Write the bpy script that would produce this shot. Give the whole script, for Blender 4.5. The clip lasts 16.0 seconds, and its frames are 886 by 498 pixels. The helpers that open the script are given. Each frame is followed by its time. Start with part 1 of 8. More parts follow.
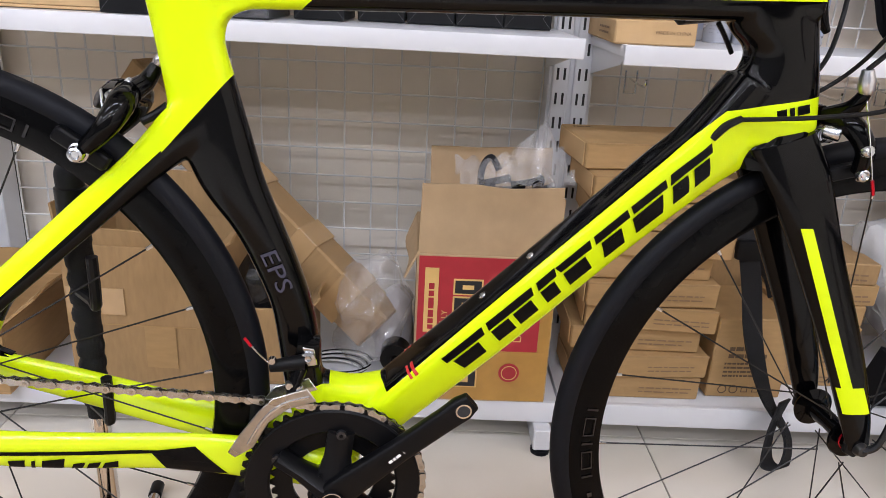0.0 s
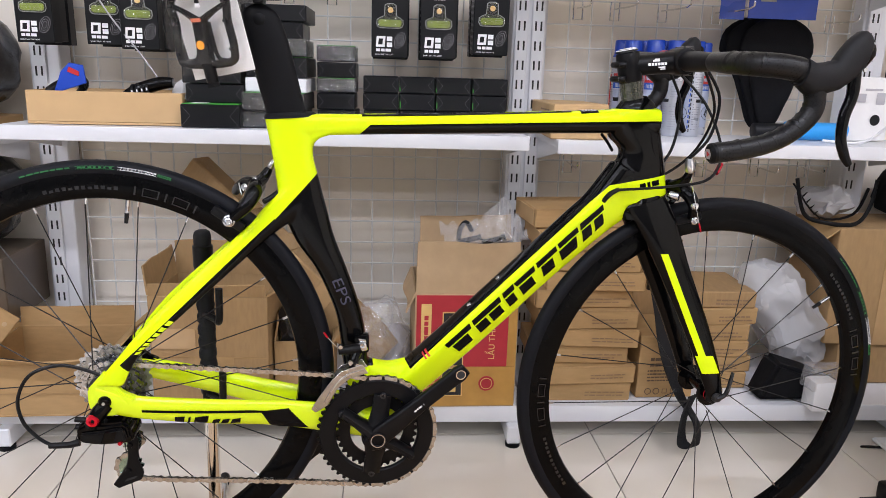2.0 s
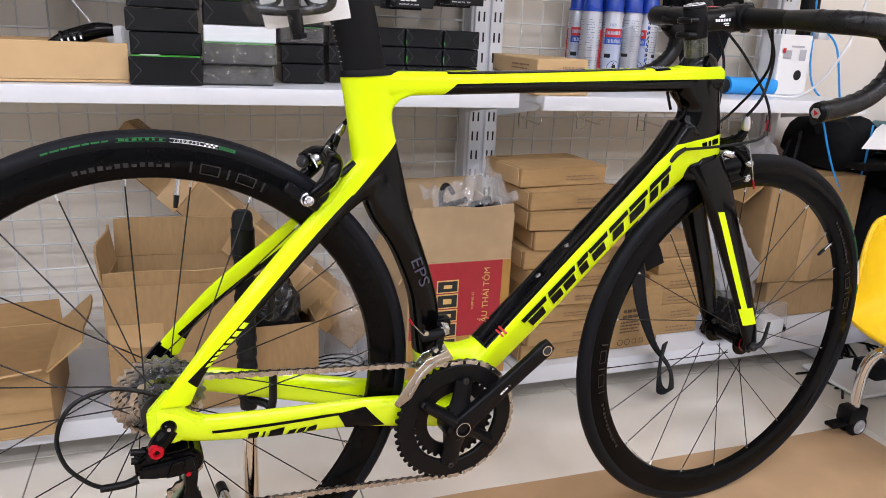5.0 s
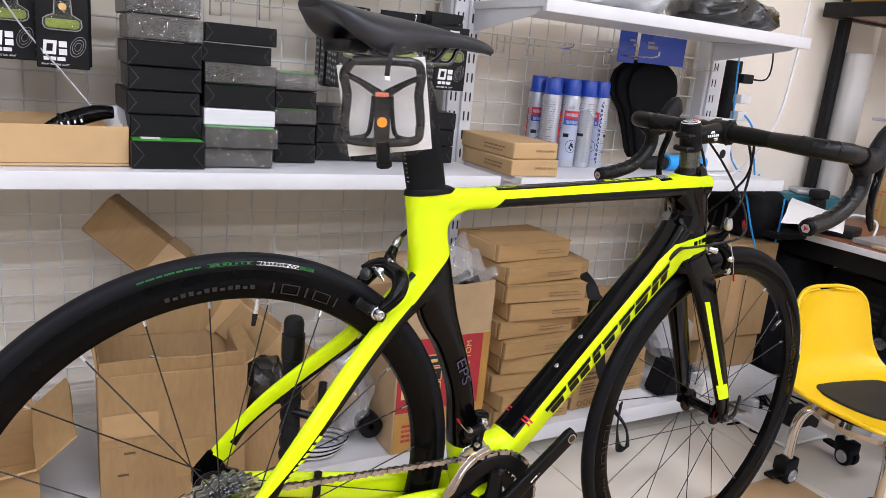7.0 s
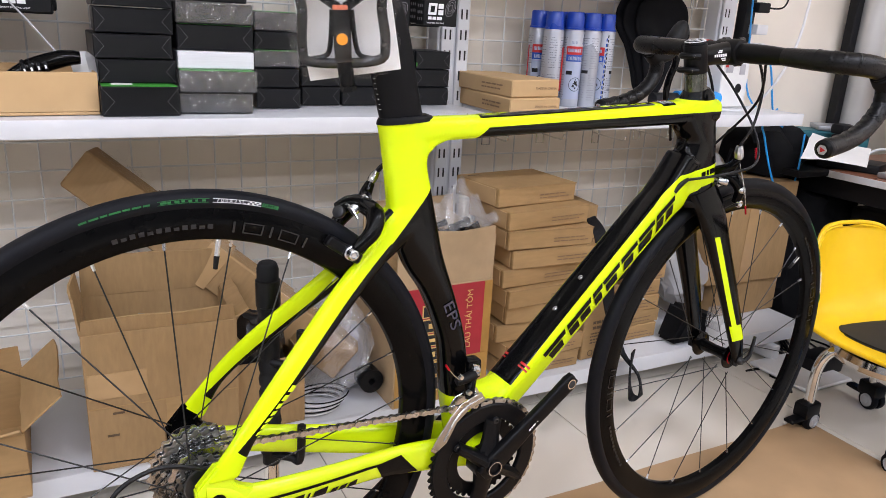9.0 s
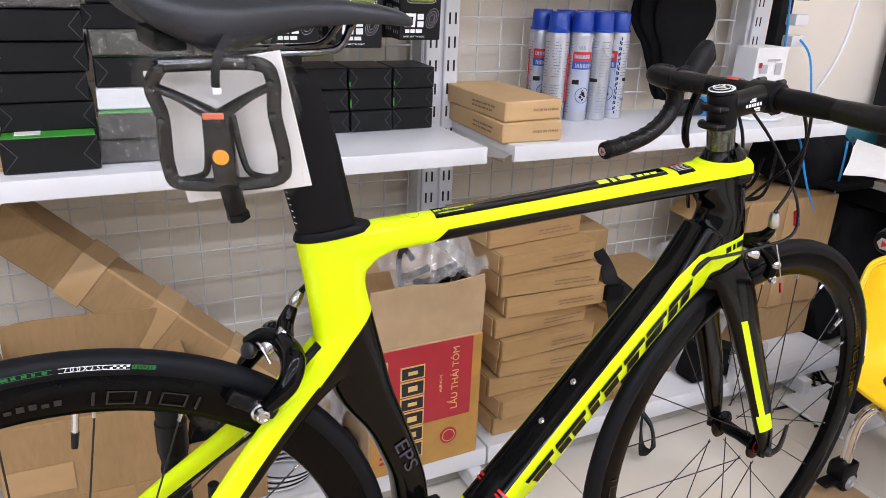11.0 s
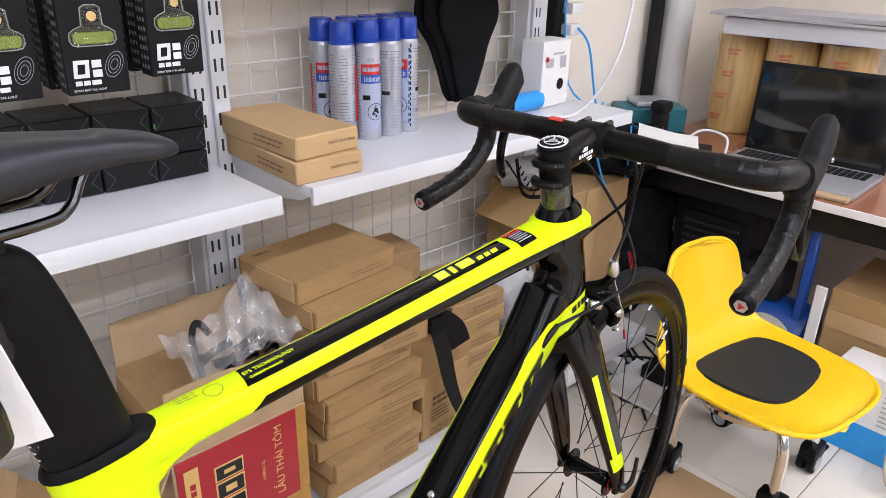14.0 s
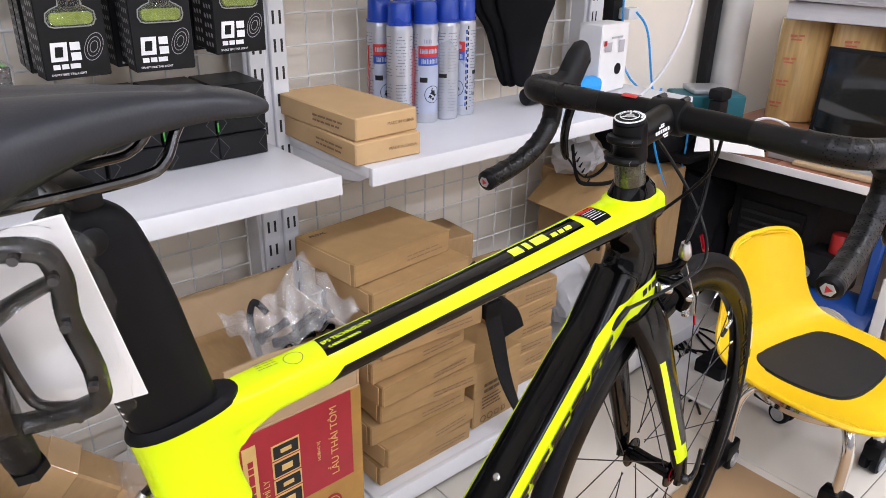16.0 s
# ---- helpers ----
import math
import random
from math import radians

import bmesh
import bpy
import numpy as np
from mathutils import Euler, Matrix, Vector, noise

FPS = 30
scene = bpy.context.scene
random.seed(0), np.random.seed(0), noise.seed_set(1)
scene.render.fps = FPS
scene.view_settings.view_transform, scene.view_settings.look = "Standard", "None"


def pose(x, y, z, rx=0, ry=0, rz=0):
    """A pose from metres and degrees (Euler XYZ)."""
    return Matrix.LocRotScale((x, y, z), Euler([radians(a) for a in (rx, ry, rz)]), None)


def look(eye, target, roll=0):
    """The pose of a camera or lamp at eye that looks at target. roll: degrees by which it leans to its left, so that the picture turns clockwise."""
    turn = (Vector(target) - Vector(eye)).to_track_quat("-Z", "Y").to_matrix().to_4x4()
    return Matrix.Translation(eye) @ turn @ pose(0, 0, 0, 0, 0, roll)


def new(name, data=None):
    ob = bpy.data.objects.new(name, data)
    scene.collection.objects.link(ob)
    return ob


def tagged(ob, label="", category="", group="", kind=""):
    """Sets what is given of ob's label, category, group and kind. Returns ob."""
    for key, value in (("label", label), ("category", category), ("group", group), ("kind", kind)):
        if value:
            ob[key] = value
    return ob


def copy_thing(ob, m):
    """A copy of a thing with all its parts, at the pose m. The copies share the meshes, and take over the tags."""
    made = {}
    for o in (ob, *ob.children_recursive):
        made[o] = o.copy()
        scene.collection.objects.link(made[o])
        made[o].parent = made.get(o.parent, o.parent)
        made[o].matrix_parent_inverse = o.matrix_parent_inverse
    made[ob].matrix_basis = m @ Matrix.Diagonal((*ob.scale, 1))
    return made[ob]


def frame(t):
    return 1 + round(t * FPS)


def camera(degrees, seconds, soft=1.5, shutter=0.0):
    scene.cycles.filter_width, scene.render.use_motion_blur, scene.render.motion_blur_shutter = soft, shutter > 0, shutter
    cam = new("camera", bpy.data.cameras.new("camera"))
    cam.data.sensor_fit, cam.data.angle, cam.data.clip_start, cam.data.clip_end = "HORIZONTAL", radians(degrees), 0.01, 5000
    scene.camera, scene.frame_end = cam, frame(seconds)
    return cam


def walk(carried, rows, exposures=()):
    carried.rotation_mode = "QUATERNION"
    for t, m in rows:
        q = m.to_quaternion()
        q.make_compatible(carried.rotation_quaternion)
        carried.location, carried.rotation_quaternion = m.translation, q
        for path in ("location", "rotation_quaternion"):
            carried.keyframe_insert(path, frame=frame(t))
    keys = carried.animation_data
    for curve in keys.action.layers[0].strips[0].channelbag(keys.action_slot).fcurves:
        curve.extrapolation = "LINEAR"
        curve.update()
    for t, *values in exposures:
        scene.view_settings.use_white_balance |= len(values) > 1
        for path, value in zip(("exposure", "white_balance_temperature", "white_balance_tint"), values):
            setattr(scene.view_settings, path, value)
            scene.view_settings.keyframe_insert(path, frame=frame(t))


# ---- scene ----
cam = camera(62.9, 16.0, soft=0.35)
PATH = [
    (0, (0.4990, -0.661, 0.798), (0.5530, 1.219, 0.117), 3.1),
    (0.5, (0.4640, -0.825, 0.811), (0.4980, 1.068, 0.165), 2.7),
    (1, (0.4370, -1.01, 0.837), (0.5030, 0.901, 0.252), 2.4),
    (1.5, (0.4150, -1.127, 0.865), (0.5300, 0.802, 0.35), 2.0),
    (2, (0.4350, -1.107, 0.87), (0.5740, 0.831, 0.394), 1.7),
    (2.5, (0.4570, -1.145, 0.859), (0.5890, 0.792, 0.379), 1.6),
    (3, (0.4430, -1.277, 0.859), (0.5640, 0.65, 0.339), 2.0),
    (3.5, (0.4150, -1.154, 0.829), (0.5810, 0.757, 0.265), 2.5),
    (3.7, (0.4020, -1.115, 0.846), (0.6170, 0.789, 0.271), 2.8),
    (5.8, (-0.1460, -0.873, 0.864), (0.7190, 0.839, 0.295), 3.1),
    (6, (-0.1650, -0.871, 0.868), (0.7330, 0.826, 0.305), 3.5),
    (6.5, (-0.2010, -0.862, 0.901), (0.7450, 0.821, 0.379), 4.5),
    (7, (-0.1890, -0.852, 0.968), (0.7680, 0.835, 0.478), 5.4),
    (7.5, (-0.1830, -0.842, 0.976), (0.7620, 0.848, 0.475), 5.6),
    (8, (-0.1720, -0.846, 0.947), (0.7540, 0.843, 0.409), 5.1),
    (8.5, (-0.1640, -0.854, 0.919), (0.7440, 0.835, 0.35), 3.8),
    (8.7, (-0.1440, -0.845, 0.917), (0.7630, 0.84, 0.335), 3.3),
    (10.8, (0.0630, -0.64, 0.991), (0.9140, 1.035, 0.304), 2.5),
    (11, (0.0810, -0.616, 1.037), (0.9100, 1.057, 0.32), 2.4),
    (11.5, (0.1280, -0.545, 1.068), (0.9420, 1.118, 0.313), 1.9),
    (12, (0.1550, -0.467, 1.09), (1.0060, 1.172, 0.322), 1.3),
    (12.5, (0.1530, -0.396, 1.104), (1.1370, 1.168, 0.339), 1.2),
    (13, (0.1420, -0.392, 1.117), (1.2920, 1.055, 0.353), 1.5),
    (13.5, (0.1590, -0.414, 1.116), (1.4090, 0.943, 0.344), 1.6),
    (14, (0.1680, -0.417, 1.118), (1.4460, 0.903, 0.327), 1.4),
    (14.5, (0.1710, -0.41, 1.114), (1.4380, 0.913, 0.312), 1.1),
    (15, (0.1680, -0.41, 1.113), (1.4250, 0.921, 0.31), 1.0),
    (15.5, (0.1570, -0.404, 1.11), (1.4020, 0.94, 0.309), 0.9),
    (16, (0.1480, -0.388, 1.094), (1.3430, 0.996, 0.285), 1.0),
]
walk(cam, [(t, look(eye, target, roll)) for t, eye, target, roll in PATH], exposures=((0, 0.0), (8.7, 0.0), (11, 0.1), (16, 0.13)))

# ---- world and lights ----
world = bpy.data.worlds.new("world")
scene.world = world
world.use_nodes = True
world.node_tree.nodes["Background"].inputs[0].default_value = (0.9, 0.95, 1.0, 1)
world.node_tree.nodes["Background"].inputs[1].default_value = 0.03
TUBE_POWER = 20.8


# ---- material helpers ----
def mat(name, color, rough=0.5, metal=0.0, coat=0.0, vary=0.06, scale=40.0, bump=0.0, bump_scale=200.0, alpha=1.0, glass=0.0,
        stain=0.0, stain_color=None, stretch=(1, 1, 1), rvary=0.08, sheen=0.0, spec=0.5, iridescent=0.0):
    m = bpy.data.materials.new(name)
    m.use_nodes = True
    nt = m.node_tree
    b = nt.nodes["Principled BSDF"]
    b.inputs["Roughness"].default_value = rough
    b.inputs["Metallic"].default_value = metal
    b.inputs["Coat Weight"].default_value = coat
    b.inputs["Coat Roughness"].default_value = 0.06
    b.inputs["Alpha"].default_value = alpha
    b.inputs["Transmission Weight"].default_value = glass
    b.inputs["Specular IOR Level"].default_value = spec
    b.inputs["Sheen Weight"].default_value = sheen
    tc = nt.nodes.new("ShaderNodeTexCoord")
    mp = nt.nodes.new("ShaderNodeMapping")
    mp.inputs["Scale"].default_value = stretch
    nt.links.new(tc.outputs["Object"], mp.inputs["Vector"])
    info = nt.nodes.new("ShaderNodeObjectInfo")
    add = nt.nodes.new("ShaderNodeVectorMath")
    add.operation = "ADD"
    sc = nt.nodes.new("ShaderNodeMath")
    sc.operation = "MULTIPLY"
    sc.inputs[1].default_value = 37.0
    nt.links.new(info.outputs["Random"], sc.inputs[0])
    nt.links.new(mp.outputs["Vector"], add.inputs[0])
    nt.links.new(sc.outputs[0], add.inputs[1])
    fine = nt.nodes.new("ShaderNodeTexNoise")
    fine.inputs["Scale"].default_value = scale
    fine.inputs["Detail"].default_value = 5
    nt.links.new(add.outputs[0], fine.inputs["Vector"])
    broad = nt.nodes.new("ShaderNodeTexNoise")
    broad.inputs["Scale"].default_value = scale / 9
    broad.inputs["Detail"].default_value = 3
    nt.links.new(add.outputs[0], broad.inputs["Vector"])
    mixn = nt.nodes.new("ShaderNodeMath")
    mixn.operation = "ADD"
    nt.links.new(fine.outputs["Fac"], mixn.inputs[0])
    nt.links.new(broad.outputs["Fac"], mixn.inputs[1])
    ramp = nt.nodes.new("ShaderNodeMapRange")
    ramp.inputs["From Min"].default_value = 0.7
    ramp.inputs["From Max"].default_value = 1.3
    ramp.inputs["To Min"].default_value = 1 - vary
    ramp.inputs["To Max"].default_value = 1 + vary
    nt.links.new(mixn.outputs[0], ramp.inputs["Value"])
    mul = nt.nodes.new("ShaderNodeMix")
    mul.data_type = "RGBA"
    mul.blend_type = "MULTIPLY"
    mul.inputs["Factor"].default_value = 1
    mul.inputs["A"].default_value = (*color, 1)
    comb = nt.nodes.new("ShaderNodeCombineColor")
    for i in range(3):
        nt.links.new(ramp.outputs[0], comb.inputs[i])
    nt.links.new(comb.outputs[0], mul.inputs["B"])
    out = mul.outputs["Result"]
    if stain > 0:
        sr = nt.nodes.new("ShaderNodeMapRange")
        sr.inputs["From Min"].default_value = 0.52
        sr.inputs["From Max"].default_value = 0.7
        sr.inputs["To Max"].default_value = stain
        nt.links.new(broad.outputs["Fac"], sr.inputs["Value"])
        sm = nt.nodes.new("ShaderNodeMix")
        sm.data_type = "RGBA"
        nt.links.new(sr.outputs[0], sm.inputs["Factor"])
        nt.links.new(out, sm.inputs["A"])
        sm.inputs["B"].default_value = (*(stain_color or tuple(c * 0.6 for c in color)), 1)
        out = sm.outputs["Result"]
    nt.links.new(out, b.inputs["Base Color"])
    rr = nt.nodes.new("ShaderNodeMapRange")
    rr.inputs["From Min"].default_value = 0.3
    rr.inputs["From Max"].default_value = 0.7
    rr.inputs["To Min"].default_value = max(0.02, rough - rvary)
    rr.inputs["To Max"].default_value = min(1, rough + rvary)
    nt.links.new(broad.outputs["Fac"], rr.inputs["Value"])
    nt.links.new(rr.outputs[0], b.inputs["Roughness"])
    if bump > 0:
        bn = nt.nodes.new("ShaderNodeTexNoise")
        bn.inputs["Scale"].default_value = bump_scale
        bn.inputs["Detail"].default_value = 4
        nt.links.new(add.outputs[0], bn.inputs["Vector"])
        bp = nt.nodes.new("ShaderNodeBump")
        bp.inputs["Strength"].default_value = bump
        bp.inputs["Distance"].default_value = 0.002
        nt.links.new(bn.outputs["Fac"], bp.inputs["Height"])
        nt.links.new(bp.outputs[0], b.inputs["Normal"])
    return m


def emission(name, color, strength):
    m = bpy.data.materials.new(name)
    m.use_nodes = True
    b = m.node_tree.nodes["Principled BSDF"]
    b.inputs["Base Color"].default_value = (*color, 1)
    b.inputs["Emission Color"].default_value = (*color, 1)
    b.inputs["Emission Strength"].default_value = strength
    return m


def two_tone(name, first, second, groups, rough=0.12, coat=0.1):
    """Gloss paint in two colours; the second lies where any group of half-spaces (nx, ny, nz, c: n.p > c) holds."""
    m = mat(name, first, rough, 0, coat, vary=0.03, scale=60, spec=0.14, rvary=0.02)
    nt = m.node_tree
    b = nt.nodes["Principled BSDF"]
    src = b.inputs["Base Color"].links[0].from_socket
    tc = nt.nodes.new("ShaderNodeTexCoord")
    total = None
    for g in groups:
        inside = None
        for nx, ny, nz, c in g:
            dot = nt.nodes.new("ShaderNodeVectorMath")
            dot.operation = "DOT_PRODUCT"
            dot.inputs[1].default_value = (nx, ny, nz)
            nt.links.new(tc.outputs["Object"], dot.inputs[0])
            gt = nt.nodes.new("ShaderNodeMath")
            gt.operation = "GREATER_THAN"
            gt.inputs[1].default_value = c
            nt.links.new(dot.outputs["Value"], gt.inputs[0])
            if inside is None:
                inside = gt.outputs[0]
            else:
                mn = nt.nodes.new("ShaderNodeMath")
                mn.operation = "MINIMUM"
                nt.links.new(inside, mn.inputs[0])
                nt.links.new(gt.outputs[0], mn.inputs[1])
                inside = mn.outputs[0]
        if total is None:
            total = inside
        else:
            mx = nt.nodes.new("ShaderNodeMath")
            mx.operation = "MAXIMUM"
            nt.links.new(total, mx.inputs[0])
            nt.links.new(inside, mx.inputs[1])
            total = mx.outputs[0]
    mix = nt.nodes.new("ShaderNodeMix")
    mix.data_type = "RGBA"
    nt.links.new(total, mix.inputs["Factor"])
    nt.links.new(src, mix.inputs["A"])
    mix.inputs["B"].default_value = (*second, 1)
    nt.links.new(mix.outputs["Result"], b.inputs["Base Color"])
    return m


YELLOW = (0.64, 0.83, 0.005)
BLACK = (0.0018, 0.0018, 0.002)
M = {}
M["yellow"] = mat("neon_yellow_paint", YELLOW, 0.2, 0, 0.5, vary=0.02, scale=60)
M["gloss_black"] = mat("gloss_black_lacquer", BLACK, 0.06, 0, 0.08, vary=0.1, scale=60, spec=0.12, rvary=0.02)
M["wrapped_black"] = mat("black_plastic_under_tight_wrap", (0.003, 0.003, 0.0034), 0.1, 0, 0.0, bump=0.9, bump_scale=70, spec=0.4, rvary=0.04)
M["decal_black"] = mat("black_decal", (0.0035, 0.0035, 0.004), 0.2, 0, 0.0, vary=0.05, spec=0.1)
M["decal_grey"] = mat("grey_decal", (0.035, 0.035, 0.06), 0.35, 0, 0.1)
M["decal_red"] = mat("red_decal", (0.5, 0.012, 0.014), 0.35, 0, 0.4)
M["decal_white"] = mat("white_print", (0.8, 0.8, 0.8), 0.45)
M["decal_green"] = mat("green_print", (0.01, 0.13, 0.03), 0.5)
M["dark_print"] = mat("faint_dark_print", (0.0085, 0.0075, 0.0085), 0.35)
M["matte_black"] = mat("matte_black_alloy", (0.004, 0.004, 0.0045), 0.38, 0.0, 0.0, vary=0.12, bump=0.05, spec=0.15)
M["post_black"] = mat("satin_black_carbon", (0.0055, 0.0055, 0.0063), 0.48, 0, 0, vary=0.1, bump=0.04, bump_scale=400, spec=0.11)
M["rubber"] = mat("tyre_rubber", (0.0055, 0.006, 0.008), 0.5, 0, 0, vary=0.15, scale=25, bump=0.08, bump_scale=300, stain=0.25, stain_color=(0.009, 0.009, 0.0105), spec=0.12)
M["rim"] = mat("satin_carbon_rim", (0.0022, 0.0022, 0.0023), 0.2, 0, 0.0, vary=0.12, scale=50, spec=0.08)
M["hole"] = mat("punched_hole", (0.001, 0.001, 0.001), 0.9, spec=0.0)
M["tape"] = mat("perforated_bar_tape", (0.006, 0.006, 0.0066), 0.32, 0, 0.0, vary=0.12, scale=60, bump=0.25, bump_scale=260, spec=0.25)
M["hood"] = mat("rubber_hood", (0.009, 0.009, 0.01), 0.55, 0, 0, vary=0.1, bump=0.1, bump_scale=500, spec=0.18)
M["saddle"] = mat("saddle_leatherette", (0.012, 0.0142, 0.0195), 0.42, 0, 0, vary=0.1, scale=30, bump=0.08, bump_scale=600, spec=0.4)
M["steel"] = mat("brushed_steel", (0.6, 0.62, 0.65), 0.25, 1.0, 0, vary=0.15, scale=80)
M["sprocket"] = mat("nickel_sprocket", (0.42, 0.405, 0.38), 0.26, 1.0, 0, vary=0.2, scale=80)
M["chain"] = mat("nickel_chain", (0.52, 0.53, 0.545), 0.24, 1.0, 0, vary=0.2, scale=90)
M["dark_chrome"] = mat("dark_polished_steel", (0.09, 0.09, 0.095), 0.16, 1.0, 0, vary=0.06, scale=15)
M["chrome"] = mat("chrome", (0.72, 0.71, 0.69), 0.1, 1.0, 0, vary=0.06, scale=15)
M["dark_metal"] = mat("dark_anodised_metal", (0.03, 0.03, 0.032), 0.3, 0.6, 0.2, vary=0.15)
M["spoke"] = mat("black_spoke", (0.02, 0.02, 0.02), 0.35, 0.5)
M["red_anod"] = mat("red_anodised", (0.6, 0.01, 0.03), 0.25, 0.7)
M["orange"] = mat("orange_sticker", (0.9, 0.32, 0.02), 0.4)
M["carbon"] = mat("carbon_weave", (0.03, 0.033, 0.02), 0.25, 0, 0.8, vary=0.5, scale=500)
M["cable"] = mat("black_cable", (0.006, 0.006, 0.0065), 0.3, spec=0.2)
M["oil"] = mat("oil_slick_metal", (0.35, 0.55, 0.5), 0.25, 1.0, 0, vary=0.4, scale=120)
CARD = (0.41, 0.255, 0.108)
M["crease"] = mat("worn_black_card_edge", (0.12, 0.12, 0.125), 0.6)
M["card"] = mat("kraft_cardboard", CARD, 0.75, vary=0.1, scale=30, bump=0.12, bump_scale=120, stain=0.45, stain_color=(0.31, 0.178, 0.068), stretch=(1, 1, 4))
M["card_light"] = mat("light_cardboard", (0.56, 0.37, 0.18), 0.7, vary=0.06, scale=20, bump=0.08, bump_scale=150)
M["card_dark"] = mat("dark_cardboard", (0.36, 0.225, 0.1), 0.75, vary=0.12, scale=30, bump=0.12, bump_scale=120, stain=0.3, stretch=(4, 1, 1))
M["card_pale"] = mat("pale_box_card", (0.46, 0.325, 0.185), 0.75, vary=0.08, scale=30, bump=0.15, bump_scale=80)
# brown card with the shade of the rack mixed into its colour
M["sack_brown"] = mat("dark_brown_wrapped_card", (0.085, 0.062, 0.042), 0.4, 0, 0.1, vary=0.2, scale=14, bump=0.3, bump_scale=30)
M["kraft"] = mat("kraft_floor_sheet", (0.43, 0.28, 0.15), 0.5, vary=0.1, scale=10, bump=0.08, bump_scale=30, stain=0.3, stain_color=(0.37, 0.225, 0.105))
M["box_red"] = mat("printed_red_card", (0.42, 0.02, 0.035), 0.5, 0, 0.2, vary=0.08)
M["box_gold"] = mat("printed_gold_card", (0.5, 0.27, 0.06), 0.5, 0, 0.2, vary=0.15, scale=25)
M["tape_clear"] = mat("brown_packing_tape", (0.48, 0.31, 0.15), 0.18, 0, 0.6, vary=0.06, bump=0.1, bump_scale=60)
M["ink"] = mat("carton_ink", (0.12, 0.075, 0.04), 0.7)
M["seal_ink"] = mat("olive_print", (0.12, 0.14, 0.02), 0.5)
M["ink_faint"] = mat("faint_carton_print", (0.24, 0.15, 0.08), 0.7)
M["ink_gold"] = mat("gold_ink", (0.75, 0.5, 0.18), 0.5)
M["white_paint"] = mat("white_powder_coat", (0.72, 0.73, 0.755), 0.35, 0, 0.15, vary=0.03, scale=15, stain=0.12, stain_color=(0.56, 0.56, 0.57))
M["slot"] = mat("slot_shadow", (0.02, 0.02, 0.02), 0.8)
M["wall"] = mat("cream_wall_paint", (0.9, 0.83, 0.72), 0.6, vary=0.04, scale=6, bump=0.04, stain=0.12, stain_color=(0.78, 0.71, 0.6))
# dimmed on purpose: sets how dark the room reflects in black gloss
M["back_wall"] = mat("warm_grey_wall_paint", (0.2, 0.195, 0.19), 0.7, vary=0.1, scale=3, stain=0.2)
M["ceiling"] = mat("ceiling_paint", (0.78, 0.77, 0.74), 0.8, vary=0.03, scale=5)
M["wire"] = mat("white_wire", (0.74, 0.73, 0.7), 0.35, 0, 0.2)
M["floor_tile"] = mat("porcelain_floor_tile", (0.77, 0.715, 0.62), 0.16, 0, 0.3, vary=0.04, scale=5, stain=0.2, stain_color=(0.53, 0.49, 0.42))
M["grout"] = mat("grout", (0.3, 0.28, 0.25), 0.8)
M["box_black"] = mat("black_carton", (0.009, 0.0093, 0.0102), 0.36, 0, 0.0, vary=0.12, scale=30, spec=0.22)
M["box_green"] = mat("green_carton_lid", (0.05, 0.33, 0.035), 0.4, 0, 0.1, vary=0.1)


def clear_film(name, ior, haze, scale, rough=0.1, gain=0.6, relief=0.0022, even=0.0):
    """Thin clear plastic: see-through, with crinkled gloss and a little milky haze."""
    m = bpy.data.materials.new(name)
    m.use_nodes = True
    nt = m.node_tree
    nt.nodes.remove(nt.nodes["Principled BSDF"])
    out = nt.nodes["Material Output"]
    tc = nt.nodes.new("ShaderNodeTexCoord")
    bumps = None
    for s, k in ((scale, 1.0), (scale * 3.3, 0.6)):
        n = nt.nodes.new("ShaderNodeTexNoise")
        n.inputs["Scale"].default_value = s
        n.inputs["Detail"].default_value = 3
        n.inputs["Distortion"].default_value = 1.2
        nt.links.new(tc.outputs["Object"], n.inputs["Vector"])
        bp = nt.nodes.new("ShaderNodeBump")
        bp.inputs["Strength"].default_value = k
        bp.inputs["Distance"].default_value = relief
        nt.links.new(n.outputs["Fac"], bp.inputs["Height"])
        if bumps:
            nt.links.new(bumps.outputs[0], bp.inputs["Normal"])
        bumps = bp
    clear = nt.nodes.new("ShaderNodeBsdfTransparent")
    gloss = nt.nodes.new("ShaderNodeBsdfGlossy")
    gloss.inputs["Roughness"].default_value = rough
    nt.links.new(bumps.outputs[0], gloss.inputs["Normal"])
    milk = nt.nodes.new("ShaderNodeBsdfDiffuse")
    milk.inputs["Color"].default_value = (0.85, 0.86, 0.88, 1)
    mix = nt.nodes.new("ShaderNodeMixShader")
    mix.inputs[0].default_value = haze
    nt.links.new(clear.outputs[0], mix.inputs[1])
    nt.links.new(milk.outputs[0], mix.inputs[2])
    fr = nt.nodes.new("ShaderNodeFresnel")
    fr.inputs["IOR"].default_value = ior
    nt.links.new(bumps.outputs[0], fr.inputs["Normal"])
    top = nt.nodes.new("ShaderNodeMixShader")
    half = nt.nodes.new("ShaderNodeMath")
    half.operation = "MULTIPLY"
    half.inputs[1].default_value = gain
    half.use_clamp = True
    nt.links.new(fr.outputs[0], half.inputs[0])
    if even:
        top.inputs[0].default_value = even
    else:
        nt.links.new(half.outputs[0], top.inputs[0])
    nt.links.new(mix.outputs[0], top.inputs[1])
    nt.links.new(gloss.outputs[0], top.inputs[2])
    nt.links.new(top.outputs[0], out.inputs["Surface"])
    return m


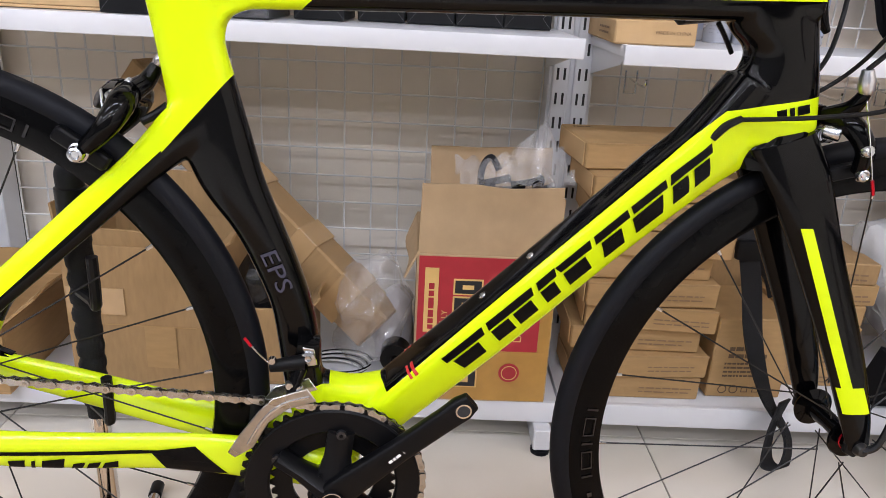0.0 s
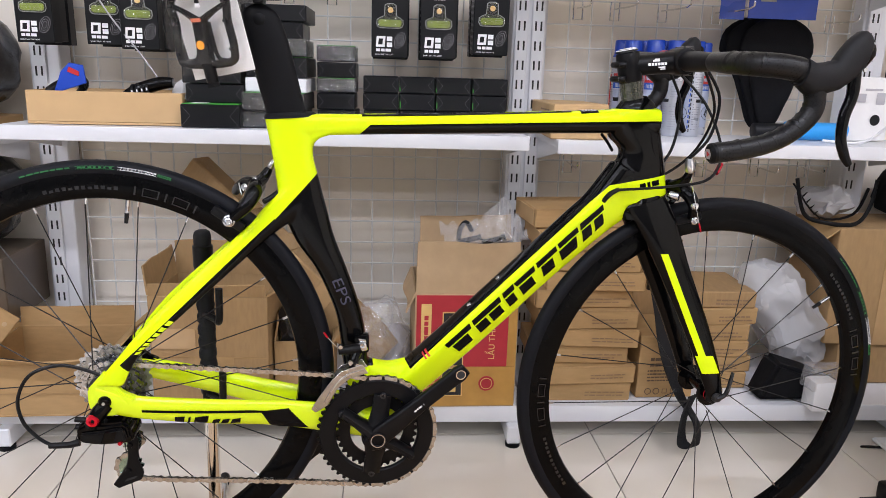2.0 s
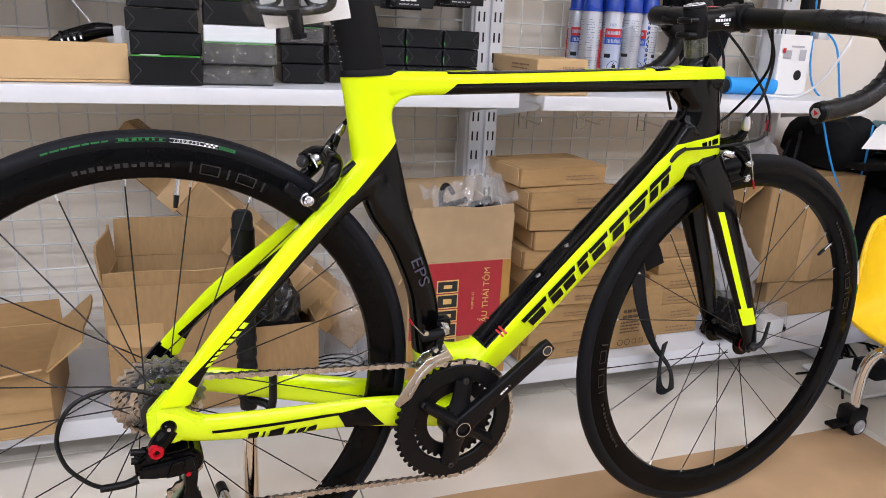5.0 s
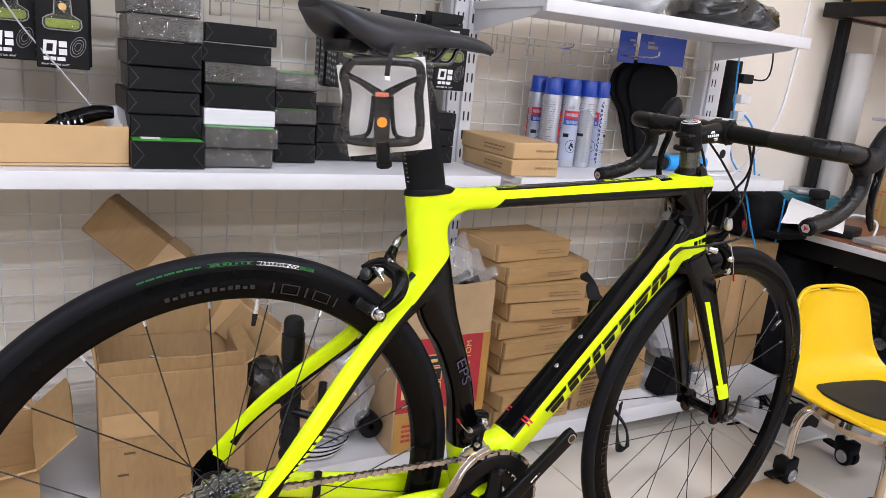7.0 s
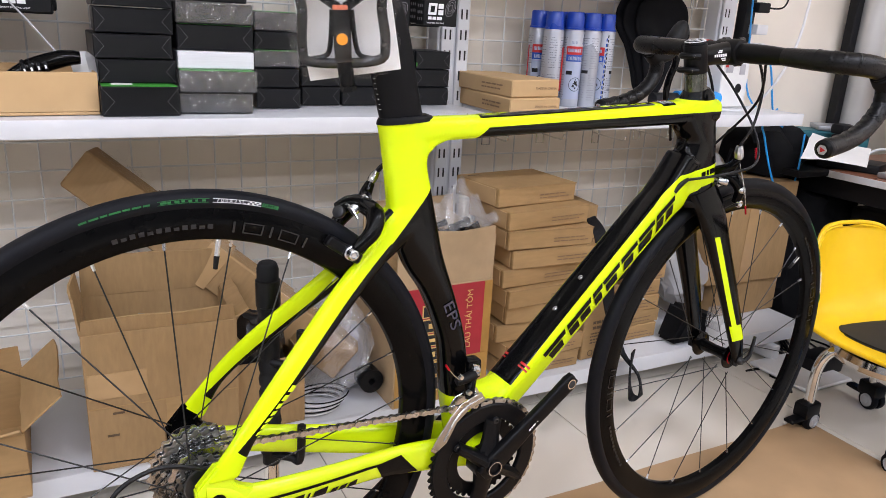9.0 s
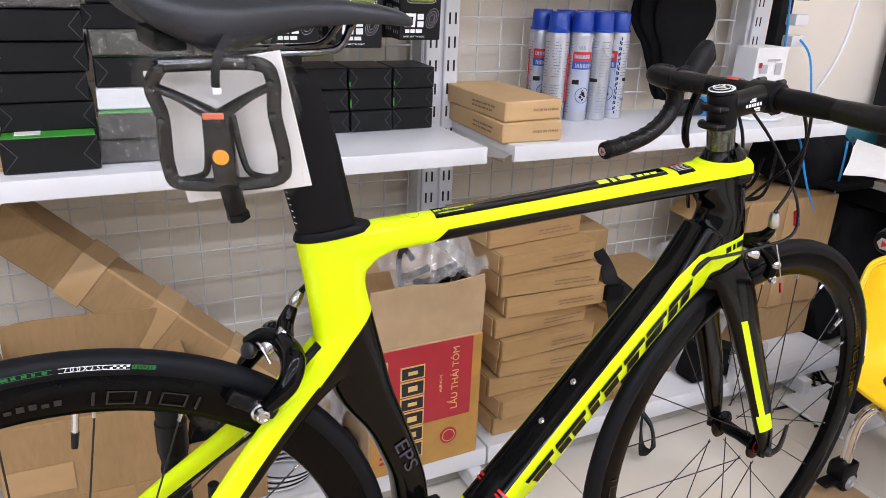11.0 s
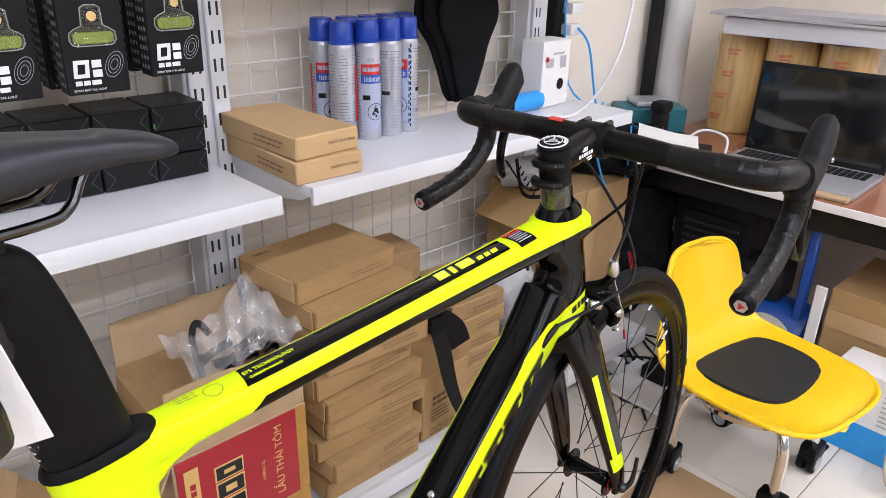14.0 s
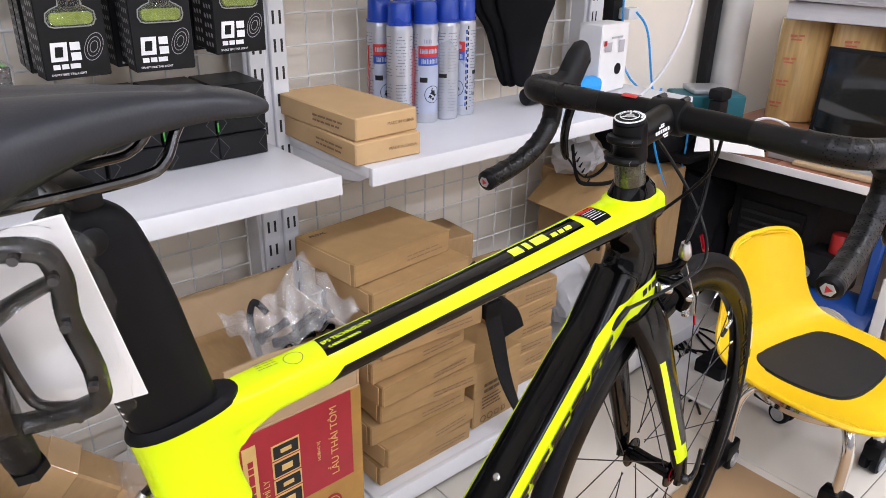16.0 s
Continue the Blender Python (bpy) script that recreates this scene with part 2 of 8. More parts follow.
M["film"] = clear_film("clear_wrap", 1.4, 0.0, 24, rough=0.04, relief=0.014, even=0.05)
M["wrap_film"] = clear_film("crinkled_wrap", 1.45, 0.0, 32, rough=0.04, relief=0.018, even=0.032)
M["shrink_film"] = clear_film("shrink_wrap", 1.45, 0.015, 38, rough=0.09, relief=0.011, even=0.16)
M["bag_clear"] = clear_film("clear_plastic_bag", 1.5, 0.14, 16, rough=0.1, relief=0.006, even=0.13)
M["bag_black"] = mat("black_plastic_bag", (0.014, 0.014, 0.015), 0.18, 0, 0.2, vary=0.1, bump=1.0, bump_scale=30)
M["bag_white"] = mat("white_bubble_bag", (0.52, 0.52, 0.53), 0.25, 0, 0.1, alpha=0.9, bump=0.8, bump_scale=60)
M["bag_milky"] = clear_film("milky_bubble_wrap", 1.45, 0.32, 70, rough=0.12, relief=0.006, even=0.09)
M["white_card"] = mat("white_card", (0.8, 0.79, 0.77), 0.5, vary=0.03)
M["white_plastic"] = mat("white_plastic", (0.8, 0.8, 0.8), 0.3, 0, 0.1, vary=0.03)
M["blue"] = mat("blue_plastic", (0.015, 0.07, 0.5), 0.3, 0, 0.1)
M["bracket"] = mat("dull_zinc", (0.3, 0.29, 0.27), 0.35, 1.0, 0, vary=0.2, scale=60)
M["blue_cloth"] = mat("light_blue_film", (0.02, 0.33, 0.8), 0.35, bump=0.6, bump_scale=40)
M["can_body"] = mat("printed_can_metal", (0.5, 0.52, 0.57), 0.3, 0.45, 0.2, vary=0.06)
M["can_pale"] = mat("pale_blue_can_print", (0.42, 0.47, 0.6), 0.3, 0.2, 0.2, vary=0.06)
M["ink_grey"] = mat("grey_ink", (0.16, 0.17, 0.2), 0.5)
M["window_dark"] = mat("dark_tray", (0.02, 0.027, 0.008), 0.35)
# pale grey for the drawn blister highlights and the header card print
M["wire_grey"] = mat("pale_plastic_edge", (0.3, 0.31, 0.3), 0.25)
M["can_red"] = mat("can_red_band", (0.55, 0.03, 0.03), 0.3, 0.2, 0.3)
M["can_blue"] = mat("can_blue_band", (0.03, 0.1, 0.45), 0.3, 0.2, 0.3)
M["fabric_black"] = mat("black_foam_fabric", (0.009, 0.009, 0.01), 0.85, vary=0.15, bump=0.3, bump_scale=400, spec=0.1)
M["webbing"] = mat("black_nylon_webbing", (0.011, 0.011, 0.012), 0.6, vary=0.15, bump=0.4, bump_scale=700, spec=0.2)
M["chair_yellow"] = mat("yellow_moulded_plastic", (0.86, 0.55, 0.008), 0.3, 0, 0.15, vary=0.03, scale=12)
M["pad"] = mat("dark_grey_seat_pad", (0.012, 0.012, 0.0125), 0.75, bump=0.3, bump_scale=300, vary=0.15)
M["desk_wood"] = mat("red_brown_laminate", (0.3, 0.12, 0.065), 0.3, 0, 0.3, vary=0.2, scale=18, stretch=(1, 8, 1))
M["desk_black"] = mat("black_steel_frame", (0.009, 0.009, 0.01), 0.4, 0.0, spec=0.2)
M["roll_gold"] = mat("amber_tape_roll", (0.6, 0.4, 0.16), 0.16, 0, 0.8, vary=0.25, scale=12, stretch=(6, 6, 0.6))
M["faded_red"] = mat("faded_red_print", (0.6, 0.16, 0.08), 0.5)
M["pipe_grey"] = mat("grey_pipe", (0.62, 0.61, 0.585), 0.4, 0.2, 0.1, vary=0.1, scale=8)
M["teal"] = mat("teal_tool_case", (0.012, 0.12, 0.15), 0.45)
M["screen"] = mat("laptop_screen_glass", (0.008, 0.01, 0.011), 0.06, 0, 0.5, vary=0.1)
M["silver"] = mat("silver_plastic", (0.45, 0.46, 0.48), 0.35, 0.5)
M["paper"] = mat("paper_sheets", (0.72, 0.72, 0.75), 0.7, vary=0.05, stretch=(1, 1, 30))
M["grey_folder"] = mat("grey_folder", (0.42, 0.41, 0.43), 0.5)
M["rack_yellow"] = mat("yellow_plastic_crate", (0.3, 0.19, 0.006), 0.4)
M["blue_machine"] = mat("blue_painted_metal", (0.01, 0.07, 0.33), 0.35, 0, 0.2)
M["dark"] = mat("dark_grey_plastic", (0.012, 0.012, 0.013), 0.5, vary=0.2, spec=0.2)
M["hose"] = mat("clear_hose", (0.65, 0.6, 0.48), 0.2, 0, 0.3, alpha=0.7)
M["window_lime"] = mat("olive_film_window", (0.2, 0.27, 0.03), 0.35, 0, 0.1, vary=0.3, scale=60)


# ---- geometry helpers ----
def part(name, bm, material, parent, label="", smooth=True, auto=35):
    me = bpy.data.meshes.new(name)
    bm.normal_update()
    bm.to_mesh(me)
    bm.free()
    if smooth:
        me.set_sharp_from_angle(angle=radians(auto))
        for p in me.polygons:
            p.use_smooth = True
    mats = material if isinstance(material, (list, tuple)) else [material]
    for k in mats:
        me.materials.append(M[k] if isinstance(k, str) else k)
    ob = new(name, me)
    if parent:
        ob.parent = parent
    if label:
        ob["label"] = label
    return ob


def share(ob, m, parent=None):
    """Another object on the same mesh, at pose m within the parent."""
    o = new(ob.name.split(".")[0], ob.data)
    o.parent = parent or ob.parent
    o.matrix_basis = m
    return o


def thing(name, label, category, m=None, group="", kind=""):
    e = new(name)
    e.empty_display_size = 0.05
    if m is not None:
        e.matrix_basis = m
    return tagged(e, label, category, group, kind)


def single(name, bm, material, label, category, m=None, group="", kind="", smooth=True):
    ob = part(name, bm, material, None, smooth=smooth)
    if m is not None:
        ob.matrix_basis = m
    return tagged(ob, label, category, group, kind)


def shift(bm, m):
    bmesh.ops.transform(bm, matrix=m, verts=bm.verts)
    return bm


def box(x0, x1, y0, y1, z0, z1, bevel=0.002, seg=1):
    bm = bmesh.new()
    bmesh.ops.create_cube(bm, size=1)
    for v in bm.verts:
        v.co = Vector((x0 + (v.co.x + 0.5) * (x1 - x0), y0 + (v.co.y + 0.5) * (y1 - y0), z0 + (v.co.z + 0.5) * (z1 - z0)))
    if bevel > 0:
        bmesh.ops.bevel(bm, geom=list(bm.edges), offset=min(bevel, 0.45 * min(x1 - x0, y1 - y0, z1 - z0)), segments=seg, affect="EDGES", profile=0.6)
    return bm


def merge(*bms):
    out = bmesh.new()
    for b in bms:
        me = bpy.data.meshes.new("t")
        b.to_mesh(me)
        b.free()
        out.from_mesh(me)
        bpy.data.meshes.remove(me)
    return out


def cyl(p, q, r, r2=None, segs=16, bevel=0.0):
    p, q = Vector(p), Vector(q)
    r2 = r if r2 is None else r2
    bm = bmesh.new()
    bmesh.ops.create_cone(bm, cap_ends=True, segments=segs, radius1=r, radius2=r2, depth=(q - p).length)
    if bevel:
        bmesh.ops.bevel(bm, geom=[e for e in bm.edges if len(e.link_faces) == 2 and any(len(f.verts) > 4 for f in e.link_faces)], offset=bevel, segments=2, affect="EDGES", profile=0.5)
    rot = (q - p).to_track_quat("Z", "Y").to_matrix().to_4x4()
    return shift(bm, Matrix.Translation((p + q) / 2) @ rot)


def lathe(profile, axis="z", segs=32, closed=False, arc=None):
    """Spin a list of (radius, height) about z, then turn the axis to x or y."""
    bm = bmesh.new()
    rings = []
    for i in range(segs):
        a = 2 * math.pi * i / segs
        rings.append([bm.verts.new((r * math.cos(a), r * math.sin(a), h)) for r, h in profile])
    n = len(profile)
    for i in range(segs):
        A, Bq = rings[i], rings[(i + 1) % segs]
        for j in range(n if closed else n - 1):
            k = (j + 1) % n
            vs = [A[j], Bq[j], Bq[k], A[k]]
            try:
                bm.faces.new(vs)
            except ValueError:
                pass
    bmesh.ops.remove_doubles(bm, verts=bm.verts, dist=1e-6)
    bmesh.ops.recalc_face_normals(bm, faces=bm.faces)
    if axis == "y":
        shift(bm, pose(0, 0, 0, -90, 0, 0))
    if axis == "x":
        shift(bm, pose(0, 0, 0, 0, 90, 0))
    return bm


def smooth_path(pts, per=6):
    P = [Vector(p) for p in pts]
    out = []
    for i in range(len(P) - 1):
        a, b, c, d = P[max(i - 1, 0)], P[i], P[i + 1], P[min(i + 2, len(P) - 1)]
        for k in range(per):
            t = k / per
            out.append(0.5 * ((2 * b) + (c - a) * t + (2 * a - 5 * b + 4 * c - d) * t * t + (3 * b - a - 3 * c + d) * t ** 3))
    out.append(P[-1])
    return out


def tube(pts, r, segs=8, per=6, caps=True, flat=1.0):
    """A round (or flattened) tube along a smooth path; r is one radius or one for each point."""
    P = smooth_path(pts, per) if per > 1 else [Vector(p) for p in pts]
    n = len(P)
    if isinstance(r, (int, float)):
        R = [r] * n
    else:
        R = [float(np.interp(i / (n - 1) * (len(r) - 1), range(len(r)), r)) for i in range(n)]
    bm = bmesh.new()
    up = Vector((0, 0, 1))
    t0 = (P[1] - P[0]).normalized()
    if abs(t0.dot(up)) > 0.9:
        up = Vector((0, 1, 0))
    u = (up - t0 * up.dot(t0)).normalized()
    rings = []
    for i in range(n):
        t = (P[min(i + 1, n - 1)] - P[max(i - 1, 0)]).normalized()
        u = (u - t * u.dot(t)).normalized()
        w = t.cross(u)
        rings.append([bm.verts.new(P[i] + (u * math.cos(2 * math.pi * k / segs) * flat + w * math.sin(2 * math.pi * k / segs)) * R[i]) for k in range(segs)])
    for i in range(n - 1):
        for k in range(segs):
            bm.faces.new((rings[i][k], rings[i][(k + 1) % segs], rings[i + 1][(k + 1) % segs], rings[i + 1][k]))
    if caps:
        bm.faces.new(rings[0])
        bm.faces.new(list(reversed(rings[-1])))
    bmesh.ops.recalc_face_normals(bm, faces=bm.faces)
    return bm


def prism(poly, y0, y1, bevel=0.0, seg=1):
    """A polygon in x, z pushed from y0 to y1."""
    bm = bmesh.new()
    f = bm.faces.new([bm.verts.new((x, y0, z)) for x, z in poly])
    ext = bmesh.ops.extrude_face_region(bm, geom=[f])
    for v in ext["geom"]:
        if isinstance(v, bmesh.types.BMVert):
            v.co.y = y1
    bmesh.ops.recalc_face_normals(bm, faces=bm.faces)
    if bevel > 0:
        bmesh.ops.bevel(bm, geom=list(bm.edges), offset=bevel, segments=seg, affect="EDGES")
    return bm


def crumple(bm, amount, scale=30.0, seed=0.0):
    for v in bm.verts:
        p = v.co * scale + Vector((seed, seed * 1.7, seed * 0.3))
        v.co += Vector((noise.noise(p), noise.noise(p + Vector((9, 0, 0))), noise.noise(p + Vector((0, 9, 0))))) * amount
    return bm


def blob(x0, x1, y0, y1, z0, z1, amount=0.02, scale=14.0, seed=0.0, sub=4, square=3.0):
    """A soft bag-like lump that fills a box, flat below."""
    bm = bmesh.new()
    bmesh.ops.create_icosphere(bm, subdivisions=sub, radius=1)
    c = Vector(((x0 + x1) / 2, (y0 + y1) / 2, (z0 + z1) / 2))
    h = Vector(((x1 - x0) / 2, (y1 - y0) / 2, (z1 - z0) / 2))
    for v in bm.verts:
        d = v.co.normalized()
        k = (abs(d.x) ** square + abs(d.y) ** square + abs(d.z) ** square) ** (-1 / square)
        p = Vector((d.x * k * h.x, d.y * k * h.y, d.z * k * h.z)) + c
        v.co = p
    crumple(bm, amount, scale, seed)
    crumple(bm, amount * 0.4, scale * 3.1, seed + 5)
    for v in bm.verts:
        v.co.z = max(v.co.z, z0)
    return bm


def sheet(fn, nu, nv, thick=0.0):
    bm = bmesh.new()
    g = [[bm.verts.new(fn(i / nu, j / nv)) for j in range(nv + 1)] for i in range(nu + 1)]
    for i in range(nu):
        for j in range(nv):
            bm.faces.new((g[i][j], g[i + 1][j], g[i + 1][j + 1], g[i][j + 1]))
    if thick:
        bmesh.ops.recalc_face_normals(bm, faces=bm.faces)
        bmesh.ops.solidify(bm, geom=list(bm.faces), thickness=thick)
    bmesh.ops.recalc_face_normals(bm, faces=bm.faces)
    return bm


def lettering(text, size, material, parent, m, name="lettering", label="", stretch=1.0):
    """Printed words as a flat mesh, reading along x, standing up along z, facing -y; centred."""
    cu = bpy.data.curves.new("words", "FONT")
    cu.body = text
    cu.size = size
    cu.align_x = "CENTER"
    cu.align_y = "CENTER"
    cu.extrude = 0.0002
    cu.resolution_u = 3
    ob = bpy.data.objects.new("words", cu)
    me = bpy.data.meshes.new_from_object(ob)
    bpy.data.objects.remove(ob)
    bpy.data.curves.remove(cu)
    me.transform(Matrix.Diagonal((stretch, 1, 1, 1)))
    me.transform(pose(0, 0, 0, 90, 0, 0))
    me.materials.clear()
    me.materials.append(M[material])
    me.name = name
    o = new(name, me)
    o.parent = parent
    o.matrix_basis = m
    if label:
        o["label"] = label
    return o


def bars(rows, material, parent, m, name="small_print"):
    """Unreadable print: flat bars, each (x, z, width, height), facing -y."""
    bm = bmesh.new()
    for x, z, w, h in rows:
        bm.faces.new([bm.verts.new(c) for c in ((x, 0, z), (x + w, 0, z), (x + w, 0, z + h), (x, 0, z + h))])
    o = part(name, bm, material, parent, smooth=False)
    o.matrix_basis = m
    o["kind"] = "stuff"
    return o


def lines(x, z, w, h, n, fill, seed):
    rnd = random.Random(seed)
    out = []
    step = h / n
    for i in range(n):
        cx = x
        while cx < x + w * (0.7 + 0.3 * rnd.random()):
            ww = min(w * (0.06 + 0.16 * rnd.random()), x + w - cx)
            if ww > 0:
                out.append((cx, z + h - (i + 1) * step, ww, step * fill))
            cx += ww + w * 0.025
    return out


def smoothstep(a, b, v):
    k = min(1, max(0, (v - a) / (b - a)))
    return k * k * (3 - 2 * k)


# ---- room ----
GROUND = -0.018
FLOOR_X, FLOOR_Y = (-4.6, 2.72), (-4.6, 0.96)
single("floor", box(*FLOOR_X, *FLOOR_Y, -0.14, GROUND - 0.004, 0), "grout", "grey grout bed under cream floor tiles", "floor", kind="structure")
FLOOR = bpy.data.objects["floor"]
single("wall_north", box(-4.6, 2.72, 0.96, 1.08, -0.12, 2.7, 0), "wall", "cream painted wall behind the shelving", "wall", kind="structure")
single("wall_east", box(2.72, 2.84, -4.6, 1.08, -0.12, 2.7, 0), "wall", "cream painted wall behind the work desk", "wall", kind="structure")
# south and west walls are never in view; they close and dim the room
single("wall_south", box(-4.72, 2.84, -4.72, -4.6, -0.12, 2.7, 0), "back_wall", "unseen wall, dimmed to keep reflections dark", "wall", kind="structure")
single("wall_west", box(-4.72, -4.6, -4.6, 1.08, -0.12, 2.7, 0), "back_wall", "unseen wall, dimmed to keep reflections dark", "wall", kind="structure")
single("ceiling", box(-4.72, 2.84, -4.72, 1.08, 2.7, 2.8, 0), "ceiling", "plain white ceiling", "ceiling", kind="structure")
M["tube_glow"] = emission("tube_glow", (1.0, 0.98, 0.95), 9.0)


def ceiling_light(x, y, along):
    e = thing("ceiling_light", "white ceiling batten with a bright tube", "lamp", pose(x, y, 2.7, 0, 0, 0 if along == "x" else 90), "ceiling tube lights")
    part("housing", box(-0.62, 0.62, -0.05, 0.05, -0.045, 0.0, 0.008), "white_paint", e)
    part("diffuser", cyl((-0.6, 0, -0.062), (0.6, 0, -0.062), 0.02, segs=12), "tube_glow", e)
    ld = bpy.data.lights.new("tube_lamp", "AREA")
    ld.shape, ld.size, ld.size_y, ld.energy = "RECTANGLE", 1.2, 0.08, TUBE_POWER
    ld.color = (0.865, 0.9, 1.09)
    lo = new("tube_lamp", ld)
    lo.parent = e
    lo.matrix_basis = pose(0, 0, -0.09)


for lx in (-3.2, -1.3, 0.45, 2.2):
    for ly in (-4.0, -2.6, -1.2):
        ceiling_light(lx, ly, "x")

# kraft sheet on the floor
def kraft_height(u, v):
    x, y = -0.272 + 1.802 * u, -1.75 + 1.955 * v
    lift = 0.004 * noise.noise(Vector((x * 2.3, y * 2.3, 1))) + 0.0055
    return (x + 0.006 * noise.noise(Vector((y * 3, 0, 4))), y + 0.008 * noise.noise(Vector((x * 3, 2, 0))), max(0.0004, 0.4 * lift) + 0.001 + GROUND)


single("floor_sheet", sheet(kraft_height, 40, 40, 0.0015), "kraft", "brown kraft board laid loose on the tiles", "floor covering", kind="structure")


# ---- shelving ----
def perforated_upright(name, x, width, strips, label):
    e = thing(name, label, "upright", pose(x, 0, 0), "shelf uprights")
    part("profile", box(-width / 2, width / 2, 0.862, 0.93, GROUND, 2.2, 0.003), "white_paint", e)
    bm = bmesh.new()
    for s in strips:
        part("slot_strip", box(s - 0.017, s + 0.017, 0.852, 0.8625, 0.02, 2.19, 0.002), "white_paint", e)
        z = 0.08
        while z < 1.5:
            for dx in (-0.007, 0.007):
                bm2 = [bm.verts.new((s + dx + a, 0.8516, z + b)) for a, b in ((-0.0024, 0), (0.0024, 0), (0.0024, 0.024), (-0.0024, 0.024))]
                bm.faces.new(bm2)
            z += 0.05
    part("slot_pattern", bm, "slot", e, "dark punched slots", smooth=False)["kind"] = "stuff"
    return e


perforated_upright("shelf_upright", -0.455, 0.075, (-0.012,), "white slotted steel shelf upright")
perforated_upright("shelf_upright", 0.787, 0.09, (-0.022, 0.022), "pair of white slotted steel uprights side by side")
perforated_upright("shelf_upright", 1.735, 0.075, (-0.012,), "white slotted steel shelf upright beside power sockets")


def shelf_board(name, x0, x1, y0, z, lip, label, depth_to=0.858):
    e = thing(name, label, "shelf", pose(0, 0, z), "white shelves")
    part("deck", box(x0, x1, y0 + 0.004, depth_to, -0.02, 0, 0.003, 2), "white_paint", e)
    part("front_lip", box(x0, x1, y0, y0 + 0.012, -lip, 0.001, 0.003, 2), "white_paint", e)
    for x in (x0 + 0.006, x1 - 0.016):
        part("end_bracket", prism([(y0 + 0.02, -0.018), (depth_to, -0.018), (depth_to, -0.075), (y0 + 0.05, -0.034)], 0, 0.0025), "white_paint", e).matrix_basis = Matrix(((0, 1, 0, x), (1, 0, 0, 0), (0, 0, 1, -0.002), (0, 0, 0, 1)))
    return e


shelf_board("wall_shelf", -0.44, 0.748, 0.556, 0.729, 0.032, "long white steel shelf carrying black cartons")
shelf_board("wall_shelf", 0.818, 1.79, 0.573, 0.722, 0.032, "white steel shelf carrying spray cans and small cartons")
shelf_board("wall_shelf", 0.80, 1.72, 0.53, 1.135, 0.03, "upper white steel shelf above the spray cans")
# unseen board, added above the long bay to shade the wall and packs
shelf_board("wall_shelf", -0.44, 0.70, 0.58, 1.27, 0.03, "unseen white shelf added to shade the black cartons")
shelf_board("base_shelf", -0.52, 0.762, 0.505, 0.08, 0.042, "low white base shelf loaded with cartons")
shelf_board("base_shelf", 0.766, 1.9, 0.505, 0.08, 0.042, "low white base shelf loaded with stacked boxes")


def shelf_foot(x, e):
    part("foot_bracket", box(x - 0.016, x + 0.016, 0.48, 0.9, -0.088, -0.043, 0.003), "white_paint", e)
    part("foot_pad", cyl((x, 0.495, -0.08 + GROUND), (x, 0.495, -0.0885), 0.018, segs=14), "rubber", e, "black rubber pad")


shelf_foot(-0.46, bpy.data.objects["base_shelf"])
shelf_foot(0.735, bpy.data.objects["base_shelf"])
shelf_foot(1.75, bpy.data.objects["base_shelf.001"])


def grid_panel(name, x0, x1, z0, z1, label):
    e = thing(name, label, "wire grid", pose(0, 0.905, 0), "wire grid panels")
    v = part("wire", cyl((0, 0, z0), (0, 0, z1), 0.0021, segs=6), "wire", e)
    v.matrix_basis = pose(x0, 0, 0)
    n = int((x1 - x0) / 0.0585)
    for i in range(1, n + 1):
        share(v, pose(x0 + i * (x1 - x0) / n, 0, 0))
    h = part("wire", cyl((x0, -0.004, 0), (x1, -0.004, 0), 0.0021, segs=6), "wire", e)
    m = int((z1 - z0) / 0.0585)
    h.matrix_basis = pose(0, 0, z0)
    for i in range(1, m + 1):
        share(h, pose(0, 0, z0 + i * (z1 - z0) / m))


grid_panel("grid_panel", -0.40, 0.735, 0.09, 1.55, "white welded wire grid hung behind the long shelf")
grid_panel("grid_panel", 0.84, 1.69, 0.09, 1.55, "white welded wire grid hung with display hooks")


# ---- cartons ----
def carton(name, w, d, h, material, label, m, group="", category="box"):
    """A closed carton standing on its base, front towards -y."""
    e = thing(name, label, category, m, group)
    part("body", crumple(box(-w / 2, w / 2, 0, d, 0, h, 0.0025), 0.0028, 9, w * 40 + h * 17), material, e)
    return e


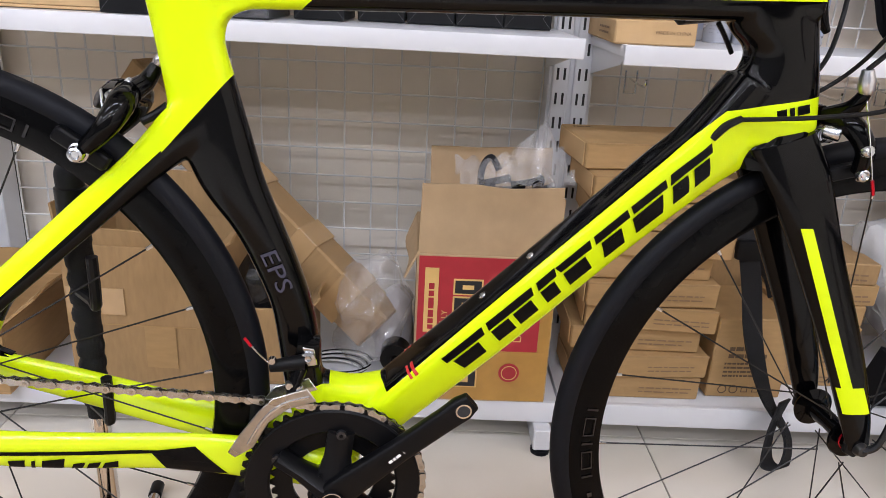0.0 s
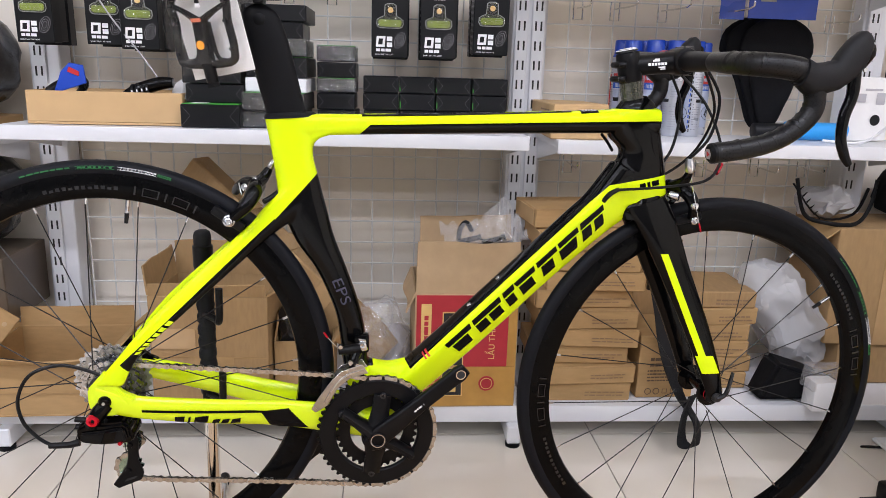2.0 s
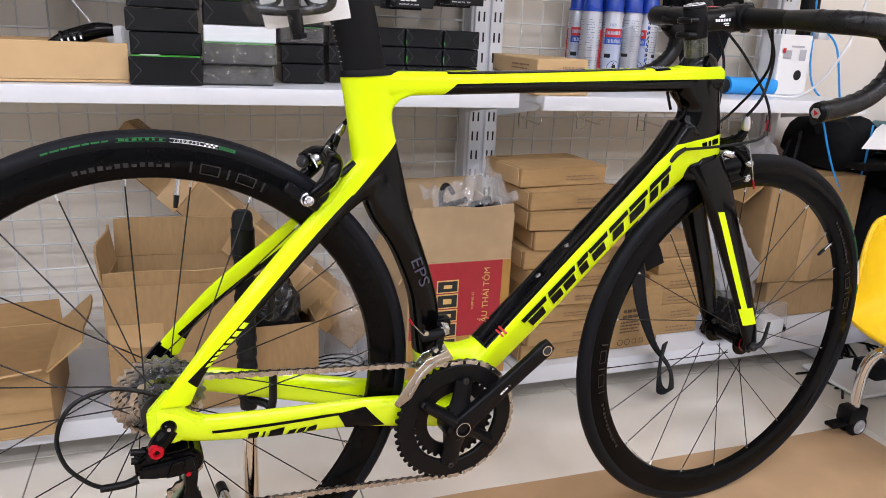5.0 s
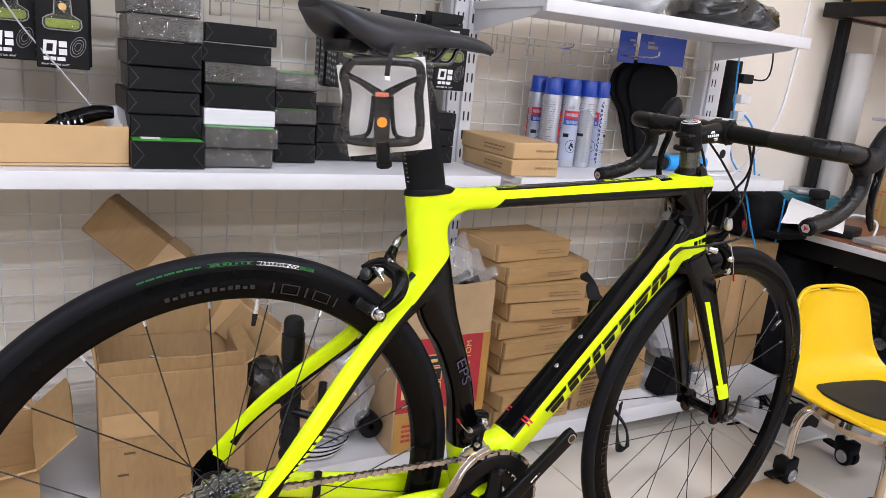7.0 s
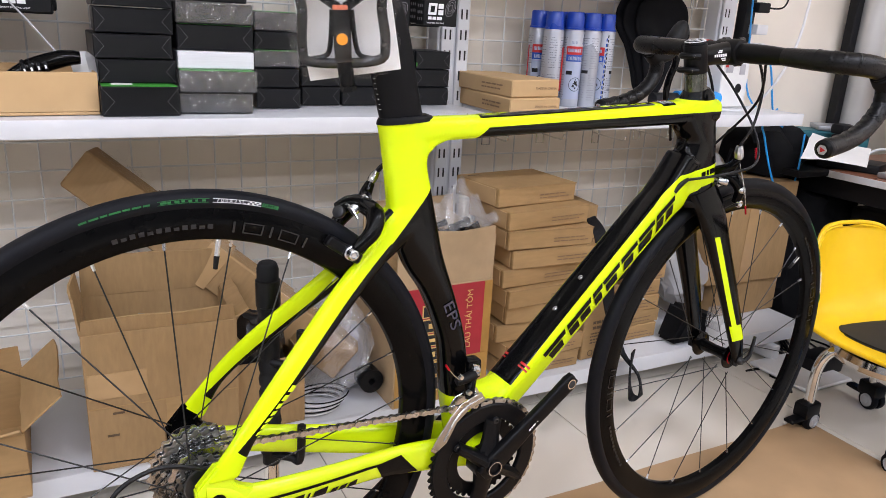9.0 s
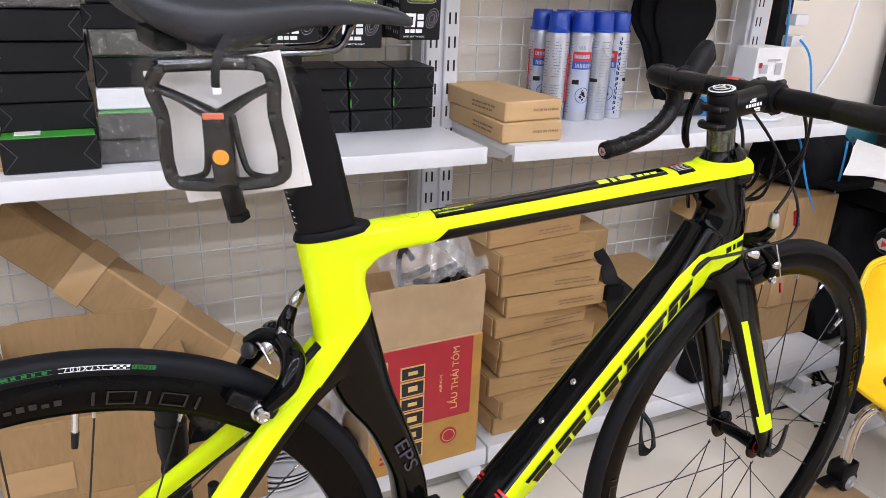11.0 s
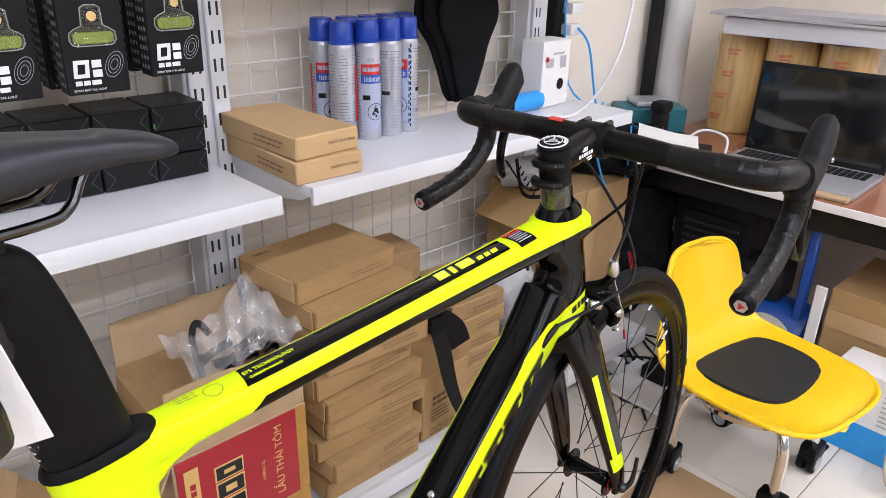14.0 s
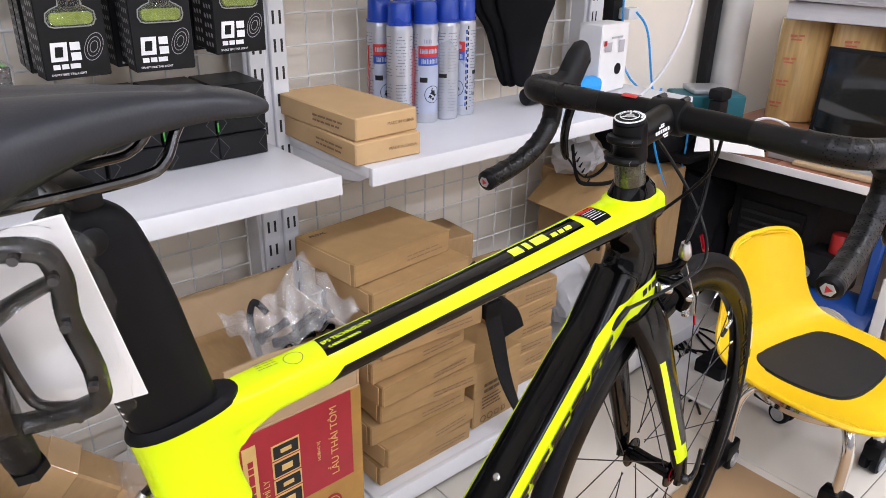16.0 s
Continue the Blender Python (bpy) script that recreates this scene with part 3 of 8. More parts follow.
def open_carton(name, w, d, h, material, label, m, flaps=((0, 0), (0, 0), (0, 0), (0, 0)), t=0.005):
    """An open carton with four walls, a floor and flaps: (length, degrees opened outwards from upright) for front, back, left, right."""
    e = thing(name, label, "box", m)
    part("base", box(-w / 2, w / 2, 0, d, 0, t, 0.001), material, e)
    walls = {"front": box(-w / 2, w / 2, 0, t, t, h, 0.001), "back": box(-w / 2, w / 2, d - t, d, t, h, 0.001),
             "left": box(-w / 2, -w / 2 + t, t, d - t, t, h, 0.001), "right": box(w / 2 - t, w / 2, t, d - t, t, h, 0.001)}
    for k, b in walls.items():
        part("side_wall", crumple(b, 0.0015, 8, w * 31 + len(k)), material, e)
    turn = {0: (pose(0, t / 2, h), w, (1, 0)), 1: (pose(0, d - t / 2, h, 0, 0, 180), w, (1, 0)),
            2: (pose(-w / 2 + t / 2, d / 2, h, 0, 0, -90), d, (0, 1)), 3: (pose(w / 2 - t / 2, d / 2, h, 0, 0, 90), d, (0, 1))}
    for i, (length, deg) in enumerate(flaps):
        if length > 0:
            base, wide, _ = turn[i]

            def bent(u, v, wide=wide, length=length):
                return ((u - 0.5) * wide * (0.99 - 0.02 * v), 0.004 * math.sin(u * 7) * v, v * length + 0.004 * noise.noise(Vector((u * 4, v, wide * 50))))
            o = part("flap", sheet(bent, 8, 3, 0.004), material, e)
            o.matrix_basis = base @ pose(0, 0, 0, deg, 0, 0)
    return e


# ---- road bicycle ----
from mathutils import bvhtree

BIKE = thing("road_bicycle", "neon yellow and gloss black aero road bicycle on stand", "bicycle", pose(0, 0, 0, 0, 0, 4.7))


def stations(front, back, half, cy=0.0, per=5):
    """Cross-sections of an aero tube from its two edges in the side view, its half-widths and its sideways place."""
    n = len(front)
    half = [half] * n if isinstance(half, (int, float)) else half
    cy = [cy] * n if isinstance(cy, (int, float)) else cy
    F = smooth_path([(p[0], h, p[1]) for p, h in zip(front, half)], per)
    Bk = smooth_path([(p[0], c, p[1]) for p, c in zip(back, cy)], per)
    out = []
    for f, b in zip(F, Bk):
        c = Vector(((f.x + b.x) / 2, b.y, (f.z + b.z) / 2))
        nrm = Vector((f.x - b.x, 0, f.z - b.z))
        out.append((c, nrm.normalized(), nrm.length / 2, f.y))
    return out


def aero(sts, segs=28, ex=2.4, taper=0.0):
    bm = bmesh.new()
    rings = []
    for c, n, a, b in sts:
        ring = []
        for k in range(segs):
            t = 2 * math.pi * k / segs
            ct, st = math.cos(t), math.sin(t)
            u = math.copysign(abs(ct) ** (2 / ex), ct) * a
            w = math.copysign(abs(st) ** (2 / ex), st) * b * (1 + taper * u / a)
            ring.append(bm.verts.new(c + n * u + Vector((0, w, 0))))
        rings.append(ring)
    for i in range(len(rings) - 1):
        for k in range(segs):
            bm.faces.new((rings[i][k], rings[i][(k + 1) % segs], rings[i + 1][(k + 1) % segs], rings[i + 1][k]))
    bm.faces.new(rings[0])
    bm.faces.new(list(reversed(rings[-1])))
    bmesh.ops.recalc_face_normals(bm, faces=bm.faces)
    return bm


def tube_decal(sts, polys, ex=2.4, side=-1, lift=0.0012, cuts=6, taper=0.0):
    """Flat print wrapped on the side of an aero tube. Polygons in (along 0..1, across -1..1, where +1 is the first edge)."""
    out = bmesh.new()
    n = len(sts) - 1
    for poly in polys:
        bm = bmesh.new()
        bm.faces.new([bm.verts.new((u, 0, v)) for u, v in poly])
        v0, v1 = min(p[1] for p in poly), max(p[1] for p in poly)
        u0, u1 = min(p[0] for p in poly), max(p[0] for p in poly)
        for k in range(1, cuts):
            z = v0 + (v1 - v0) * k / cuts
            bmesh.ops.bisect_plane(bm, geom=list(bm.verts) + list(bm.edges) + list(bm.faces), plane_co=(0, 0, z), plane_no=(0, 0, 1))
        m = max(1, int((u1 - u0) * n))
        for k in range(1, m):
            x = u0 + (u1 - u0) * k / m
            bmesh.ops.bisect_plane(bm, geom=list(bm.verts) + list(bm.edges) + list(bm.faces), plane_co=(x, 0, 0), plane_no=(1, 0, 0))
        for v in bm.verts:
            s = min(max(v.co.x * n, 0), n - 1e-6)
            i, f = int(s), s - int(s)
            c = sts[i][0].lerp(sts[i + 1][0], f)
            nn = sts[i][1].lerp(sts[i + 1][1], f).normalized()
            a = sts[i][2] * (1 - f) + sts[i + 1][2] * f
            b = sts[i][3] * (1 - f) + sts[i + 1][3] * f
            q = max(-0.985, min(0.985, v.co.z))
            w = b * (1 - abs(q) ** ex) ** (1 / ex) * (1 + taper * q)
            v.co = c + nn * (q * a) + Vector((0, side * (w + lift), 0))
        me = bpy.data.meshes.new("t")
        bm.to_mesh(me)
        bm.free()
        out.from_mesh(me)
        bpy.data.meshes.remove(me)
    return out


P_FRAME = two_tone("paint_frame", BLACK, YELLOW, [[(-1.09, 0, 1, 0.3651), (1, 0, 0, 0.253)], [(-0.9277, 0, 1, 0.4084), (-1, 0, 0, -0.253)], [(0, 0, -1, -0.393), (-1, 0, 0, -0.46)], [(-0.032, 0, 1, 0.7748)],
                                                 [(-1, 0, 1.135, 0.4949), (0, 0, 1, 0.74)], [(0.9656, 0, -1, 0.0598), (0.167, 0, -1, -0.5677)], [(-0.72, 0, -0.69, -0.605), (1, 0, 0, 0.405)], [(-0.7, 0, -0.71, -0.328)]])
SHELL = [cyl((0.412, -0.044, 0.289), (0.412, 0.044, 0.289), 0.027, segs=28, bevel=0.003)]
FRAME = part("frame", box(0.4, 0.41, -0.01, 0.01, 0.28, 0.29, 0), P_FRAME, BIKE, "neon yellow and gloss black moulded carbon frame")
# seat tube
ST = stations([(0.318, 0.802), (0.317, 0.768), (0.3115, 0.742), (0.319, 0.708), (0.332, 0.655), (0.343, 0.611), (0.3625, 0.558), (0.3775, 0.515), (0.3885, 0.475), (0.395, 0.432), (0.401, 0.385), (0.43, 0.30)],
              [(0.2395, 0.7955), (0.2455, 0.766), (0.2505, 0.735), (0.2545, 0.705), (0.2605, 0.665), (0.2815, 0.607), (0.3115, 0.562), (0.330, 0.523), (0.3445, 0.483), (0.351, 0.442), (0.357, 0.39), (0.375, 0.30)],
              [0.0165, 0.0165, 0.0165, 0.017, 0.019, 0.02, 0.02, 0.02, 0.02, 0.021, 0.024, 0.03])
SHELL.append(aero(ST, ex=2.6))
part("collar", aero([(Vector((0.2785, 0, 0.7955)), Vector((1, 0, 0.07)).normalized(), 0.0395, 0.0182), (Vector((0.2785, 0, 0.8005)), Vector((1, 0, 0.07)).normalized(), 0.0385, 0.0178), (Vector((0.2755, 0, 0.8035)), Vector((1, 0, 0.07)).normalized(), 0.0335, 0.0158)]), "post_black", FRAME, "black rubber seat post collar")
# top tube
TT = stations([(0.262, 0.7985), (0.318, 0.8020), (0.401, 0.8030), (0.535, 0.8070), (0.70, 0.8137), (0.80, 0.8193), (0.8655, 0.8225)],
              [(0.262, 0.766), (0.330, 0.7695), (0.39, 0.7715), (0.535, 0.7753), (0.70, 0.7785), (0.80, 0.7805), (0.8655, 0.783)],
              [0.0165, 0.0172, 0.0178, 0.0185, 0.021, 0.0245, 0.0265])
SHELL.append(aero(TT, ex=3.0))
# gusset under the top tube at the seat tube
SHELL.append(aero(stations([(0.312, 0.778), (0.327, 0.778), (0.344, 0.778)], [(0.311, 0.752), (0.319, 0.763), (0.334, 0.7695)], 0.0155)))
# head tube
HT = stations([(0.8665, 0.821), (0.870, 0.805), (0.8765, 0.770), (0.8825, 0.743), (0.8885, 0.716), (0.892, 0.695), (0.894, 0.682)],
              [(0.79, 0.820), (0.774, 0.80), (0.788, 0.774), (0.8075, 0.7535), (0.800, 0.727), (0.785, 0.690), (0.80, 0.660)],
              [0.0262, 0.0262, 0.0255, 0.0255, 0.0265, 0.0275, 0.027])
SHELL.append(aero(HT, ex=2.4))
# down tube
DT = stations([(0.405, 0.335), (0.4593, 0.3905), (0.546, 0.4725), (0.653, 0.5755), (0.7246, 0.6455), (0.7588, 0.678), (0.800, 0.735)],
              [(0.44, 0.30), (0.490, 0.341), (0.600, 0.4395), (0.703, 0.538), (0.790, 0.6145), (0.829, 0.645), (0.868, 0.69)],
              [0.028, 0.0275, 0.027, 0.026, 0.0255, 0.0255, 0.0255])
SHELL.append(aero(DT, ex=3.4, segs=40, taper=0.32))
SHELL.append(aero(stations([(0.40, 0.40), (0.43, 0.394), (0.462, 0.398)], [(0.40, 0.30), (0.43, 0.30), (0.47, 0.33)], 0.024), ex=2.6))
# brand graphic on the down tube: plain slanted blocks, each a head bar over one or two feet
def on_side(x, z, sts=None):
    """Place along and across a frame tube of a point in its side view."""
    sts = sts or DT
    best = None
    for k in range(len(sts) - 1):
        for f in (0, 0.2, 0.4, 0.6, 0.8):
            c, n = sts[k][0].lerp(sts[k + 1][0], f), sts[k][1].lerp(sts[k + 1][1], f).normalized()
            d = Vector((x, 0, z)) - c
            q = d.dot(n)
            off = (d - n * q).length
            if best is None or off < best[0]:
                best = (off, (k + f) / (len(sts) - 1), q / (sts[k][2] * (1 - f) + sts[k + 1][2] * f))
    return best[1:]


HEAD_A, HEAD_B = Vector((0.5233, 0.4343)), Vector((0.775, 0.6684))
FOOT_A, FOOT_B = Vector((0.541, 0.4105)), Vector((0.7845, 0.6362))


def slab(u0, u1, v0, v1):
    poly = []
    for u, v in ((u0, v0), (u1, v0), (u1, v1), (u0, v1)):
        p = FOOT_A.lerp(FOOT_B, u).lerp(HEAD_A.lerp(HEAD_B, u), v)
        poly.append(on_side(p.x, p.y))
    return poly


for a0, a1, feet in ((0.0, 0.155, ((0.16, 0.8),)), (0.17, 0.345, ((0.02, 0.42), (0.52, 0.92))), (0.365, 0.425, ((0.05, 0.95),)), (0.44, 0.565, ((0.14, 0.8),)),
                     (0.58, 0.70, ((0.14, 0.8),)), (0.715, 0.84, ((0.02, 0.85),)), (0.855, 1.0, ((0.02, 0.42), (0.55, 0.92)))):
    for sd in (-1, 1):
        part("brand_block", tube_decal(DT, [slab(a0, a1, 0.68, 1.0)], 3.4, side=sd, taper=0.32), "decal_black", FRAME, "black slanted block graphic", smooth=False)
        for f0, f1 in feet:
            part("brand_block", tube_decal(DT, [slab(a0 + (a1 - a0) * f0, a0 + (a1 - a0) * f1, 0.0, 0.6)], 3.4, side=sd, taper=0.32), "decal_black", FRAME, "black slanted block graphic", smooth=False)
part("red_badge", tube_decal(DT, [[(0.222, 0.68), (0.2265, 0.68), (0.2265, 0.985), (0.222, 0.985)], [(0.231, 0.66), (0.2365, 0.66), (0.2365, 0.985), (0.231, 0.985)]], 3.4, taper=0.32), "decal_red", FRAME, "small red badge")
part("red_badge", tube_decal(DT, [[(0.222, 0.68), (0.2265, 0.68), (0.2265, 0.985), (0.222, 0.985)], [(0.231, 0.66), (0.2365, 0.66), (0.2365, 0.985), (0.231, 0.985)]], 3.4, side=1, taper=0.32), "decal_red", FRAME, "small red badge")
bolt = part("bottle_bolt", lathe([(0, 0.003), (0.0025, 0.0032), (0.0045, 0.002), (0.005, 0)], segs=12), "steel", FRAME, "steel bottle cage bolt")
bolt.matrix_basis = pose(0.5665, 0.0, 0.4905, 0, -46, 0)
share(bolt, pose(0.614, 0, 0.5365, 0, -46, 0))
# black panel and print on the top tube
def on_top(x, y, lift=0.0009):
    i = min(range(len(TT)), key=lambda k: abs(TT[k][0].x - x))
    zt = np.interp(x, [s[0].x for s in TT], [s[0].z + s[2] for s in TT])
    b = np.interp(x, [s[0].x for s in TT], [s[3] for s in TT])
    a = np.interp(x, [s[0].x for s in TT], [s[2] for s in TT])
    return Vector((x, y, zt - a + a * (1 - min(0.98, abs(y) / b) ** 3.0) ** (1 / 3.0) + lift))


TOP_DECALS = {}


def top_decal(name, bm, material, label="", gap=0.0006):
    ob = part(name, bm, material, FRAME, label, smooth=False)
    TOP_DECALS[ob.name] = gap
    return ob


def top_patch(x0, x1, y0, y1, lift, nx=16, ny=6, skew=0.0):
    return sheet(lambda u, v: on_top(x0 + (x1 - x0) * u + skew * v, y0 + (y1 - y0) * v, lift), nx, ny)


top_decal("top_panel", top_patch(0.386, 0.717, -0.0138, 0.0085, 0.0034, 60, 8, skew=0.004), "gloss_black", "black panel along the top tube")
wm = [[0.610, 0.016, -0.0085, 0.004], [0.631, 0.007, -0.0085, 0.004], [0.643, 0.022, -0.0085, 0.004], [0.670, 0.009, -0.0085, -0.002], [0.682, 0.008, -0.0085, -0.002], [0.6925, 0.010, -0.0085, -0.002]]
for x, w, a, b in wm:
    top_decal("model_block", top_patch(x, x + w, a, b, 0.0042, 4, 3, 0.003), "yellow", "yellow block graphic", 0.0011)
top_decal("warning_label", top_patch(0.732, 0.761, -0.018, 0.0105, 0.0032, 10, 8), "decal_black", "small black warning label")
top_decal("warning_label", top_patch(0.732, 0.761, 0.0045, 0.0108, 0.0037, 10, 3), "decal_red", "red strip of the warning label", 0.0011)
for k in range(5):
    top_decal("print_bar", top_patch(0.7345, 0.758 - 0.003 * (k % 2), 0.002 - 0.0036 * k, 0.0029 - 0.0036 * k, 0.0035, 6, 1), "decal_white", gap=0.0011)


def top_words(text, size, x, y, material, name):
    p = on_top(x, y, 0.0042)
    ob = lettering(text, size, material, FRAME, Matrix.Translation(p) @ pose(0, 0, 0, -90, -1.9, 0), name)
    TOP_DECALS[ob.name] = 0.0011
    return ob


top_words("EPS TECHNOLOGY", 0.0058, 0.4145, -0.0012, "yellow", "lettering")
top_words("CARBON NANO", 0.0042, 0.4075, -0.0082, "yellow", "lettering")
SEAL = bmesh.new()
for r0, r1 in ((0.0062, 0.0068),):
    for k in range(24):
        q = [SEAL.verts.new(on_top(0.362 + r * math.cos(t) * 1.15, -0.005 + r * math.sin(t), 0.0028)) for r, t in ((r0, k * math.pi / 12), (r1, k * math.pi / 12), (r1, (k + 1) * math.pi / 12), (r0, (k + 1) * math.pi / 12))]
        SEAL.faces.new(q)
for k in range(4):
    for x0, x1 in ((0.334, 0.339), (0.34, 0.3455), (0.3465, 0.35)):
        SEAL.faces.new([SEAL.verts.new(on_top(x, y, 0.0028)) for x, y in ((x0, 0.006 - 0.003 * k), (x1, 0.006 - 0.003 * k), (x1, 0.0052 - 0.003 * k), (x0, 0.0052 - 0.003 * k))])
part("round_seal", SEAL, "seal_ink", FRAME, "small round dark seal print", smooth=False)["kind"] = "stuff"
# EPS on the seat tube side
o = lettering("EPS", 0.024, "decal_grey", FRAME, pose(0.3535, -0.0215, 0.524, 0, 68, 0), "lettering", stretch=1.35)
# seat stays and chain stays
for sd in (-1, 1):
    SS = stations([(0.275, 0.702), (0.2552, 0.680), (0.219, 0.638), (0.160, 0.584), (0.0735, 0.5015), (0.0215, 0.441), (-0.012, 0.402)],
                  [(0.315, 0.665), (0.290, 0.645), (0.245, 0.613), (0.1925, 0.568), (0.1045, 0.492), (0.056, 0.4475), (0.030, 0.400)],
                  [0.012, 0.012, 0.011, 0.0095, 0.0085, 0.008, 0.008], [sd * k for k in (0.006, 0.009, 0.0145, 0.030, 0.063, 0.074, 0.077)])
    SHELL.append(aero(SS, ex=2.6))
    CS = stations([(-0.008, 0.402), (0.02, 0.392), (0.045, 0.3805), (0.10, 0.371), (0.176, 0.3585), (0.27, 0.344), (0.345, 0.332), (0.40, 0.318)],
                  [(-0.012, 0.372), (0.004, 0.358), (0.033, 0.347), (0.084, 0.335), (0.156, 0.320), (0.245, 0.303), (0.335, 0.284), (0.395, 0.27)],
                  [0.007, 0.008, 0.0085, 0.009, 0.009, 0.009, 0.0105, 0.016], [sd * k for k in (0.077, 0.076, 0.073, 0.066, 0.052, 0.033, 0.0275, 0.022)])
    part("chain_stay", aero(CS, ex=2.6), "yellow", FRAME)
    for poly in (((0.046, 0.3595), (0.2, 0.3395), (0.224, 0.3405), (0.2, 0.3455), (0.046, 0.3635)), ((0.2, 0.3395), (0.224, 0.3405), (0.266, 0.3365), (0.3, 0.2975), (0.236, 0.3055), (0.22, 0.3365))):
        part("stay_graphic", tube_decal(CS, [[on_side(x, z, CS) for x, z in poly]], 2.6, side=sd), "decal_black", FRAME, "black angular stripe", smooth=False)
    for x, w, h in ((0.09, 0.013, 0.013), (0.108, 0.005, 0.013), (0.118, 0.02, 0.013), (0.144, 0.011, 0.0085), (0.158, 0.011, 0.0085), (0.172, 0.014, 0.0085)):
        zb = 0.3365 - 0.12 * (x - 0.09) - 0.002
        part("model_block", tube_decal(CS, [[on_side(x - 0.003, zb, CS), on_side(x + w - 0.003, zb, CS), on_side(x + w, zb + h, CS), on_side(x, zb + h, CS)]], 2.6, side=sd), "decal_black", FRAME, "black block graphic", smooth=False)
    part("model_block", tube_decal(SS, [[(0.66 + 0.024 * k, -0.86), (0.66 + 0.024 * k + 0.016, -0.86), (0.66 + 0.024 * k + 0.014, -0.38), (0.66 + 0.024 * k - 0.002, -0.38)] for k in range(7)], 2.6, side=sd), "yellow", FRAME, "yellow block graphic", smooth=False)
    part("dropout", prism([(-0.021, 0.396), (0.004, 0.424), (0.022, 0.408), (0.022, 0.397), (0.029, 0.389), (0.048, 0.380), (0.03, 0.36), (0.012, 0.352), (-0.012, 0.352), (-0.021, 0.37)], min(sd * 0.0685, sd * 0.082), max(sd * 0.0685, sd * 0.082), 0.0025, 2), "gloss_black" if sd > 0 else "yellow", FRAME)
SHELL.append(aero(stations([(0.256, 0.668), (0.27, 0.68), (0.29, 0.69)], [(0.272, 0.648), (0.285, 0.64), (0.30, 0.64)], 0.014)))
# one moulded shell: the tubes are fused and their joints rounded
bm = merge(*SHELL)
me = bpy.data.meshes.new("frame")
bm.to_mesh(me)
bm.free()
me.materials.append(P_FRAME)
FRAME.data = me
fuse = FRAME.modifiers.new("fuse", "REMESH")
fuse.mode, fuse.voxel_size, fuse.use_smooth_shade = "VOXEL", 0.0022, True
soften = FRAME.modifiers.new("soften", "SMOOTH")
soften.factor, soften.iterations = 0.5, 9
# settle the flat decals on the fused top tube
bpy.context.view_layer.update()
skin = bvhtree.BVHTree.FromObject(FRAME, bpy.context.evaluated_depsgraph_get())
for ob in FRAME.children:
    gap = TOP_DECALS.get(ob.name)
    if gap and ob.matrix_basis.translation.length < 0.01:
        for v in ob.data.vertices:
            hit = skin.ray_cast(Vector((v.co.x, v.co.y, v.co.z + 0.03)), Vector((0, 0, -1)), 0.06)[0]
            if hit:
                v.co.z = hit.z + gap
    elif gap:
        p = ob.matrix_basis.translation.copy()
        hit = skin.ray_cast(p + Vector((0, 0, 0.03)), Vector((0, 0, -1)), 0.06)[0]
        if hit:
            ob.matrix_basis.translation = Vector((p.x, p.y, hit.z + gap))
# cable port
part("cable_port", tube([(0.776, -0.026, 0.672), (0.786, -0.03, 0.685), (0.80, -0.031, 0.693)], [0.0045, 0.0042, 0.0032], 10), "cable", FRAME, "black rubber cable port")
bars([(0, 0, 0.010, 0.009), (0.013, 0, 0.005, 0.009), (0.021, 0, 0.012, 0.009)], "decal_black", FRAME, pose(0.838, -0.0276, 0.692, 0, -14, 0), "model_block")

# fork
P_FORK = {sd: two_tone("paint_fork", BLACK, YELLOW, [[(0.905, 0, 0.4255, 1.0419), (-0.905, 0, -0.4255, -1.0537), (0, 0, 1, 0.40), (0, 0, -1, -0.587), (0, sd, 0.0667, 0.071)], [(0.905, 0, 0.4255, 1.037), (-0.905, 0, -0.4255, -1.066), (0, 0, -1, -0.4065), (0, 0, 1, 0.374), (0, sd, 0.0667, 0.071)]], coat=0.05) for sd in (-1, 1)}
FORK = part("fork", aero(stations([(0.884, 0.684), (0.893, 0.668), (0.902, 0.648)], [(0.822, 0.672), (0.812, 0.655), (0.815, 0.640)], [0.028, 0.032, 0.036])), "gloss_black", BIKE, "gloss black carbon fork crown")
for sd in (-1, 1):
    FL = stations([(0.884, 0.682), (0.904, 0.645), (0.919, 0.60), (0.9355, 0.555), (0.9785, 0.455), (1.006, 0.375), (1.014, 0.333)],
                  [(0.818, 0.660), (0.834, 0.633), (0.857, 0.595), (0.880, 0.552), (0.933, 0.449), (0.969, 0.37), (0.988, 0.326)],
                  [0.014, 0.0135, 0.012, 0.0105, 0.0085, 0.0075, 0.006], [sd * k for k in (0.018, 0.026, 0.033, 0.037, 0.043, 0.048, 0.050)])
    part("fork_leg", aero(FL, ex=2.6), P_FORK[sd], FORK, "black fork leg with a yellow stripe")
    part("fork_tip", prism([(0.985, 0.342), (1.012, 0.345), (1.014, 0.322), (0.998, 0.315), (0.985, 0.322)], sd * 0.046, sd * 0.053, 0.001), "matte_black", FORK)

# wheels
R_TYRE = 0.345


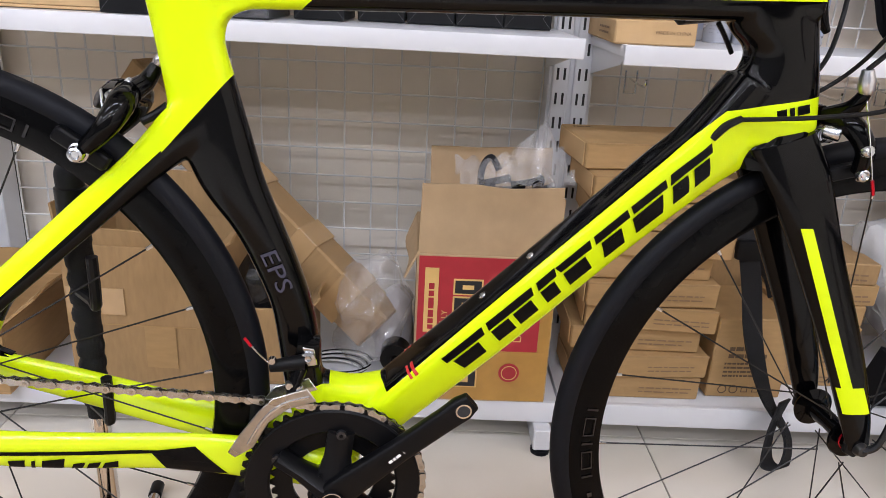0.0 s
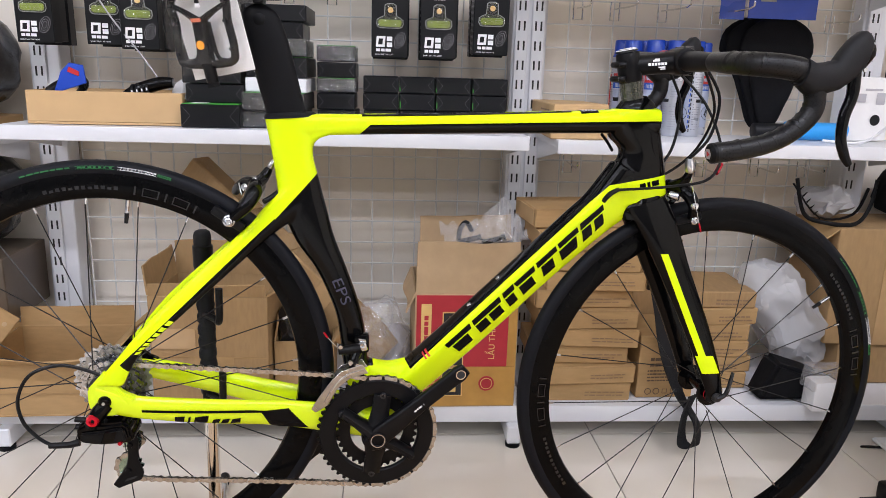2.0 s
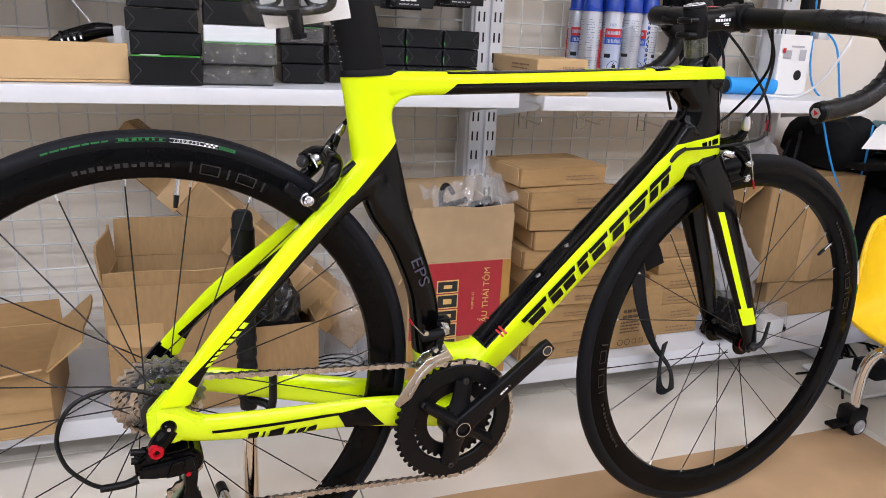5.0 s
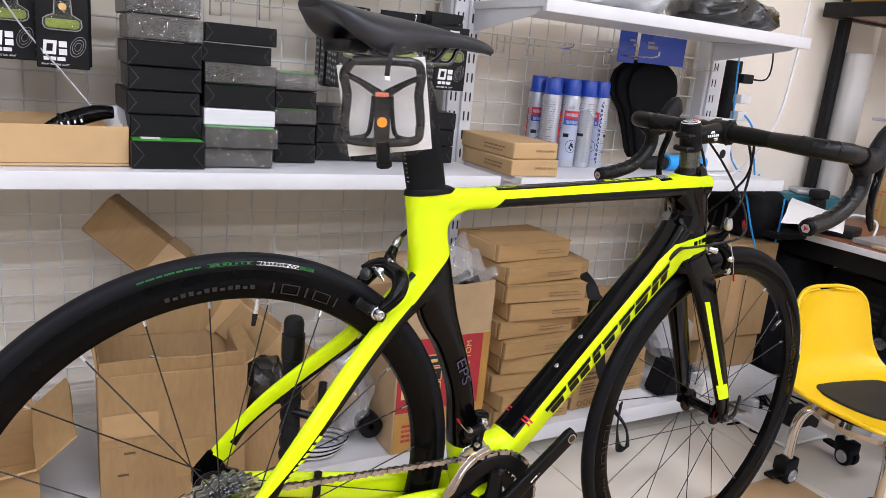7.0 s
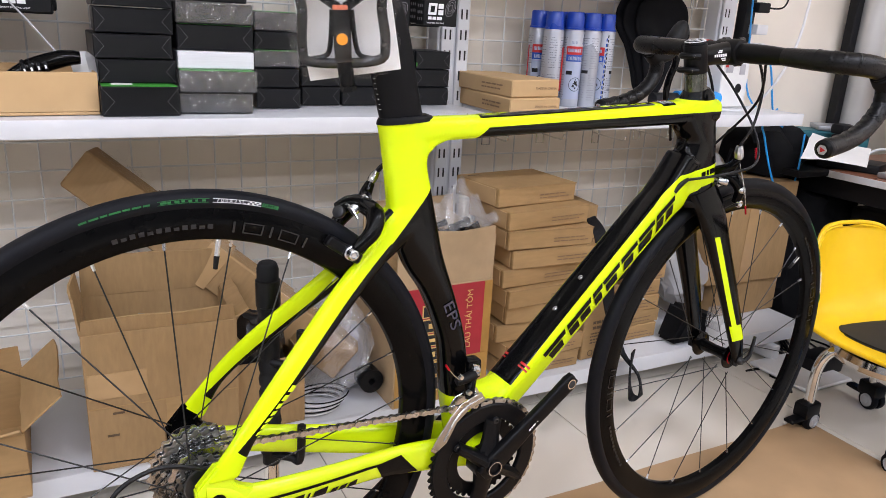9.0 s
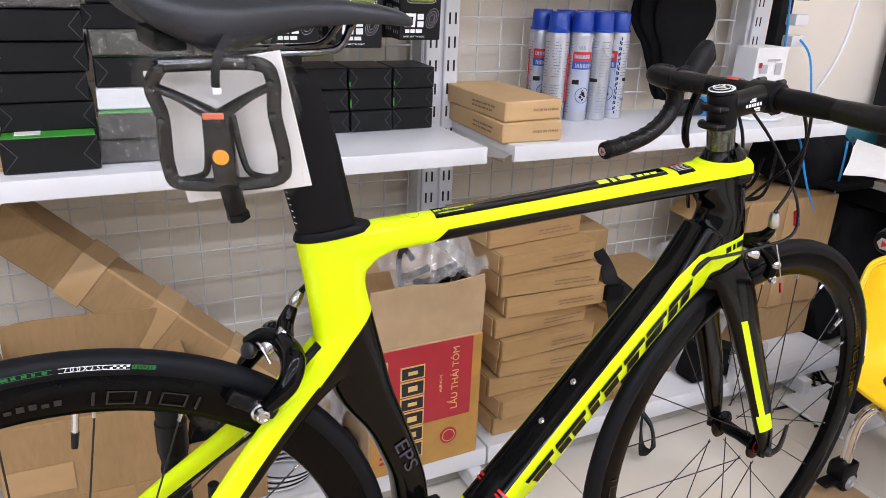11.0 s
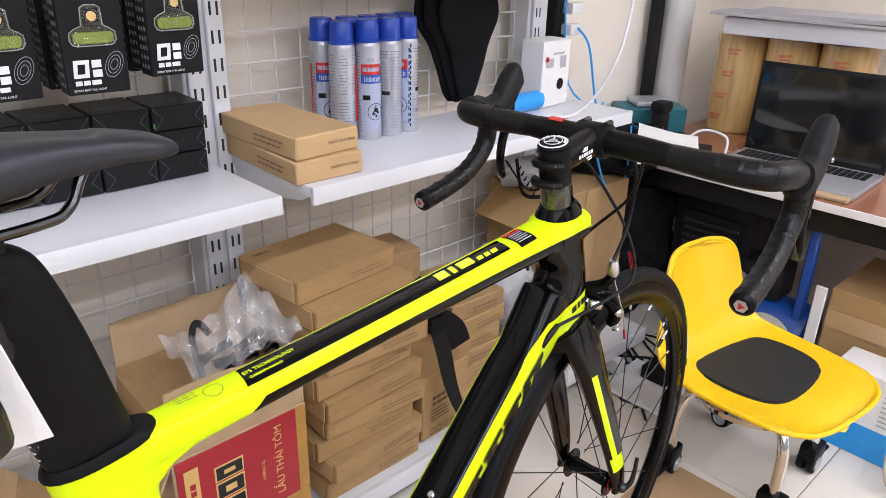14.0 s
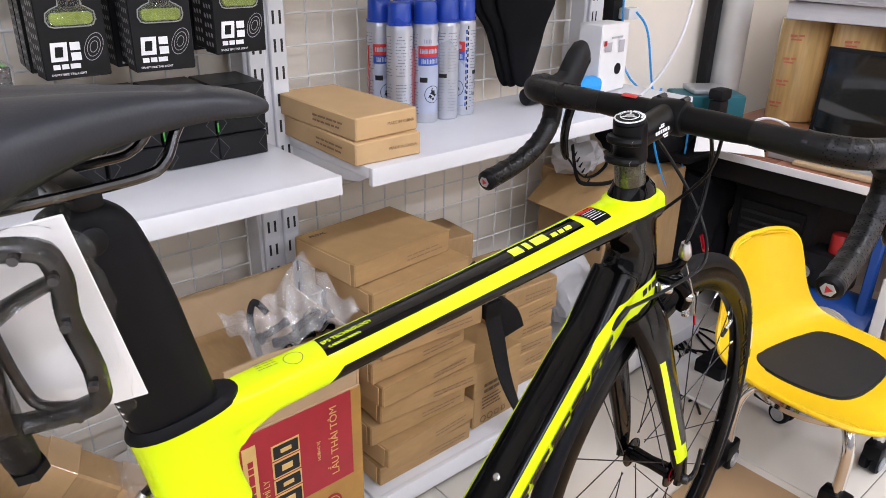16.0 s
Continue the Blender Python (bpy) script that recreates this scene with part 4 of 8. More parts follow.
def wheel(name, label, hub_z, hub_x, n_spokes, rear):
    W = part(name, bmesh.new(), "rim", BIKE, label)
    bpy.data.objects.remove(W)
    e = new(name)
    e.parent = BIKE
    e["label"] = label
    e.matrix_basis = pose(hub_x, -0.006 if rear else 0.0, hub_z)
    R = R_TYRE
    prof = [(R - 0.0125 + 0.0125 * math.cos(a), 0.0125 * math.sin(a) * 1.02) for a in [radians(-128 + 256 * k / 16) for k in range(17)]]
    part("tyre", lathe([(r, h) for r, h in prof] + [(0.3205, 0.0085), (0.3205, -0.0085)], "y", 112, closed=True), "rubber", e, "black slick road tyre")
    rp = [(0.3255, -0.0105), (0.3255, 0.0105), (0.3195, 0.0118), (0.308, 0.0128), (0.297, 0.0112), (0.2885, 0.0065), (0.2865, 0.0), (0.2885, -0.0065), (0.297, -0.0112), (0.308, -0.0128), (0.3195, -0.0118)]
    rim = part("rim", lathe(rp, "y", 112, closed=True), "rim", e, "deep black carbon rim")
    hub_w = 0.066 if rear else 0.05

    hp = [(0, -hub_w), (0.007, -hub_w), (0.009, -hub_w + 0.012), (0.024, -hub_w + 0.014), (0.025, -hub_w + 0.017), (0.0125, -hub_w + 0.02), (0.0105, 0), (0.0125, hub_w - 0.02), (0.025, hub_w - 0.017), (0.024, hub_w - 0.014), (0.009, hub_w - 0.012), (0.007, hub_w), (0, hub_w)]
    part("hub", lathe(hp, "y", 28), "dark_metal" if rear else "gloss_black", e, "black alloy hub")
    part("hub_ring", lathe([(0.0132, 0.016), (0.0142, 0.0165), (0.0142, 0.0225), (0.0132, 0.023), (0.009, 0.023)], "y", 24), "red_anod", e, "red anodised ring").matrix_basis = pose(0, -0.055 if not rear else 0.03, 0)
    sp = part("spoke", cyl((0.019, 0, 0), (0.2885, 0, 0), 0.00095, segs=5), "spoke", e, "thin black bladed spoke")
    nip = part("nipple", cyl((0.278, 0, 0), (0.288, 0, 0), 0.0018, 0.0022, segs=6), "steel", e, "steel spoke nipple")
    first = True
    for k in range(n_spokes):
        a = 360 * k / n_spokes + 4
        sdy = 1 if k % 2 else -1
        f = Vector((math.cos(radians(a + (14 if (k // 2) % 2 else -14) * 3.2)) * 0.021, sdy * (hub_w - 0.016), math.sin(radians(a + (14 if (k // 2) % 2 else -14) * 3.2)) * 0.021))
        t = Vector((math.cos(radians(a)) * 0.289, 0, math.sin(radians(a)) * 0.289))
        d = t - f
        q = d.to_track_quat("X", "Z").to_matrix().to_4x4()
        m = Matrix.Translation(f) @ q @ Matrix.Diagonal((d.length / 0.2885, 1, 1, 1))
        m2 = Matrix.Translation(t - d.normalized() * 0.2885) @ q
        if first:
            sp.matrix_basis, nip.matrix_basis = m, m2
            first = False
        else:
            share(sp, m)
            share(nip, m2)
    # tyre print: bars and the size
    def arc(r0, r1, a0, a1, y, material, nm, steps=8):
        r0, r1 = (float(np.interp(q, (0.2695, 0.3165, 0.338), (0.2865, 0.3255, 0.3445))) for q in (r0, r1))
        bm = sheet(lambda u, v: (math.cos(radians(a0 + (a1 - a0) * u)) * (r0 + (r1 - r0) * v), y, math.sin(radians(a0 + (a1 - a0) * u)) * (r0 + (r1 - r0) * v)), steps, 1)
        return part(nm, bm, material, e, smooth=False)
    base = 84 if rear else 21
    for k, (da, wd) in enumerate(((24, 1.4), (22.3, 1.7), (20.3, 1.2), (18.8, 2.0), (16.5, 1.3), (14.9, 1.6), (13, 1.2))):
        arc(0.3262, 0.3286, base + da, base + da - wd, -0.0136, "decal_green", "print_bar")
    for r0, r1 in ((0.3246, 0.3252), (0.3292, 0.3298)):
        arc(r0, r1, base + 10.5, base + 1.2, -0.0136, "decal_green", "print_bar")
        arc(r0, r1, base + 0.5, base - 9, -0.0137, "decal_white", "print_bar")
    for k, wd in enumerate((1.5, 0.9, 1.2, 0.8, 0.9, 0.6, 0.9)):
        arc(0.3258, 0.3286, base + 10 - 1.25 * k, base + 10 - 1.25 * k - wd * 0.75, -0.0136, "decal_green", "print_bar", 2)
    for k, ch in enumerate("700X25C"):
        a = base - 0.4 - 0.85 * k
        lettering(ch, 0.0062, "decal_white", e, Matrix.Translation((0.335 * math.cos(radians(a)), -0.0139, 0.335 * math.sin(radians(a)))) @ pose(0, 0, 0, 0, 90 - a, 0), "lettering")
    for k in range(6):
        arc(0.3254 + 0.002 * (k % 2), 0.3274 + 0.002 * (k % 2), base - 6.2 - 0.45 * k, base - 6.6 - 0.45 * k, -0.0137, "decal_white", "print_bar", 1)
    arc(0.3248, 0.3296, base - 9.2, base - 12.6, -0.0134, "decal_green", "print_patch")
    for k, ch in enumerate("120PSI"):
        a = base - 9.5 - 0.5 * k
        lettering(ch, 0.004, "decal_black", e, Matrix.Translation((0.335 * math.cos(radians(a)), -0.0139, 0.335 * math.sin(radians(a)))) @ pose(0, 0, 0, 0, 90 - a, 0), "lettering")
    # faint rim graphics
    for c0 in ((base + 6, base - 170) if rear else (base + 8, base + 180)):
        for k in range(12):
            arc(0.289, 0.2955 - 0.002 * (k % 3 == 1), c0 + 14 - k * 1.7, c0 + 14 - k * 1.7 - 1.1, -0.0136, "dark_print", "rim_graphic", 2)
        for k, wd in enumerate((0, 4.2, 0, 4.2, 0)):
            a0 = c0 - 10 - (0, 2.2, 8.4, 10.6, 16.8)[k]
            if wd:
                for r0 in (0.2845, 0.2985):
                    arc(r0, r0 + 0.0016, a0, a0 - wd, -0.0136, "dark_print", "rim_graphic", 4)
                for q in (a0, a0 - wd):
                    arc(0.2845, 0.3001, q, q - 0.35, -0.0136, "dark_print", "rim_graphic", 1)
            else:
                arc(0.2845, 0.3001, a0, a0 - 0.5, -0.0136, "dark_print", "rim_graphic", 1)
    va = radians(82 if rear else 34)
    v = Vector((math.cos(va), 0, math.sin(va)))
    part("valve", tube([v * 0.287, v * 0.267], 0.003, 8, 1), "steel", e, "steel valve stem")
    part("valve_cap", tube([v * 0.267, v * 0.251], [0.0036, 0.0028], 8, 1), "cable", e, "black valve cap")
    return e


RHX, RHZ = -0.0035, 0.3845
FW = wheel("front_wheel", "front wheel with a deep black rim and slick tyre", 0.3292, 1.0005, 20, False)
RW = wheel("rear_wheel", "rear wheel with a deep black rim and slick tyre", RHZ, RHX, 24, True)
part("skewer_nut", lathe([(0, -0.0095), (0.006, -0.009), (0.0085, -0.004), (0.0085, 0)], "y", 16), "dark_metal", FW, "black skewer nut").matrix_basis = pose(0, -0.054, 0)
part("skewer_lever", tube([(0, -0.06, 0), (0.012, -0.066, 0.012), (0.02, -0.066, 0.05)], [0.005, 0.004, 0.003], 8), "dark_metal", FW, "black quick release lever")
part("skewer_nut", lathe([(0, 0.0095), (0.006, 0.009), (0.0085, 0.004), (0.0085, 0)], "y", 16), "dark_metal", RW, "black skewer nut").matrix_basis = pose(0, 0.072, 0)


def toothed(r, teeth, y0, y1, inner, depth=0.0045, holes=None):
    bm = bmesh.new()
    out, inn = [], []
    n = teeth * 4
    for side in (y0, y1):
        o, i2 = [], []
        for k in range(n):
            a = 2 * math.pi * k / n
            rr = r if k % 4 in (0, 1) else r - depth
            o.append(bm.verts.new((rr * math.cos(a), side, rr * math.sin(a))))
            i2.append(bm.verts.new((inner * math.cos(a), side, inner * math.sin(a))))
        out.append(o)
        inn.append(i2)
    for k in range(n):
        j = (k + 1) % n
        bm.faces.new((out[0][k], out[0][j], inn[0][j], inn[0][k]))
        bm.faces.new((out[1][k], inn[1][k], inn[1][j], out[1][j]))
        bm.faces.new((out[0][k], out[1][k], out[1][j], out[0][j]))
        bm.faces.new((inn[0][k], inn[0][j], inn[1][j], inn[1][k]))
    bmesh.ops.recalc_face_normals(bm, faces=bm.faces)
    return bm


# cassette
CASS = part("cassette", cyl((RHX, -0.048, RHZ), (RHX, -0.012, RHZ), 0.018, segs=24), "steel", BIKE, "silver multi-speed cassette")
for k, teeth in enumerate((28, 25, 23, 21, 19, 17, 15, 14, 12, 11)):
    s = part("sprocket", toothed(teeth * 0.00202 + 0.002, teeth, -0.0007, 0.0007, max(0.012, teeth * 0.00202 - 0.012), 0.0038), "sprocket" if k % 3 else "chain", CASS, "silver sprocket", smooth=False)
    s.matrix_basis = pose(RHX, -0.014 - 0.0036 * k, RHZ, 0, k * 13, 0)
part("lock_ring", lathe([(0.009, -0.003), (0.016, -0.002), (0.017, 0.002)], "y", 24), "dark_metal", CASS).matrix_basis = pose(RHX, -0.05, RHZ)
part("spoke_guard", lathe([(0.02, 0), (0.052, 0.0), (0.052, 0.001), (0.02, 0.001)], "y", 36, closed=True), "gloss_black", CASS, "black disc behind the sprockets").matrix_basis = pose(RHX, -0.008, RHZ)

# crankset
BBX, BBZ = 0.4105, 0.2885
CR = part("crankset", cyl((BBX, -0.062, BBZ), (BBX, 0.062, BBZ), 0.026, segs=28), "matte_black", BIKE, "matte black double crankset")
ring = part("chainring", toothed(0.0985, 50, -0.0018, 0.0018, 0.067, 0.005), "matte_black", CR, "large black chainring", smooth=False)
ring.matrix_basis = pose(BBX, -0.046, BBZ, 0, 3, 0)
ring2 = part("chainring", toothed(0.0675, 34, -0.0018, 0.0018, 0.044, 0.005), "matte_black", CR, "smaller black chainring", smooth=False)
ring2.matrix_basis = pose(BBX, -0.0385, BBZ)
part("ring_plate", lathe([(0.0675, -0.0012), (0.0695, -0.0028), (0.092, -0.0028), (0.0935, -0.001), (0.0935, 0.002), (0.0675, 0.002)], "y", 64, closed=True), "matte_black", CR, "black chainring carrier").matrix_basis = pose(BBX, -0.048, BBZ)
ANG = math.degrees(math.atan2(0.402 - BBZ, 0.543 - BBX))
for k in range(4):
    a = math.radians(ANG + (42, 104, 222, 284)[k])
    p = Vector((BBX + 0.070 * math.cos(a), -0.0505, BBZ + 0.070 * math.sin(a)))
    part("spider_arm", tube([(BBX + 0.012 * math.cos(a), -0.054, BBZ + 0.012 * math.sin(a)), (BBX + 0.04 * math.cos(a), -0.0525, BBZ + 0.04 * math.sin(a)), p], [0.022, 0.015, 0.0145], 10, 4, flat=0.6), "matte_black", CR, "crank spider arm")
    part("ring_bolt", lathe([(0.002, -0.0025), (0.005, -0.002), (0.0055, 0.002)], "y", 12), "dark_metal", CR).matrix_basis = pose(p.x, p.y - 0.007, p.z)


def crank_arm(sd, ang):
    a = math.radians(ang)
    d = Vector((math.cos(a), 0, math.sin(a)))
    c = Vector((BBX, sd * 0.0635, BBZ))
    n = Vector((-math.sin(a), 0, math.cos(a)))
    sts = []
    for s, hw, th, out in ((-0.02, 0.012, 0.008, 0), (-0.008, 0.0185, 0.0095, 0), (0.02, 0.0165, 0.009, 0.002), (0.09, 0.0125, 0.0075, 0.006), (0.15, 0.0125, 0.007, 0.010), (0.172, 0.0135, 0.007, 0.011), (0.184, 0.010, 0.006, 0.011)):
        sts.append((c + d * s + Vector((0, sd * out, 0)), n, hw, th))
    part("crank_arm", aero(sts, 20, 4.0), "matte_black", CR, "matte black crank arm without a pedal")
    p = c + d * 0.1725
    part("pedal_hole", lathe([(0.0065, -0.0005), (0.0082, -0.0005), (0.0082, 0.0005), (0.0065, 0.0005)], "y", 20, closed=True), "chrome", CR, "bright threaded pedal eye").matrix_basis = pose(p.x, p.y + sd * 0.0185, p.z)
    part("pedal_eye", cyl((0, -0.0004, 0), (0, 0.0004, 0), 0.0066, segs=18), "slot", CR).matrix_basis = pose(p.x, p.y + sd * 0.0183, p.z)
    return c, d, n


c, d, n = crank_arm(-1, ANG)
crank_arm(1, ANG + 180)
part("axle_cap", lathe([(0.0, 0.002), (0.0098, 0.002), (0.0098, -0.0095), (0.0125, -0.0095), (0.0135, -0.004)], "y", 28), "matte_black", CR, "hollow black crank axle end").matrix_basis = pose(BBX, -0.067, BBZ)
part("axle_ring", lathe([(0.0105, -0.0005), (0.0118, -0.0005), (0.0118, 0.0008), (0.0105, 0.0008)], "y", 28, closed=True), "steel", CR).matrix_basis = pose(BBX, -0.0768, BBZ)
q = c + d * 0.092 - n * 0.001
bars([(-0.016, -0.0016, 0.0045, 0.0032), (-0.0105, -0.0016, 0.003, 0.0032), (-0.0065, -0.0016, 0.0055, 0.0032), (0.003, -0.0016, 0.0035, 0.0032), (0.0075, -0.0016, 0.006, 0.0032)], "decal_white", CR, pose(q.x, q.y - 0.0138, q.z, 0, -ANG, 0))

# chain
CHAIN = new("chain")
CHAIN.parent = BIKE
CHAIN["label"] = "nickel plated roller chain"


def link_mesh(outer):
    h, t = 0.0042, 0.0008
    off = 0.0031 if outer else 0.0018
    bm = bmesh.new()
    for s in (-1, 1):
        pts = []
        for k in range(6):
            a = radians(90 + 180 * k / 5)
            pts.append((-0.00635 + h * math.cos(a), h * math.sin(a)))
        pts.append((0, -h * 0.62))
        for k in range(6):
            a = radians(-90 + 180 * k / 5)
            pts.append((0.00635 + h * math.cos(a), h * math.sin(a)))
        pts.append((0, h * 0.62))
        b = prism(pts, s * off - t / 2, s * off + t / 2)
        bm = merge(bm, b)
    bm = merge(bm, cyl((-0.00635, -0.0036, 0), (-0.00635, 0.0036, 0), 0.0021, segs=8))
    return bm


links = [part("link", link_mesh(True), "chain", CHAIN, smooth=False), part("link", link_mesh(False), "sprocket", CHAIN, smooth=False)]
cy = -0.0445
R1, RS = 0.0965, 0.0355
path = [Vector((RHX, -0.036, RHZ + RS))]
path += [Vector((0.19, -0.041, 0.404)), Vector((0.34, cy, 0.3915))]
for k in range(13):
    a = radians(98 - 190 * k / 12)
    path.append(Vector((BBX + R1 * math.cos(a), cy, BBZ + R1 * math.sin(a))))
path += [Vector((0.25, -0.042, 0.2055)), Vector((0.10, -0.041, 0.2165)), Vector((0.03, -0.038, 0.2215)), Vector((0.010, -0.037, 0.2235)), Vector((-0.002, -0.036, 0.238)), Vector((0.002, -0.036, 0.256)), Vector((0.022, -0.036, 0.2685)), Vector((0.040, -0.036, 0.285)), Vector((0.032, -0.036, 0.303)), Vector((0.005, -0.036, 0.318)), Vector((-0.015, -0.036, 0.345))]
for k in range(1, 6):
    a = radians(215 - 125 * k / 5)
    path.append(Vector((RHX + RS * math.cos(a), -0.036, RHZ + RS * math.sin(a))))
dense = smooth_path(path, 24)
acc, k, prev = 0.0, 0, dense[0]
need = 0.0127
pts = [dense[0]]
for p in dense[1:]:
    while (p - pts[-1]).length >= need:
        dirv = (p - pts[-1]).normalized()
        pts.append(pts[-1] + dirv * need)
for i in range(len(pts) - 1):
    p, q2 = pts[i], pts[i + 1]
    m = Matrix.Translation((p + q2) / 2) @ (q2 - p).to_track_quat("X", "Z").to_matrix().to_4x4()
    if i < 2:
        links[i].matrix_basis = m
    else:
        share(links[i % 2], m)

# rear derailleur
RD = part("rear_derailleur", prism([(-0.039, 0.338), (-0.025, 0.345), (0.009, 0.343), (0.028, 0.346), (0.038, 0.338), (0.040, 0.320), (0.030, 0.310), (-0.011, 0.309), (-0.038, 0.315)], -0.09, -0.058, 0.004, 2), "gloss_black", BIKE, "black rear derailleur with red bolts")
part("outer_link", prism([(-0.034, 0.332), (0.0, 0.335), (0.03, 0.338), (0.034, 0.318), (0.0, 0.313), (-0.032, 0.319)], -0.096, -0.089, 0.003, 2), "matte_black", RD, "black outer link")
part("link_panel", prism([(0.003, 0.334), (0.020, 0.336), (0.014, 0.316), (-0.004, 0.315)], -0.0985, -0.0955, 0.001), "gloss_black", RD)
part("hanger", prism([(-0.013, 0.394), (0.012, 0.397), (0.020, 0.386), (0.017, 0.366), (0.002, 0.355), (-0.012, 0.362)], -0.078, -0.064, 0.002, 2), "gloss_black", RD)
part("mount_arm", tube([(0.004, -0.078, 0.372), (-0.008, -0.084, 0.358), (-0.018, -0.084, 0.34)], [0.012, 0.012, 0.011], 12, 4), "gloss_black", RD)
part("hanger_bolt", lathe([(0, -0.007), (0.006, -0.007), (0.0095, -0.003), (0.0105, 0.006)], "y", 18), "gloss_black", RD).matrix_basis = pose(0.003, -0.083, 0.377)
part("bolt_glint", lathe([(0, -0.0008), (0.0022, -0.0008), (0.0026, 0.0006)], "y", 12), "steel", RD).matrix_basis = pose(0.003, -0.0904, 0.377)
part("red_bolt", lathe([(0.0, -0.001), (0.003, -0.002), (0.0042, -0.005), (0.0078, -0.0045), (0.0098, -0.001), (0.0098, 0.005)], "y", 22), "red_anod", RD, "red anodised pivot bolt").matrix_basis = pose(-0.013, -0.0935, 0.352)
for x, z in ((-0.042, 0.349), (-0.042, 0.337)):
    part("limit_screw", cyl((x, -0.08, z), (x + 0.016, -0.08, z - 0.002), 0.0042, segs=10), "matte_black", RD)
part("red_screw", lathe([(0, -0.002), (0.003, -0.002), (0.0036, 0.002)], "y", 12), "red_anod", RD).matrix_basis = pose(0.022, -0.0915, 0.3125)
part("cage_pivot", lathe([(0, -0.022), (0.012, -0.022), (0.0145, -0.018), (0.0145, 0.018), (0, 0.018)], "y", 20), "gloss_black", RD).matrix_basis = pose(0.028, -0.062, 0.322)
part("cage_plate", prism([(0.020, 0.322), (0.034, 0.312), (0.037, 0.286), (0.034, 0.263), (0.042, 0.238), (0.038, 0.226), (0.002, 0.212), (-0.006, 0.219), (0.016, 0.250), (0.019, 0.265), (0.020, 0.293)], -0.051, -0.047, 0.0012), "matte_black", RD, "black derailleur cage")
part("cage_slot", prism([(0.012, 0.224), (0.028, 0.229), (0.032, 0.233), (0.016, 0.229)], -0.0516, -0.0508), "slot", RD, smooth=False)
part("cage_plate", prism([(0.018, 0.318), (0.030, 0.312), (0.033, 0.286), (0.030, 0.263), (0.032, 0.238), (0.026, 0.228), (0.008, 0.226), (0.012, 0.250), (0.016, 0.28)], -0.030, -0.027, 0.001), "matte_black", RD, "black derailleur cage")
for (px, pz, pr) in ((0.024, 0.287, 0.0165), (0.019, 0.243, 0.0205)):
    part("pulley", toothed(pr, 12, -0.0022, 0.0022, 0.005, 0.0035), "oil", RD, "iridescent pulley wheel", smooth=False).matrix_basis = pose(px, -0.037, pz)
    part("pulley_bolt", lathe([(0, -0.002), (0.004, -0.002), (0.005, 0.001)], "y", 12), "matte_black", RD).matrix_basis = pose(px, -0.052, pz)
part("cable_loop", tube([(-0.075, -0.09, 0.314), (-0.092, -0.088, 0.325), (-0.112, -0.085, 0.35), (-0.118, -0.08, 0.385), (-0.10, -0.075, 0.42), (-0.06, -0.07, 0.432), (-0.02, -0.067, 0.42), (0.004, -0.066, 0.405)], 0.0027, 8), "cable", RD, "black gear cable housing")
part("cable_ferrule", tube([(-0.078, -0.09, 0.313), (-0.05, -0.09, 0.313), (-0.036, -0.088, 0.316)], [0.0045, 0.0048, 0.006], 10, 2), "matte_black", RD)

# front derailleur
FDR = part("front_derailleur", box(0.374, 0.398, -0.042, -0.02, 0.426, 0.456, 0.005, 2), "gloss_black", BIKE, "black front derailleur with a steel cage")
part("clamp_bolt", lathe([(0.0, -0.002), (0.0035, -0.004), (0.007, -0.003), (0.0078, 0.003)], "y", 16), "steel", FDR, "bright clamp bolt").matrix_basis = pose(0.386, -0.044, 0.441)
part("clamp_plate", prism([(0.380, 0.452), (0.392, 0.450), (0.395, 0.432), (0.385, 0.43)], -0.0445, -0.042, 0.0008), "steel", FDR)
part("link_arm", tube([(0.381, -0.045, 0.436), (0.362, -0.05, 0.436), (0.349, -0.05, 0.434)], [0.0085, 0.007, 0.006], 12, 3), "matte_black", FDR)
part("link_arm", tube([(0.378, -0.045, 0.43), (0.372, -0.052, 0.415), (0.37, -0.055, 0.405)], [0.008, 0.007, 0.006], 12, 3), "gloss_black", FDR)
part("cage_plate", prism([(0.352, 0.404), (0.386, 0.415), (0.395, 0.400), (0.367, 0.392), (0.347, 0.376), (0.331, 0.347), (0.312, 0.335), (0.305, 0.341), (0.317, 0.361), (0.338, 0.390)], -0.062, -0.0595, 0.0008), "sprocket", FDR, "bright steel cage plate")
part("cage_rib", tube([(0.388, -0.0625, 0.406), (0.362, -0.0625, 0.398), (0.342, -0.0625, 0.380), (0.326, -0.0625, 0.352)], 0.0016, 6, 4), "steel", FDR)
part("cage_plate", prism([(0.352, 0.408), (0.386, 0.418), (0.395, 0.404), (0.367, 0.396), (0.347, 0.380), (0.338, 0.390)], -0.046, -0.044, 0.0006), "steel", FDR, "bright steel cage plate")
for (p, q2, r2) in ((0.352, 0.444, 0.004), (0.368, 0.416, 0.0045), (0.378, 0.412, 0.004)):
    part("screw", lathe([(0, -0.003), (r2 * 0.8, -0.003), (r2, 0.002)], "y", 12), "steel", FDR).matrix_basis = pose(p, -0.056, q2)
part("cable", tube([(0.350, -0.056, 0.440), (0.340, -0.056, 0.45), (0.331, -0.055, 0.461)], 0.0009, 6), "steel", FDR)
part("cable_tip", tube([(0.332, -0.055, 0.459), (0.326, -0.055, 0.468)], 0.0017, 6, 1), "red_anod", FDR, "red cable end cap")

